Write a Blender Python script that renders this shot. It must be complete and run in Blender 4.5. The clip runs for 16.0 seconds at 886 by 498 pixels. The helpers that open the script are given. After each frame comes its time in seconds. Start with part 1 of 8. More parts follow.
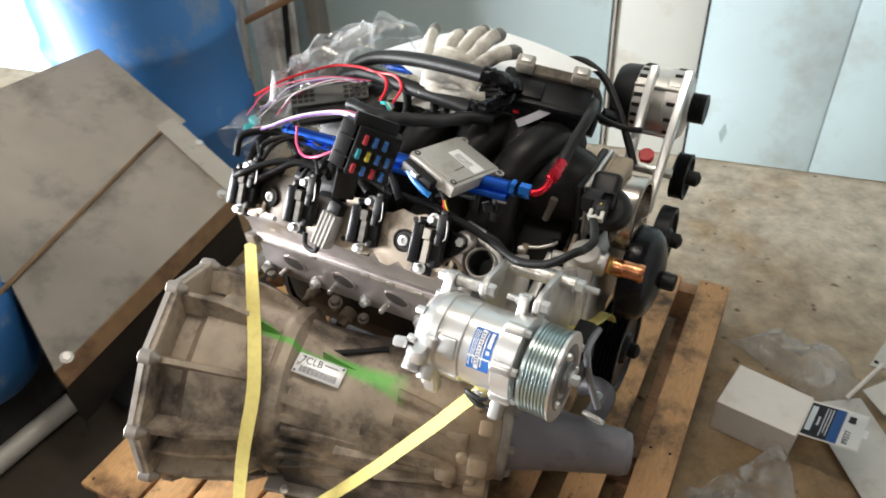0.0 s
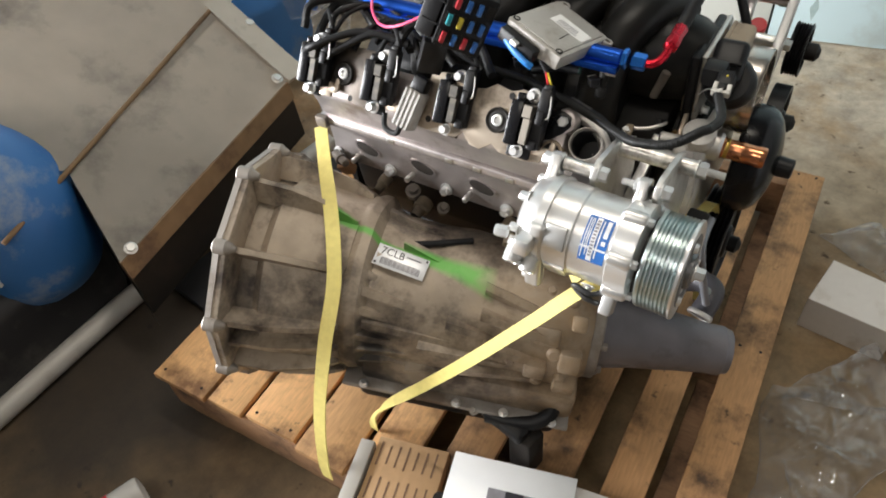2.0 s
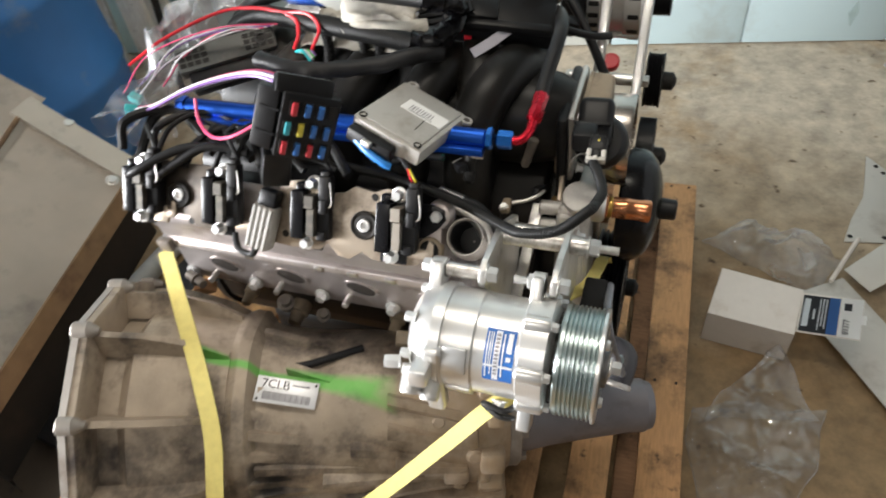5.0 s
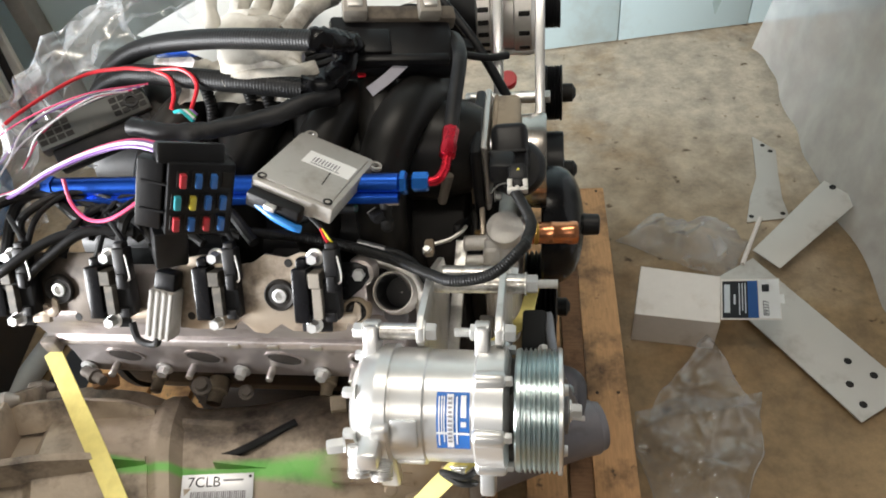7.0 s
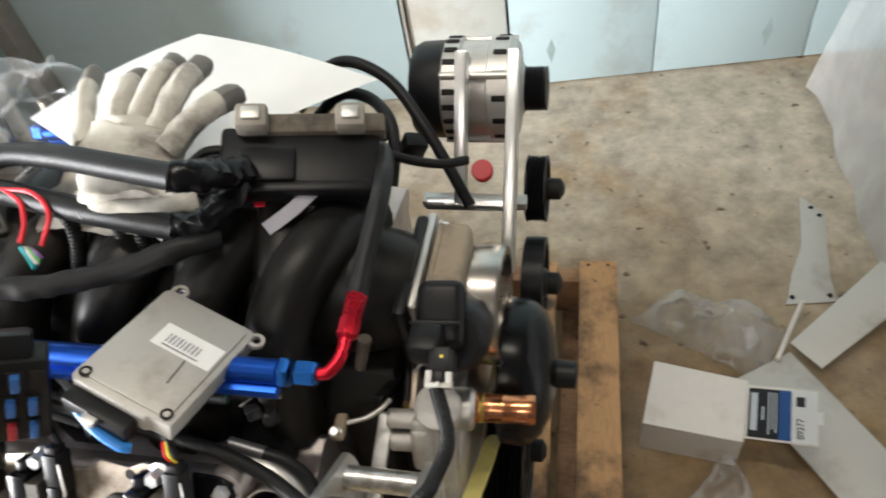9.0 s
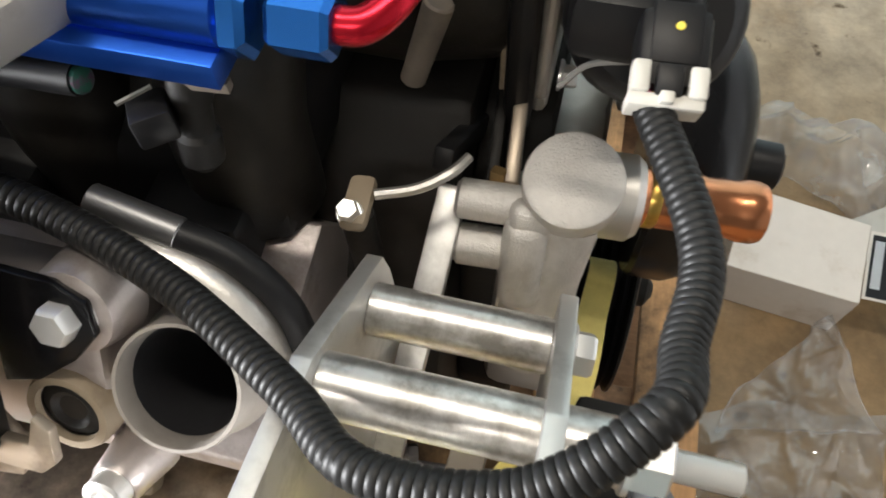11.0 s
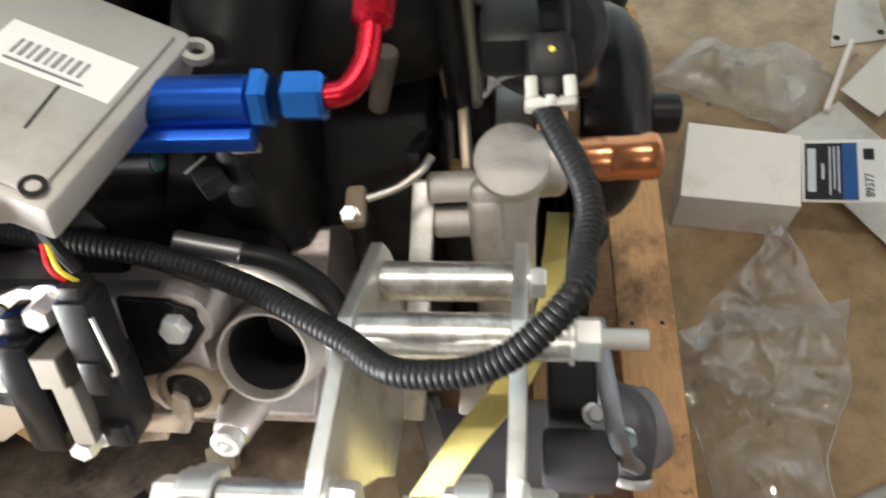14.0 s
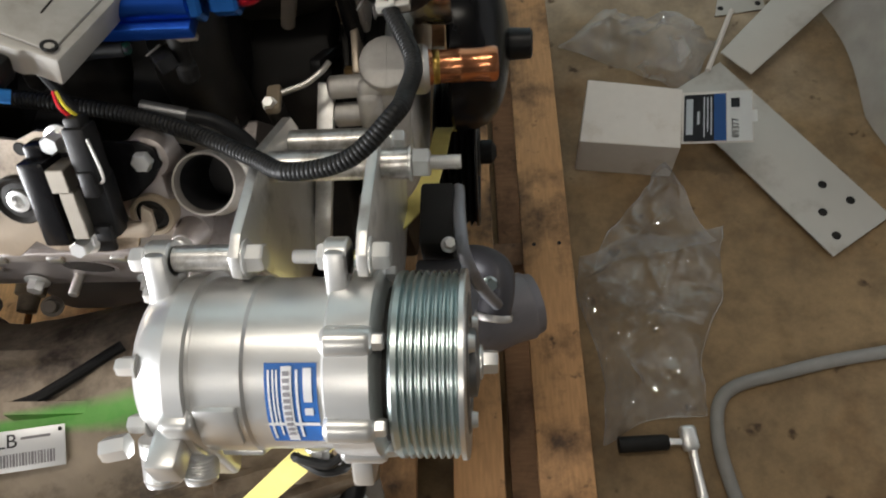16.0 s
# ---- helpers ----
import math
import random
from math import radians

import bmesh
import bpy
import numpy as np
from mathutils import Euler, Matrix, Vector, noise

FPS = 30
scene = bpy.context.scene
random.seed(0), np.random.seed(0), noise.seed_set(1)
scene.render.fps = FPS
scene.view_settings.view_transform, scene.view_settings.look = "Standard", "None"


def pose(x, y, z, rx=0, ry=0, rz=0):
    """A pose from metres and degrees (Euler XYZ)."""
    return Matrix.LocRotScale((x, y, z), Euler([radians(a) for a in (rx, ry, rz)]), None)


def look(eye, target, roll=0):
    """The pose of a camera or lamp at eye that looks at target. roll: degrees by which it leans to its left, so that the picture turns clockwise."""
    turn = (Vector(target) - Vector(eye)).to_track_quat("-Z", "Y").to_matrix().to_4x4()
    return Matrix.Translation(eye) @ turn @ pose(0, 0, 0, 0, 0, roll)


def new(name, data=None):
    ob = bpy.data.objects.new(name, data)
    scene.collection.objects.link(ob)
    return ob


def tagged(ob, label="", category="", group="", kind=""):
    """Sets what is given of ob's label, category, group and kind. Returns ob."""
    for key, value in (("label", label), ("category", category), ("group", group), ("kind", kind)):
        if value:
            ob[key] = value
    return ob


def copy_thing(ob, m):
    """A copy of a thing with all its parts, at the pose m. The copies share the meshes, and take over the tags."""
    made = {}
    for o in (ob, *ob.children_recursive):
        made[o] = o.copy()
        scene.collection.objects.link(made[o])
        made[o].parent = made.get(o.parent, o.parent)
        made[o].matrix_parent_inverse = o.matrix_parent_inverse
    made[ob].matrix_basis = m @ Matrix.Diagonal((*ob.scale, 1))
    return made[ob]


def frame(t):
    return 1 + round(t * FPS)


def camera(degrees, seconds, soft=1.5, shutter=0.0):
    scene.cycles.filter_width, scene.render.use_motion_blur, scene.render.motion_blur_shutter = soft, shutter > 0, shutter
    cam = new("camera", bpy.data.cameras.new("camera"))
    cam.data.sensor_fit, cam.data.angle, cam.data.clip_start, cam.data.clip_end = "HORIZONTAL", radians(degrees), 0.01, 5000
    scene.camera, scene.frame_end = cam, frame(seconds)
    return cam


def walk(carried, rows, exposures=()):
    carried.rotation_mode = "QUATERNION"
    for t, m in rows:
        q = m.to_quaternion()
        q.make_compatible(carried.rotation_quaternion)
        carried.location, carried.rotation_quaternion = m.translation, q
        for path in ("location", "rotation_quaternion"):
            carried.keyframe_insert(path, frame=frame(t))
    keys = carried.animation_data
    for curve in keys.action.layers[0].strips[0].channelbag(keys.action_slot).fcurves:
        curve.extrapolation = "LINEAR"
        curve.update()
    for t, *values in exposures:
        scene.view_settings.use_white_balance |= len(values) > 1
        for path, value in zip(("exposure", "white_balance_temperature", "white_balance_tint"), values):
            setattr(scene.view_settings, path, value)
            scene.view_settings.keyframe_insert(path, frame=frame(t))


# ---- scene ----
cam = camera(64.1, 16.0, soft=1.8, shutter=0.4)
PATH = [
    (0, (0.72, -0.708, 1.404), (-0.104, 0.612, 0.147), -4.2),
    (0.5, (0.616, -0.724, 1.398), (-0.038, 0.676, 0.129), -2.8),
    (1, (0.62, -0.699, 1.382), (-0.091, 0.637, 0.075), -5.5),
    (1.5, (0.627, -0.694, 1.35), (-0.158, 0.511, -0.04), -6.6),
    (2, (0.612, -0.703, 1.336), (-0.206, 0.39, -0.126), -7.4),
    (2.5, (0.606, -0.707, 1.331), (-0.172, 0.378, -0.157), -6.2),
    (3, (0.63, -0.684, 1.328), (-0.155, 0.415, -0.147), -7.3),
    (3.5, (0.672, -0.639, 1.315), (-0.112, 0.461, -0.159), -8.7),
    (4, (0.703, -0.61, 1.327), (-0.14, 0.506, -0.103), -12.3),
    (4.5, (0.668, -0.593, 1.326), (-0.136, 0.494, -0.148), -14.0),
    (5, (0.554, -0.55, 1.339), (0.002, 0.701, -0.121), -8.9),
    (7.5, (0.514, -0.432, 1.319), (0.218, 0.91, -0.134), -9.1),
    (8, (0.574, -0.303, 1.315), (0.031, 1.015, -0.089), -14.9),
    (8.5, (0.602, -0.21, 1.288), (-0.004, 1.019, -0.168), -16.3),
    (9, (0.603, -0.194, 1.288), (0.174, 1.094, -0.18), -11.4),
    (9.5, (0.563, -0.179, 1.217), (0.343, 1.017, -0.371), -3.3),
    (10, (0.506, -0.13, 1.071), (0.289, 0.883, -0.64), -3.2),
    (12.5, (0.439, -0.022, 0.923), (0.033, 0.843, -0.834), -8.6),
    (13, (0.439, -0.03, 0.935), (0.03, 0.847, -0.816), -9.7),
    (13.5, (0.44, -0.069, 0.998), (0.083, 0.789, -0.773), -11.8),
    (14, (0.471, -0.104, 1.045), (0.222, 0.773, -0.735), -13.9),
    (14.5, (0.493, -0.152, 1.042), (0.351, 0.671, -0.775), -9.5),
    (15, (0.503, -0.206, 1.052), (0.412, 0.586, -0.783), -6.6),
    (15.5, (0.525, -0.251, 1.099), (0.34, 0.572, -0.714), -12.6),
    (16, (0.547, -0.259, 1.139), (0.391, 0.616, -0.653), -10.1),
]
EXPOSURES = [(0.0, 0.45), (2.5, 0.26), (4.5, 0.38), (7.5, 0.42), (8.5, 0.48), (9.2, 0.56), (10.0, 0.8), (12.5, 1.06), (13.0, 1.10), (13.6, 0.97), (14.5, 0.56), (15.0, -0.04), (15.5, -0.12), (16.0, -0.12)]
walk(cam, [(t, look(eye, target, roll)) for t, eye, target, roll in PATH], EXPOSURES)

# ---- light ----
world = bpy.data.worlds.new("world")
scene.world = world
world.use_nodes = True
wn = world.node_tree.nodes
sky = wn.new("ShaderNodeTexSky")
sky.sky_type, sky.sun_disc = "NISHITA", False
sky.sun_elevation, sky.sun_rotation = radians(35), radians(200)
wn["Background"].inputs["Strength"].default_value = 0.1
world.node_tree.links.new(sky.outputs[0], wn["Background"].inputs[0])


def area_lamp(name, m, sx, sy, watts, colour):
    """An area lamp at the pose m."""
    data = bpy.data.lights.new(name, "AREA")
    data.shape, data.size, data.size_y, data.energy, data.color = "RECTANGLE", sx, sy, watts, colour
    ob = new(name, data)
    ob.matrix_world = m
    return ob


# daylight of the open doorway at the seat's end, and ceiling tubes
area_lamp("doorway_daylight", look((-3.36, -1.80, 1.12), (0.3, -0.2, 0.72)), 1.3, 1.7, 440, (0.97, 0.98, 1.0))
area_lamp("ceiling_tube_light", look((0.3, 0.2, 2.74), (0.3, 0.2, 0)), 1.3, 0.06, 13.5, (1.0, 0.92, 0.80))
area_lamp("ceiling_tube_light", look((0.2, -1.95, 2.74), (0.2, -1.95, 0)), 1.3, 0.06, 13, (1.0, 0.93, 0.83))


# ---- materials ----
def mat(name, base, rough=0.5, metal=0.0, var=0.15, scale=25.0, bump=0.1, bscale=180.0, dirt=None, dirt_amount=0.45, dirt_scale=6.0,
        rvar=0.12, coat=0.0, alpha=1.0, spec=0.5, island=0.0):
    """A plain surface with grain, blotches of dirt or wear, fine relief and uneven gloss."""
    m = bpy.data.materials.new(name)
    m.use_nodes = True
    nt = m.node_tree
    n, l = nt.nodes, nt.links
    b = n["Principled BSDF"]
    tc = n.new("ShaderNodeTexCoord")
    grain = n.new("ShaderNodeTexNoise")
    grain.inputs["Scale"].default_value, grain.inputs["Detail"].default_value = scale, 6
    l.new(tc.outputs["Object"], grain.inputs["Vector"])
    mix = n.new("ShaderNodeMix")
    mix.data_type = "RGBA"
    mix.inputs[6].default_value = (*[c * (1 - var) for c in base], 1)
    mix.inputs[7].default_value = (*[min(1, c * (1 + var)) for c in base], 1)
    l.new(grain.outputs[0], mix.inputs[0])
    out = mix.outputs[2]
    blot = n.new("ShaderNodeTexNoise")
    blot.inputs["Scale"].default_value, blot.inputs["Detail"].default_value, blot.inputs["Roughness"].default_value = dirt_scale, 8, 0.65
    l.new(tc.outputs["Object"], blot.inputs["Vector"])
    if dirt:
        ramp = n.new("ShaderNodeMapRange")
        ramp.inputs[1].default_value, ramp.inputs[2].default_value = 0.62 - 0.3 * dirt_amount, 0.80 - 0.3 * dirt_amount
        l.new(blot.outputs[0], ramp.inputs[0])
        over = n.new("ShaderNodeMix")
        over.data_type = "RGBA"
        l.new(ramp.outputs[0], over.inputs[0])
        l.new(out, over.inputs[6])
        over.inputs[7].default_value = (*dirt, 1)
        out = over.outputs[2]
    if island:
        info = n.new("ShaderNodeObjectInfo")
        hsv = n.new("ShaderNodeHueSaturation")
        mr = n.new("ShaderNodeMapRange")
        mr.inputs[3].default_value, mr.inputs[4].default_value = 1 - island, 1 + island
        l.new(info.outputs["Random"], mr.inputs[0])
        l.new(mr.outputs[0], hsv.inputs["Value"])
        l.new(out, hsv.inputs["Color"])
        out = hsv.outputs[0]
    l.new(out, b.inputs["Base Color"])
    rr = n.new("ShaderNodeMapRange")
    rr.inputs[3].default_value, rr.inputs[4].default_value = max(0.02, rough - rvar), min(1, rough + rvar)
    l.new(blot.outputs[0], rr.inputs[0])
    l.new(rr.outputs[0], b.inputs["Roughness"])
    b.inputs["Metallic"].default_value = metal
    b.inputs["Specular IOR Level"].default_value = spec
    if coat:
        b.inputs["Coat Weight"].default_value, b.inputs["Coat Roughness"].default_value = coat, 0.12
    if bump:
        fine = n.new("ShaderNodeTexNoise")
        fine.inputs["Scale"].default_value, fine.inputs["Detail"].default_value = bscale, 4
        l.new(tc.outputs["Object"], fine.inputs["Vector"])
        bm_ = n.new("ShaderNodeBump")
        bm_.inputs["Strength"].default_value, bm_.inputs["Distance"].default_value = bump, 0.0006
        l.new(fine.outputs[0], bm_.inputs["Height"])
        l.new(bm_.outputs[0], b.inputs["Normal"])
    return m


def wood_mat(name, base, dark, stretch=(1, 14, 14), island=0.18):
    """Sawn timber whose grain runs along one axis, with knots and stains."""
    m = mat(name, base, 0.75, 0, 0.34, 26, 0.3, 260, dark, 0.50, 8, island=island)
    nt = m.node_tree
    n, l = nt.nodes, nt.links
    tc = n["Texture Coordinate"]
    mp = n.new("ShaderNodeMapping")
    mp.inputs["Scale"].default_value = stretch
    l.new(tc.outputs["Object"], mp.inputs["Vector"])
    l.new(mp.outputs[0], n["Noise Texture"].inputs["Vector"])
    # small black knots and nail stains
    b = n["Principled BSDF"]
    under = b.inputs["Base Color"].links[0].from_socket
    vor, kr, kn = n.new("ShaderNodeTexNoise"), n.new("ShaderNodeMapRange"), n.new("ShaderNodeMix")
    vor.inputs["Scale"].default_value, vor.inputs["Detail"].default_value, vor.inputs["Roughness"].default_value = 34, 4, 0.6
    l.new(tc.outputs["Object"], vor.inputs["Vector"])
    kr.inputs[1].default_value, kr.inputs[2].default_value, kr.inputs[4].default_value = 0.64, 0.74, 0.85
    l.new(vor.outputs[0], kr.inputs[0])
    kn.data_type = "RGBA"
    kn.inputs[7].default_value = (0.035, 0.022, 0.014, 1)
    l.new(kr.outputs[0], kn.inputs[0])
    l.new(under, kn.inputs[6])
    l.new(kn.outputs[2], b.inputs["Base Color"])
    return m


def film_mat(name, haze=0.06, rough=0.08, low=0.15, high=1.8, gloss_base=0.065):
    """Crumpled clear film: see-through, sharply glossy, faintly hazy where it is handled."""
    m = bpy.data.materials.new(name)
    m.use_nodes = True
    nt = m.node_tree
    n, l = nt.nodes, nt.links
    n.remove(n["Principled BSDF"])
    clear, gloss, dull = n.new("ShaderNodeBsdfTransparent"), n.new("ShaderNodeBsdfGlossy"), n.new("ShaderNodeBsdfDiffuse")
    clear.inputs["Color"].default_value = (0.93, 0.94, 0.95, 1)
    gloss.inputs["Roughness"].default_value = rough
    dull.inputs["Color"].default_value = (0.85, 0.86, 0.87, 1)
    lw, pw, fr, a, c = n.new("ShaderNodeLayerWeight"), n.new("ShaderNodeMath"), n.new("ShaderNodeMath"), n.new("ShaderNodeMixShader"), n.new("ShaderNodeMixShader")
    pw.operation, pw.inputs[1].default_value = "POWER", 3.0
    fr.operation, fr.inputs[1].default_value, fr.inputs[2].default_value = "MULTIPLY_ADD", 0.5, gloss_base
    l.new(lw.outputs["Facing"], pw.inputs[0])
    l.new(pw.outputs[0], fr.inputs[0])
    l.new(fr.outputs[0], a.inputs[0])
    l.new(clear.outputs[0], a.inputs[1])
    l.new(gloss.outputs[0], a.inputs[2])
    tc, no, mr = n.new("ShaderNodeTexCoord"), n.new("ShaderNodeTexNoise"), n.new("ShaderNodeMapRange")
    no.inputs["Scale"].default_value, no.inputs["Detail"].default_value = 16, 7
    l.new(tc.outputs["Object"], no.inputs["Vector"])
    l.new(no.outputs[0], mr.inputs[0])
    mr.inputs[1].default_value, mr.inputs[2].default_value, mr.inputs[3].default_value, mr.inputs[4].default_value = 0.38, 0.72, haze * low, haze * high
    l.new(mr.outputs[0], c.inputs[0])
    l.new(a.outputs[0], c.inputs[1])
    l.new(dull.outputs[0], c.inputs[2])
    l.new(c.outputs[0], n["Material Output"].inputs["Surface"])
    return m


ALU = mat("machined_aluminium", (0.78, 0.78, 0.77), 0.32, 1.0, 0.06, 60, 0.06, 400, rvar=0.08)
ALU_CAST = mat("cast_aluminium", (0.62, 0.60, 0.57), 0.45, 0.9, 0.12, 60, 0.35, 500, (0.30, 0.27, 0.23), 0.25, 9)
CAST_ROUGH = mat("sand_cast_aluminium", (0.66, 0.64, 0.61), 0.55, 0.6, 0.10, 220, 0.9, 900, (0.50, 0.48, 0.45), 0.3, 30)
SCUFFED = mat("scuffed_machined_aluminium", (0.75, 0.74, 0.72), 0.40, 0.85, 0.10, 35, 0.15, 300, (0.50, 0.49, 0.47), 0.34, 26)
ALU_SILVER = mat("silver_painted_casting", (0.72, 0.72, 0.71), 0.33, 0.78, 0.06, 50, 0.12, 420, rvar=0.06)
ALU_OLD = mat("stained_cast_aluminium", (0.36, 0.33, 0.30), 0.55, 0.55, 0.2, 40, 0.4, 300, (0.17, 0.13, 0.10), 0.5, 7)
HEAD_ALU = mat("heat_stained_head_casting", (0.50, 0.455, 0.44), 0.38, 0.75, 0.18, 35, 0.35, 350, (0.24, 0.19, 0.155), 0.3, 14)
STEEL = mat("bright_zinc_steel", (0.80, 0.80, 0.79), 0.34, 0.72, 0.06, 80, 0.05, 500, rvar=0.08)
ZINC = mat("blue_green_zinc_plating", (0.52, 0.60, 0.60), 0.28, 1.0, 0.06, 80, 0.03, 500, rvar=0.05)
BRONZE_DARK = mat("oily_bronze_steel", (0.11, 0.09, 0.073), 0.42, 0.5, 0.2, 40, 0.15, 300, (0.04, 0.033, 0.028), 0.5, 17)
BRONZE = mat("smoked_bronze_steel", (0.44, 0.37, 0.295), 0.40, 0.7, 0.15, 40, 0.15, 300, (0.11, 0.085, 0.07), 0.36, 17)
GOLD = mat("yellow_zinc_pipe", (0.66, 0.27, 0.13), 0.25, 1.0, 0.2, 40, 0.08, 300, (0.75, 0.55, 0.15), 0.3, 18)
CLUTCH = mat("dull_clutch_steel", (0.20, 0.20, 0.205), 0.40, 0.85, 0.15, 40, 0.1, 300, (0.12, 0.11, 0.10), 0.35, 24)
MOUTH = mat("worn_machined_bore", (0.50, 0.46, 0.42), 0.25, 1.0, 0.12, 40, 0.06, 300, (0.30, 0.24, 0.18), 0.35, 14)
GOLD_BAND = mat("bright_yellow_zinc", (0.60, 0.40, 0.10), 0.3, 1.0, 0.2, 40, 0.08, 300, (0.35, 0.20, 0.07), 0.4, 40)
GOLD_DARK = mat("dull_yellow_zinc", (0.30, 0.20, 0.09), 0.35, 0.8, 0.2, 40, 0.1, 300, (0.06, 0.045, 0.03), 0.4, 30)
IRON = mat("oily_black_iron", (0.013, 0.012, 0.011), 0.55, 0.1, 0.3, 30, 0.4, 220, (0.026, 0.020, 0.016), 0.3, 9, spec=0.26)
BLACK = mat("black_moulded_plastic", (0.008, 0.008, 0.009), 0.40, 0, 0.2, 40, 0.15, 320, (0.024, 0.021, 0.018), 0.15, 10, spec=0.26)
BLACK_GLOSS = mat("glossy_black_plastic", (0.006, 0.006, 0.007), 0.24, 0, 0.2, 40, 0.05, 300, rvar=0.08, spec=0.22)
RUBBER = mat("black_rubber", (0.010, 0.010, 0.011), 0.47, 0, 0.2, 60, 0.15, 400, (0.036, 0.034, 0.031), 0.18, 14, spec=0.26)
CONDUIT = mat("ribbed_black_conduit", (0.010, 0.010, 0.010), 0.46, 0, 0.2, 40, 0.05, 300, (0.045, 0.041, 0.037), 0.2, 9, spec=0.26)
BLUE = mat("blue_anodised_aluminium", (0.012, 0.078, 0.42), 0.30, 0.85, 0.08, 40, 0.04, 400, rvar=0.06)
BLUE_NUT = mat("bright_blue_anodised_nut", (0.028, 0.17, 0.58), 0.22, 0.85, 0.06, 40, 0.03, 400, rvar=0.05)
RED = mat("red_anodised_aluminium", (0.55, 0.012, 0.03), 0.26, 0.8, 0.08, 40, 0.04, 400, rvar=0.06)
TAIL = mat("blue_grey_tail_casting", (0.19, 0.18, 0.195), 0.48, 0.4, 0.18, 35, 0.35, 260, (0.08, 0.065, 0.055), 0.35, 8)
WEB = mat("yellow_webbing", (0.80, 0.68, 0.22), 0.7, 0, 0.12, 120, 0.5, 900, (0.60, 0.48, 0.14), 0.25, 8)
PINE = wood_mat("pallet_pine", (0.70, 0.40, 0.175), (0.20, 0.10, 0.045), (9, 1.1, 9))
PINE_OLD = wood_mat("oil_stained_pallet_pine", (0.46, 0.25, 0.11), (0.07, 0.04, 0.022), (9, 1.1, 9))
PINE_DARK = wood_mat("pallet_stringer_pine", (0.34, 0.19, 0.10), (0.09, 0.05, 0.03), (1.2, 9, 9))
CARD = mat("brown_cardboard", (0.46, 0.29, 0.15), 0.85, 0, 0.08, 90, 0.2, 500, (0.36, 0.22, 0.11), 0.2, 10)
WHITE_CARD = mat("dusty_white_card", (0.66, 0.61, 0.56), 0.7, 0, 0.06, 60, 0.1, 500, (0.52, 0.45, 0.38), 0.3, 12)
PAPER = mat("white_paper", (0.86, 0.86, 0.85), 0.7, 0, 0.03, 40, 0.05, 300)
INK = mat("black_print", (0.02, 0.02, 0.025), 0.6, 0, 0.1, 60, 0)
INK_BROWN = mat("brown_print", (0.17, 0.10, 0.06), 0.8, 0, 0.1, 60, 0)
PRINT_BLUE = mat("blue_print", (0.025, 0.12, 0.38), 0.4, 0, 0.08, 60, 0)
PRINT_GREY = mat("grey_print", (0.25, 0.24, 0.26), 0.6, 0, 0.5, 60, 0)
SILVER_LABEL = mat("silver_label", (0.75, 0.76, 0.78), 0.35, 0.3, 0.05, 60, 0)
GREY_BOX = mat("dusty_grey_module", (0.47, 0.45, 0.42), 0.5, 0.35, 0.06, 60, 0.12, 500, (0.33, 0.30, 0.26), 0.3, 16)
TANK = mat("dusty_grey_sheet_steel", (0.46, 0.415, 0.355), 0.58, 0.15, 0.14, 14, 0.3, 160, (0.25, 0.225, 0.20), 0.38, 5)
RUST = mat("rusty_edge", (0.20, 0.125, 0.065), 0.8, 0.05, 0.3, 25, 0.5, 180, (0.09, 0.05, 0.03), 0.4, 8)
DRUM = mat("blue_drum_plastic", (0.035, 0.16, 0.42), 0.5, 0, 0.15, 10, 0.15, 120, (0.20, 0.24, 0.28), 0.3, 4)
VINYL = mat("dusty_blue_vinyl", (0.025, 0.13, 0.36), 0.5, 0, 0.12, 10, 0.2, 200, (0.32, 0.34, 0.34), 0.35, 5)
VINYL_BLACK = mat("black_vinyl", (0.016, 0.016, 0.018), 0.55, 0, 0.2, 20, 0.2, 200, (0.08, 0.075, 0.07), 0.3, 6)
PIPING = mat("pale_piping", (0.45, 0.45, 0.42), 0.6, 0, 0.1, 40, 0)
KNIT = mat("grey_knit_cotton", (0.55, 0.52, 0.46), 0.9, 0, 0.2, 60, 0.7, 700, (0.20, 0.18, 0.16), 0.45, 14)
DIP = mat("grimy_rubber_fingertips", (0.17, 0.16, 0.145), 0.7, 0, 0.25, 60, 0.4, 500)
SHEET_GREY = mat("grey_primed_sheet_metal", (0.50, 0.48, 0.44), 0.5, 0.15, 0.06, 20, 0.1, 200, (0.34, 0.30, 0.26), 0.25, 6)
CABLE = mat("dusty_grey_cable", (0.24, 0.23, 0.215), 0.65, 0, 0.2, 40, 0.2, 300)
FOAM = mat("dusty_tan_caps", (0.30, 0.27, 0.23), 0.8, 0, 0.2, 60, 0.3, 300, (0.14, 0.12, 0.10), 0.4, 20)
FILM = film_mat("clear_plastic_film", 0.12, 0.05, 0.4, 1.5, 0.11)
EDGE_FILM = film_mat("welded_film_edge", 0.1, 0.25)
WRAP_FILM = film_mat("hazy_plastic_wrap", 0.22, 0.12)
HAZY_FILM = film_mat("dusty_plastic_bag", 0.22, 0.12, 0.4, 1.5, 0.09)
ELBOW = mat("blue_grey_iron_casting", (0.065, 0.062, 0.070), 0.5, 0.3, 0.2, 35, 0.3, 260, (0.05, 0.045, 0.05), 0.3, 8)
# dark brown that stands in for the shade inside the exhaust ports
PORT_DARK = mat("dark_brown_port_disc", (0.030, 0.023, 0.018), 0.75, 0.1, 0.3, 60, 0.4, 300, (0.02, 0.016, 0.013), 0.45, 30)
MATTE = mat("matte_black_rubber", (0.006, 0.006, 0.006), 0.85, 0, 0.2, 40, 0.1, 300)
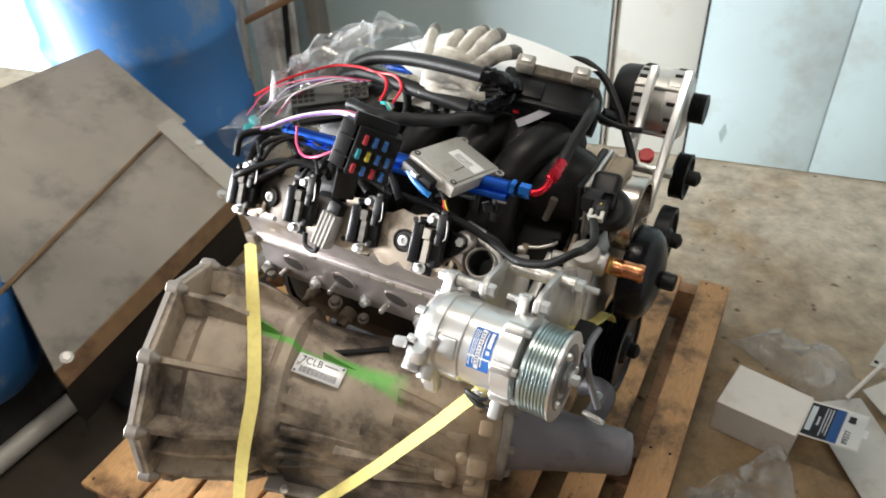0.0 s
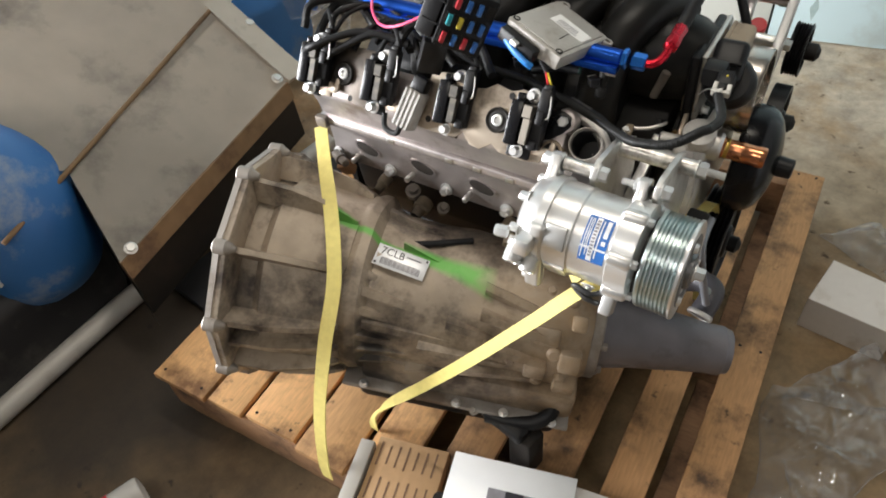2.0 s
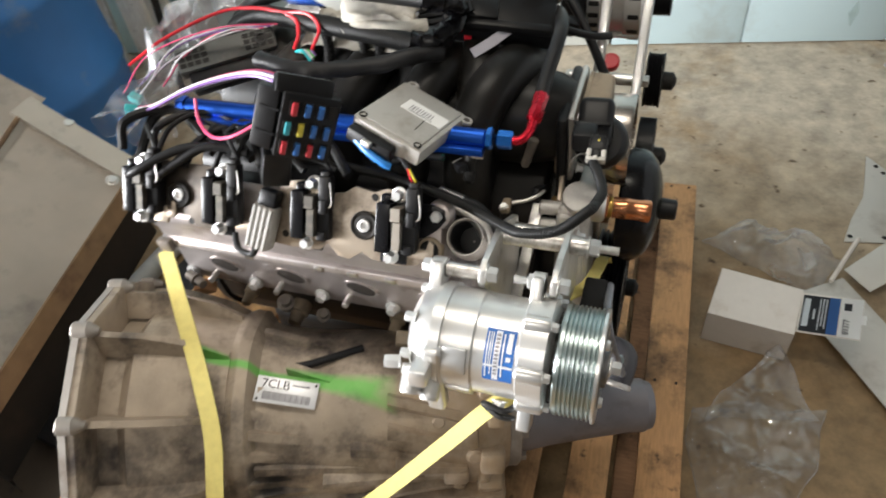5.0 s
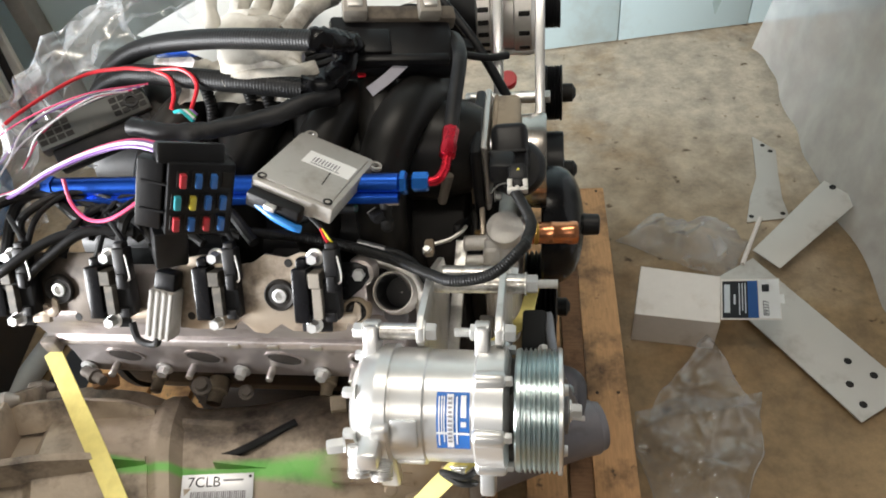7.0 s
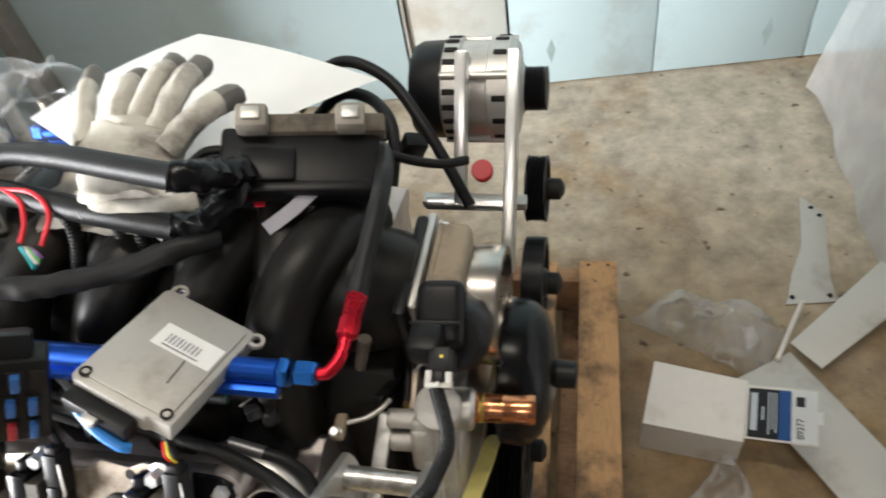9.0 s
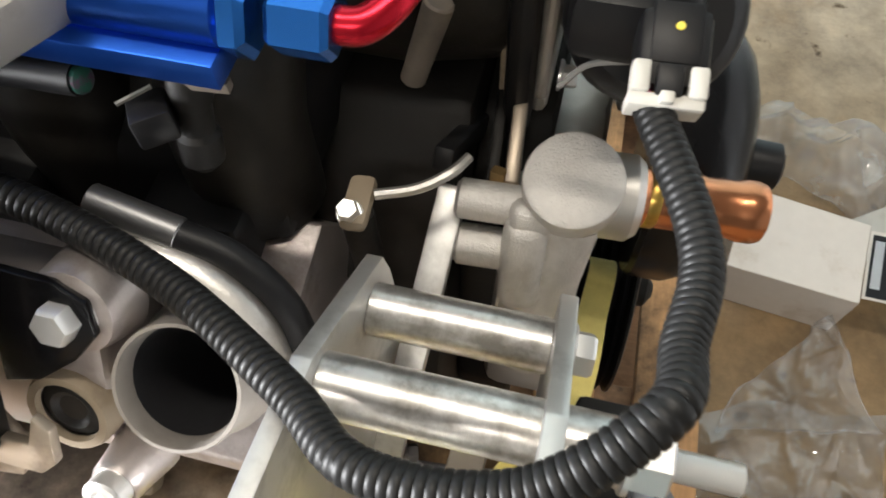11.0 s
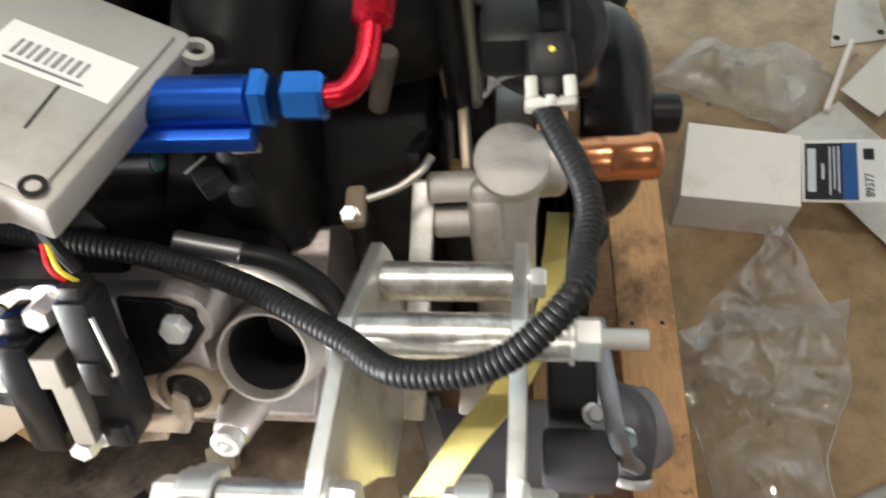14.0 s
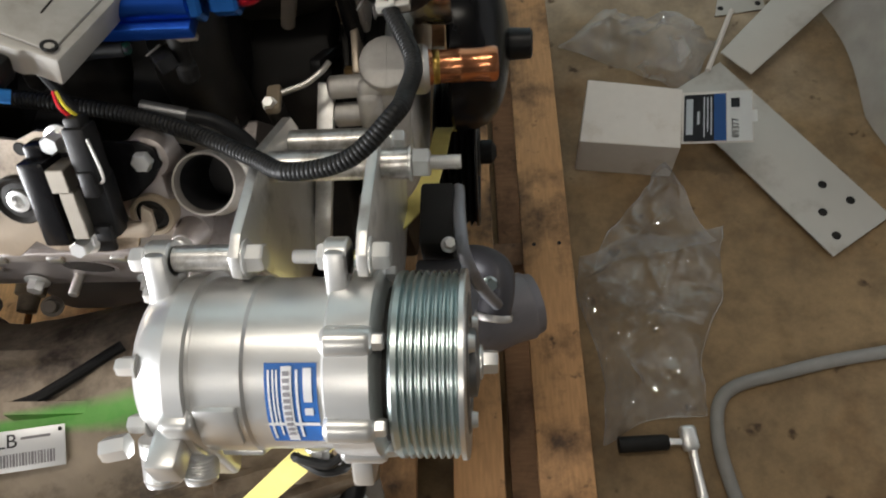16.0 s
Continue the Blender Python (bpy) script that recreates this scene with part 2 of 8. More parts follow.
ELBOW_PLATE = mat("blue_grey_steel", (0.26, 0.27, 0.30), 0.45, 0.5, 0.15, 40, 0.15, 300, (0.14, 0.13, 0.13), 0.3, 12)
DUSTY_IRON = mat("dusty_dark_iron", (0.13, 0.11, 0.092), 0.6, 0.2, 0.3, 40, 0.4, 240, (0.20, 0.165, 0.13), 0.4, 22)
SPACER = mat("smudged_turned_aluminium", (0.78, 0.77, 0.75), 0.33, 0.9, 0.12, 30, 0.10, 300, (0.36, 0.34, 0.31), 0.62, 45, rvar=0.14)
CORE_DARK = mat("grimy_core_steel", (0.075, 0.068, 0.058), 0.55, 0.4, 0.2, 60, 0.2, 400, (0.16, 0.14, 0.11), 0.25, 30)
CORE = mat("pale_core_steel", (0.31, 0.28, 0.24), 0.5, 0.8, 0.12, 60, 0.15, 400)
SATIN = mat("dusty_satin_black_plastic", (0.009, 0.0085, 0.008), 0.42, 0, 0.25, 12, 0.25, 260, (0.028, 0.024, 0.019), 0.33, 7, spec=0.26)
FILM_THICK = film_mat("cloudy_plastic_sheet", 0.34, 0.35, 0.85, 1.15)
WOODGREY = wood_mat("weathered_grey_boards", (0.82, 0.78, 0.70), (0.42, 0.38, 0.32), (12, 12, 1), 0.2)
OLIVE = mat("rusted_rod", (0.36, 0.19, 0.09), 0.7, 0.1, 0.2, 40, 0.2, 200)
RAISE = mat("grey_ribbed_plug", (0.42, 0.41, 0.39), 0.6, 0, 0.1, 60, 0.1, 300, (0.25, 0.22, 0.19), 0.3, 20)
WHITE_PLASTIC = mat("white_plastic", (0.54, 0.52, 0.47), 0.45, 0, 0.05, 60, 0.05)
TAN = mat("dusty_tan_plastic", (0.30, 0.24, 0.17), 0.65, 0, 0.15, 60, 0.2, 300, (0.13, 0.10, 0.08), 0.35, 16)
WIRES = {k: mat(k + "_wire", c, 0.4, 0, 0.05, 60, 0) for k, c in {
    "red": (0.65, 0.02, 0.035), "pink": (0.75, 0.08, 0.20), "white": (0.75, 0.72, 0.75), "purple": (0.25, 0.12, 0.40), "yellow": (0.75, 0.60, 0.04),
    "teal": (0.02, 0.38, 0.40), "green": (0.10, 0.45, 0.08), "blue": (0.02, 0.16, 0.60), "black": (0.02, 0.02, 0.02)}.items()}


FUSES = {k: mat(k + "_fuse_plastic", c, 0.35, 0, 0.1, 60, 0.05) for k, c in {"r": (0.40, 0.03, 0.04), "b": (0.03, 0.12, 0.36), "t": (0.03, 0.27, 0.32), "y": (0.50, 0.42, 0.05)}.items()}


# ---- builders ----
ROOT = {}


def thing(name, at, label, category, group="", kind=""):
    """A top-level empty at the thing's base."""
    ob = tagged(new(name), label, category, group, kind)
    ob.empty_display_size = 0.05
    ob.matrix_world = at if isinstance(at, Matrix) else pose(*at)
    ROOT[ob] = ob.matrix_world.inverted()
    return ob


def part(name, bm, material, parent=None, label="", smooth=True, angle=35, local=False):
    """Links a bmesh, given in world places (or, if local, in its thing's own), as one mesh object under parent."""
    root = ROOT.get(parent, Matrix()) if parent else Matrix()
    if not local:
        bm.transform(root)
    bmesh.ops.recalc_face_normals(bm, faces=bm.faces)
    if smooth:
        lim = radians(angle)
        for f in bm.faces:
            f.smooth = True
        for e in bm.edges:
            if len(e.link_faces) == 2 and e.calc_face_angle(0) > lim:
                e.smooth = False
    me = bpy.data.meshes.new(name)
    bm.to_mesh(me)
    bm.free()
    me.materials.append(material)
    ob = new(name, me)
    if parent:
        ob.parent = parent
        ROOT[ob] = root
    if label:
        ob["label"] = label
    return ob


def single(name, bm, material, label, category, group="", kind="", smooth=True, angle=35):
    """A thing that is one mesh."""
    return tagged(part(name, bm, material, None, "", smooth, angle), label, category, group, kind)


def B():
    return bmesh.new()


def frame_of(axis, up=(0, 0, 1)):
    """A turn whose Z runs along axis and whose Y leans towards up."""
    z = Vector(axis).normalized()
    x = Vector(up).cross(z)
    if x.length < 1e-4:
        x = Vector((1, 0, 0)).cross(z)
    x.normalize()
    return Matrix((x, z.cross(x), z)).transposed().to_4x4()


def box(bm, c, s, turn=None, bevel=0.0, seg=2):
    """A block of size s round c, turned, with rounded edges."""
    m = Matrix.Translation(c) @ (turn.to_4x4() if turn else Matrix()) @ Matrix.Diagonal((*s, 1))
    vs = bmesh.ops.create_cube(bm, size=1, matrix=m)["verts"]
    if bevel:
        es = list({e for v in vs for e in v.link_edges})
        bmesh.ops.bevel(bm, geom=es, offset=min(bevel, min(s) * 0.45), segments=seg, affect="EDGES", profile=0.5)
    return bm


def rings(bm, loops, cap=True, closed=True):
    """Skins a list of vertex loops."""
    vs = [[bm.verts.new(p) for p in loop] for loop in loops]
    for a, b in zip(vs, vs[1:]):
        n = len(a)
        for i in range(n if closed else n - 1):
            j = (i + 1) % n
            bm.faces.new((a[i], a[j], b[j], b[i]))
    if cap:
        bm.faces.new(vs[0][::-1])
        bm.faces.new(vs[-1])
    return bm


def lathe(bm, origin, axis, prof, seg=32, up=(0, 0, 1), cap=True):
    """A turned shape: prof is rows of (distance along the axis, radius)."""
    t = Matrix.Translation(origin) @ frame_of(axis, up)
    loops = [[t @ Vector((max(r, 1e-4) * math.cos(2 * math.pi * k / seg), max(r, 1e-4) * math.sin(2 * math.pi * k / seg), h)) for k in range(seg)] for h, r in prof]
    return rings(bm, loops, cap)


def rod(bm, a, b, r, r2=None, seg=16, edge=0.0):
    a, b = Vector(a), Vector(b)
    d = (b - a).length
    r2 = r if r2 is None else r2
    prof = [(0, r - edge), (edge, r), (d - edge, r2), (d, r2 - edge)] if edge else [(0, r), (d, r2)]
    return lathe(bm, a, b - a, prof, seg)


def smooth_line(pts, n=8):
    """A Catmull-Rom line through the points."""
    p = [Vector(q) for q in pts]
    p = [p[0] * 2 - p[1]] + p + [p[-1] * 2 - p[-2]]
    out = []
    for i in range(1, len(p) - 2):
        for k in range(n):
            t = k / n
            out.append(0.5 * (2 * p[i] + (p[i + 1] - p[i - 1]) * t + (2 * p[i - 1] - 5 * p[i] + 4 * p[i + 1] - p[i + 2]) * t * t
                              + (3 * p[i] - p[i - 1] - 3 * p[i + 1] + p[i + 2]) * t ** 3))
    return out + [p[-2]]


def even(line, step):
    """The same line with points at even steps."""
    out, carry = [line[0]], 0.0
    for a, b in zip(line, line[1:]):
        d = (b - a).length
        s = step - carry
        while s <= d and d > 1e-9:
            out.append(a.lerp(b, s / d))
            s += step
        carry = (carry + d) % step if d else carry
    return out


def tube(bm, pts, r, seg=10, n=8, pitch=0.0, deep=0.0):
    """A round hose through the points; with pitch, ribbed like split conduit."""
    line = smooth_line(pts, n)
    radii = [r] * len(line)
    if pitch:
        line = even(line, pitch / 4)
        radii = [r - (deep if k % 4 in (0,) else 0.0) for k in range(len(line))]
    up = Vector((0, 0, 1)) if abs((line[1] - line[0]).normalized().z) < 0.9 else Vector((1, 0, 0))
    x = up.cross(line[1] - line[0]).normalized()
    loops = []
    for i, p in enumerate(line):
        d = (line[min(i + 1, len(line) - 1)] - line[max(i - 1, 0)]).normalized()
        x = (x - d * x.dot(d)).normalized()
        y = d.cross(x)
        loops.append([p + radii[i] * (x * math.cos(2 * math.pi * k / seg) + y * math.sin(2 * math.pi * k / seg)) for k in range(seg)])
    return rings(bm, loops)


def prism(bm, poly, t, depth, bevel=0.0):
    """A flat outline in the X and Y of the turn t, thick along its Z."""
    vs = [bm.verts.new(t @ Vector((x, y, 0))) for x, y in poly]
    f = bm.faces.new(vs)
    ex = bmesh.ops.extrude_face_region(bm, geom=[f])
    tops = [v for v in ex["geom"] if isinstance(v, bmesh.types.BMVert)]
    bmesh.ops.translate(bm, verts=tops, vec=t.to_3x3() @ Vector((0, 0, depth)))
    if bevel:
        es = list({e for v in vs + tops for e in v.link_edges})
        bmesh.ops.bevel(bm, geom=es, offset=bevel, segments=2, affect="EDGES", profile=0.5)
    return bm


ALONG_X = Matrix(((0, 0, 1, 0), (1, 0, 0, 0), (0, 1, 0, 0), (0, 0, 0, 1)))


def slab_x(bm, yz, x0, x1, bevel=0.0):
    """An outline in y and z, from x0 to x1."""
    return prism(bm, yz, Matrix.Translation((x0, 0, 0)) @ ALONG_X, x1 - x0, bevel)


def hexbolt(bm, p, axis, r=0.007, h=0.006, washer=1.35):
    """A flanged hexagon head whose foot is at p."""
    p, a = Vector(p), Vector(axis).normalized()
    if washer:
        lathe(bm, p, a, [(0, r * washer), (0.0012, r * washer), (0.0022, r * 1.05)], 18)
    lathe(bm, p + a * 0.0016, a, [(0, r), (h * 0.8, r), (h, r * 0.86)], 6)
    return bm


def ribbon(bm, pts, across, w, thick=0.0016, n=8):
    """Flat webbing through the points; across gives its breadth's direction at each point."""
    line = smooth_line(pts, n)
    wide = smooth_line(across, n) if isinstance(across[0], (tuple, list, Vector)) else [Vector(across)] * len(line)
    loops = []
    for i, p in enumerate(line):
        d = (line[min(i + 1, len(line) - 1)] - line[max(i - 1, 0)]).normalized()
        a = wide[i] - d * wide[i].dot(d)
        a.normalize()
        nrm = a.cross(d) * thick / 2
        loops.append([p + a * w / 2 + nrm, p - a * w / 2 + nrm, p - a * w / 2 - nrm, p + a * w / 2 - nrm])
    return rings(bm, loops)


def sheet(bm, fn, nu, nv):
    """A grid whose points are fn(u, v), u and v from 0 to 1."""
    vs = [[bm.verts.new(fn(i / nu, j / nv)) for j in range(nv + 1)] for i in range(nu + 1)]
    for i in range(nu):
        for j in range(nv):
            bm.faces.new((vs[i][j], vs[i + 1][j], vs[i + 1][j + 1], vs[i][j + 1]))
    return bm


def crumple(p, size, amount, seed=0.0):
    """A creased shift for film and cloth."""
    q = Vector(p) / size + Vector((seed, seed * 1.7, seed * 0.3))
    return Vector((noise.noise(q), noise.noise(q + Vector((7, 3, 1))), abs(noise.noise(q * 1.3 + Vector((2, 9, 4)))))) * amount


def lettering(name, text, size, m, material, parent, depth=0.0003):
    """Built-in font letters as a mesh, at the world pose m."""
    cu = bpy.data.curves.new(name, "FONT")
    cu.body, cu.size, cu.extrude, cu.align_x, cu.align_y = text, size, depth, "CENTER", "CENTER"
    tmp = new("tmp", cu)
    me = bpy.data.meshes.new_from_object(tmp)
    bpy.data.objects.remove(tmp)
    bm = B()
    bm.from_mesh(me)
    bm.transform(m)
    return part(name, bm, material, parent, smooth=False)


def plate_at(c, ex, ey):
    """A turn at c whose X runs along ex and whose Y along ey, as nearly as a right angle allows."""
    x = Vector(ex).normalized()
    z = x.cross(Vector(ey)).normalized()
    y = z.cross(x)
    return Matrix.Translation(c) @ Matrix((x, y, z)).transposed().to_4x4()


# ---- setting ----
def concrete_mat():
    m = mat("stained_concrete", (0.50, 0.45, 0.385), 0.7, 0, 0.16, 9, 0.35, 90, (0.34, 0.24, 0.14), 0.36, 2.6)
    nt = m.node_tree
    n, l = nt.nodes, nt.links
    tc, b = n["Texture Coordinate"], n["Principled BSDF"]
    link = b.inputs["Base Color"].links[0].from_socket
    spots = n.new("ShaderNodeTexNoise")
    spots.inputs["Scale"].default_value, spots.inputs["Detail"].default_value = 22, 3
    l.new(tc.outputs["Object"], spots.inputs["Vector"])
    r = n.new("ShaderNodeMapRange")
    r.inputs[1].default_value, r.inputs[2].default_value = 0.655, 0.73
    l.new(spots.outputs[0], r.inputs[0])
    k = n.new("ShaderNodeMix")
    k.data_type = "RGBA"
    k.inputs[7].default_value = (0.12, 0.085, 0.05, 1)
    l.new(r.outputs[0], k.inputs[0])
    l.new(link, k.inputs[6])
    # the brown, oily working patch of the slab, pale again towards the wall
    sep, edge, add = n.new("ShaderNodeSeparateXYZ"), n.new("ShaderNodeTexNoise"), n.new("ShaderNodeMath")
    edge.inputs["Scale"].default_value, edge.inputs["Detail"].default_value = 3.2, 7
    l.new(tc.outputs["Object"], sep.inputs[0])
    l.new(tc.outputs["Object"], edge.inputs["Vector"])
    mul = n.new("ShaderNodeMath")
    mul.operation = "MULTIPLY_ADD"
    mul.inputs[1].default_value, mul.inputs[2].default_value = 1.1, -0.55
    l.new(edge.outputs[0], mul.inputs[0])
    l.new(sep.outputs[1], add.inputs[0])
    l.new(mul.outputs[0], add.inputs[1])
    r2 = n.new("ShaderNodeMapRange")
    r2.inputs[1].default_value, r2.inputs[2].default_value, r2.inputs[3].default_value, r2.inputs[4].default_value = 0.55, 1.25, 0.95, 0.0
    l.new(add.outputs[0], r2.inputs[0])
    k2 = n.new("ShaderNodeMix")
    k2.data_type, k2.blend_type = "RGBA", "MULTIPLY"
    k2.inputs[7].default_value = (0.47, 0.35, 0.205, 1)
    l.new(r2.outputs[0], k2.inputs[0])
    l.new(k.outputs[2], k2.inputs[6])
    # ochre and grey mottling, the grain of trodden-in dirt
    mot, mr3, k3 = n.new("ShaderNodeTexNoise"), n.new("ShaderNodeMapRange"), n.new("ShaderNodeMix")
    mot.inputs["Scale"].default_value, mot.inputs["Detail"].default_value, mot.inputs["Roughness"].default_value = 13, 12, 0.75
    l.new(tc.outputs["Object"], mot.inputs["Vector"])
    mr3.inputs[1].default_value, mr3.inputs[2].default_value = 0.36, 0.66
    l.new(mot.outputs[0], mr3.inputs[0])
    ram = n.new("ShaderNodeMix")
    ram.data_type = "RGBA"
    ram.inputs[6].default_value, ram.inputs[7].default_value = (0.60, 0.57, 0.52, 1), (1.25, 1.19, 1.06, 1)
    l.new(mr3.outputs[0], ram.inputs[0])
    k3.data_type, k3.blend_type = "RGBA", "MULTIPLY"
    k3.inputs[0].default_value = 0.9
    l.new(k2.outputs[2], k3.inputs[6])
    l.new(ram.outputs[2], k3.inputs[7])
    # black patch between the tank and the pallet: painted shade of tank and seat
    gap, dist, floor_shade, k4 = n.new("ShaderNodeVectorMath"), n.new("ShaderNodeVectorMath"), n.new("ShaderNodeMapRange"), n.new("ShaderNodeMix")
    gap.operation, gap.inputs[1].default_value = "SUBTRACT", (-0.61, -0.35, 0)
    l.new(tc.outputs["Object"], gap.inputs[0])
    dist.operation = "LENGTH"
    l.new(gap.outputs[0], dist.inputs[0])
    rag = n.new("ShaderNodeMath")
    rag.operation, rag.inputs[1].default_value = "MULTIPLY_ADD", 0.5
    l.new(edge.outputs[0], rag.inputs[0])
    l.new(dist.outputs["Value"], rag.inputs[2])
    floor_shade.inputs[1].default_value, floor_shade.inputs[2].default_value, floor_shade.inputs[3].default_value, floor_shade.inputs[4].default_value = 0.48, 0.88, 0.9, 0.0
    l.new(rag.outputs[0], floor_shade.inputs[0])
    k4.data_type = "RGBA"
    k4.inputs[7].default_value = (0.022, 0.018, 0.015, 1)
    l.new(floor_shade.outputs[0], k4.inputs[0])
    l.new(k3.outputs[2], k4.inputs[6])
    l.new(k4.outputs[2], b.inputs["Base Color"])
    return m


CONCRETE = concrete_mat()
WALL_BLUE = mat("pale_blue_painted_sheet", (0.50, 0.63, 0.66), 0.5, 0, 0.05, 5, 0.12, 60, (0.38, 0.42, 0.40), 0.28, 2.2, island=0.04)
WALL_PALE = mat("off_white_painted_board", (0.60, 0.62, 0.58), 0.55, 0, 0.06, 5, 0.12, 60, (0.45, 0.40, 0.33), 0.28, 3)
# the unseen walls and ceiling are coloured dark so they bounce little light
WALL_UNSEEN = mat("dark_unseen_wall", (0.11, 0.11, 0.105), 0.7, 0, 0.1, 5, 0.1, 60, (0.07, 0.06, 0.05), 0.3, 2)
DARK_SEAM = mat("dark_joint", (0.05, 0.05, 0.05), 0.7, 0, 0.1, 20, 0)
CEILING = mat("dark_unseen_ceiling", (0.14, 0.135, 0.125), 0.8, 0, 0.08, 4, 0.1, 60)

bm = B()
bmesh.ops.create_grid(bm, x_segments=40, y_segments=40, size=0.5, matrix=Matrix.Translation((-0.3, -0.6, 0)) @ Matrix.Diagonal((6.8, 6.4, 1, 1)))
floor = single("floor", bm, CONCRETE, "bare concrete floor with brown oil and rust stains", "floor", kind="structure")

# the back wall runs a few degrees off the engine's line
WALL = Matrix.Translation((0.45, 1.622, 0)) @ pose(0, 0, 0, 0, 0, 9.26)
wall_north = single("wall_north", box(B(), WALL @ Vector((0, 0.07, 1.4)), (8.4, 0.10, 2.8), WALL.to_3x3()), DARK_SEAM, "plain backing of the painted garage wall", "wall", kind="structure")
for a, b, m in ((-4.0, -2.2, WALL_BLUE), (-2.195, -1.565, WALL_BLUE), (-1.56, -0.425, WALL_BLUE), (-0.405, -0.128, WALL_PALE), (-0.12, 0.290, WALL_BLUE), (0.2935, 0.72, WALL_BLUE), (0.7235, 1.35, WALL_BLUE), (1.354, 2.9, WALL_BLUE)):
    bm = box(B(), ((a + b) / 2, 0.01, 1.4), (b - a, 0.02, 2.79), None, 0.002)
    bm.transform(WALL)
    part("wall_panel", bm, m, wall_north)
bm = box(B(), (-0.4125, -0.004, 1.4), (0.008, 0.014, 2.78), None, 0.002)
bm.transform(WALL)
part("cover_strip", bm, SHEET_GREY, wall_north, "narrow grey strip over the joint")
# faint diamond-shaped scuffs on the paint
SCUFF = mat("scuffed_paint", (0.33, 0.43, 0.43), 0.6, 0, 0.25, 40, 0.1, 100)
for s, z, k in ((-0.005, 0.115, 1.0), (0.605, 0.10, 1.1), (-0.74, 0.17, 1.0)):
    bm = prism(B(), [(-0.014 * k, 0), (0, -0.042 * k), (0.012 * k, 0.004), (0.001, 0.04 * k)], WALL @ Matrix.Translation((s, 0.0015, z)) @ pose(0, 0, 0, 90, 0, 0), 0.002)
    part("paint_scuff", bm, SCUFF, wall_north, smooth=False)

# walls and ceiling out of view close the room, dark to cut fill light
bm = box(B(), (-3.5, 0.53, 1.4), (0.12, 3.3, 2.8))
box(bm, (-3.5, -3.15, 1.4), (0.12, 1.3, 2.8))
box(bm, (-3.5, -1.81, 2.46), (0.12, 1.38, 0.68))
single("wall_west", bm, WALL_UNSEEN, "plain dark unseen garage wall with an open doorway", "wall", kind="structure")
single("wall_east", box(B(), (2.9, -0.4, 1.4), (0.12, 6.2, 2.8)), WALL_UNSEEN, "plain dark unseen garage side wall", "wall", kind="structure")
single("wall_south", box(B(), (-0.3, -3.8, 1.4), (6.8, 0.12, 2.8)), WALL_UNSEEN, "plain dark unseen garage wall", "wall", kind="structure")
single("ceiling", box(B(), (-0.3, -0.6, 2.85), (6.8, 6.4, 0.1)), CEILING, "plain dark unseen ceiling", "ceiling", kind="structure")


# ---- pallet ----
def pallet():
    ob = thing("pallet", (0.13, 0.2, 0, 0, 0, 1.9), "worn pine shipping pallet under the engine and gearbox, oil-stained boards", "pallet")
    # top boards run front to back: edges across the pallet
    tops = [(-0.566, -0.428), (-0.418, -0.335), (-0.325, -0.205), (-0.195, -0.085), (-0.072, 0.02), (0.062, 0.148), (0.20, 0.285), (0.335, 0.405), (0.45, 0.525)]
    tops = [(a + 0.005, b + 0.005) for a, b in tops]
    for k, (a, b) in enumerate(tops):
        y0, y1 = -0.565 + 0.006 * ((k * 7) % 3), 0.585 - 0.006 * ((k * 5) % 3)
        bm = box(B(), ((a + b) / 2, (y0 + y1) / 2, 0.1365 + 0.001 * (k % 2)), (b - a, y1 - y0, 0.017), None, 0.003)
        for v in bm.verts:
            v.co += Vector((0, 0, 0.0015 * noise.noise(v.co * 4)))
        # nail heads over the three bearers
        part("deck_board", bm, PINE if k < 5 else PINE_OLD, ob, local=True)
        for yy in (-0.53, 0.0, 0.55):
            for xx in (a + 0.018, b - 0.018):
                part("nail", lathe(B(), (xx, yy + 0.008 * ((k * 3) % 5 - 2), 0.1455), (0, 0, 1), [(0, 0.0032), (0.0006, 0.003)], 8), IRON, ob, local=True)
    for y in (-0.535, 0.01, 0.555):
        part("bearer", box(B(), (-0.012, y, 0.075), (1.085, 0.04, 0.104), None, 0.004), PINE_DARK, ob, "dark pine bearer", local=True)
    for x in (-0.47, -0.15, 0.15, 0.47):
        part("bottom_board", box(B(), (x, 0.01, 0.012), (0.10, 1.12, 0.02), None, 0.003), PINE_DARK, ob, local=True)
    return ob


pallet()


# ---- gearbox ----
GB = Vector((-0.160, -0.200, 0.435))
GT = Vector((0.590, 0.058, 0.338))
gx = (GT - GB).normalized()
gy = Vector((0, 0, 1)).cross(gx).normalized()
GM = Matrix.Translation(GB) @ Matrix((gx, gy, gx.cross(gy))).transposed().to_4x4()


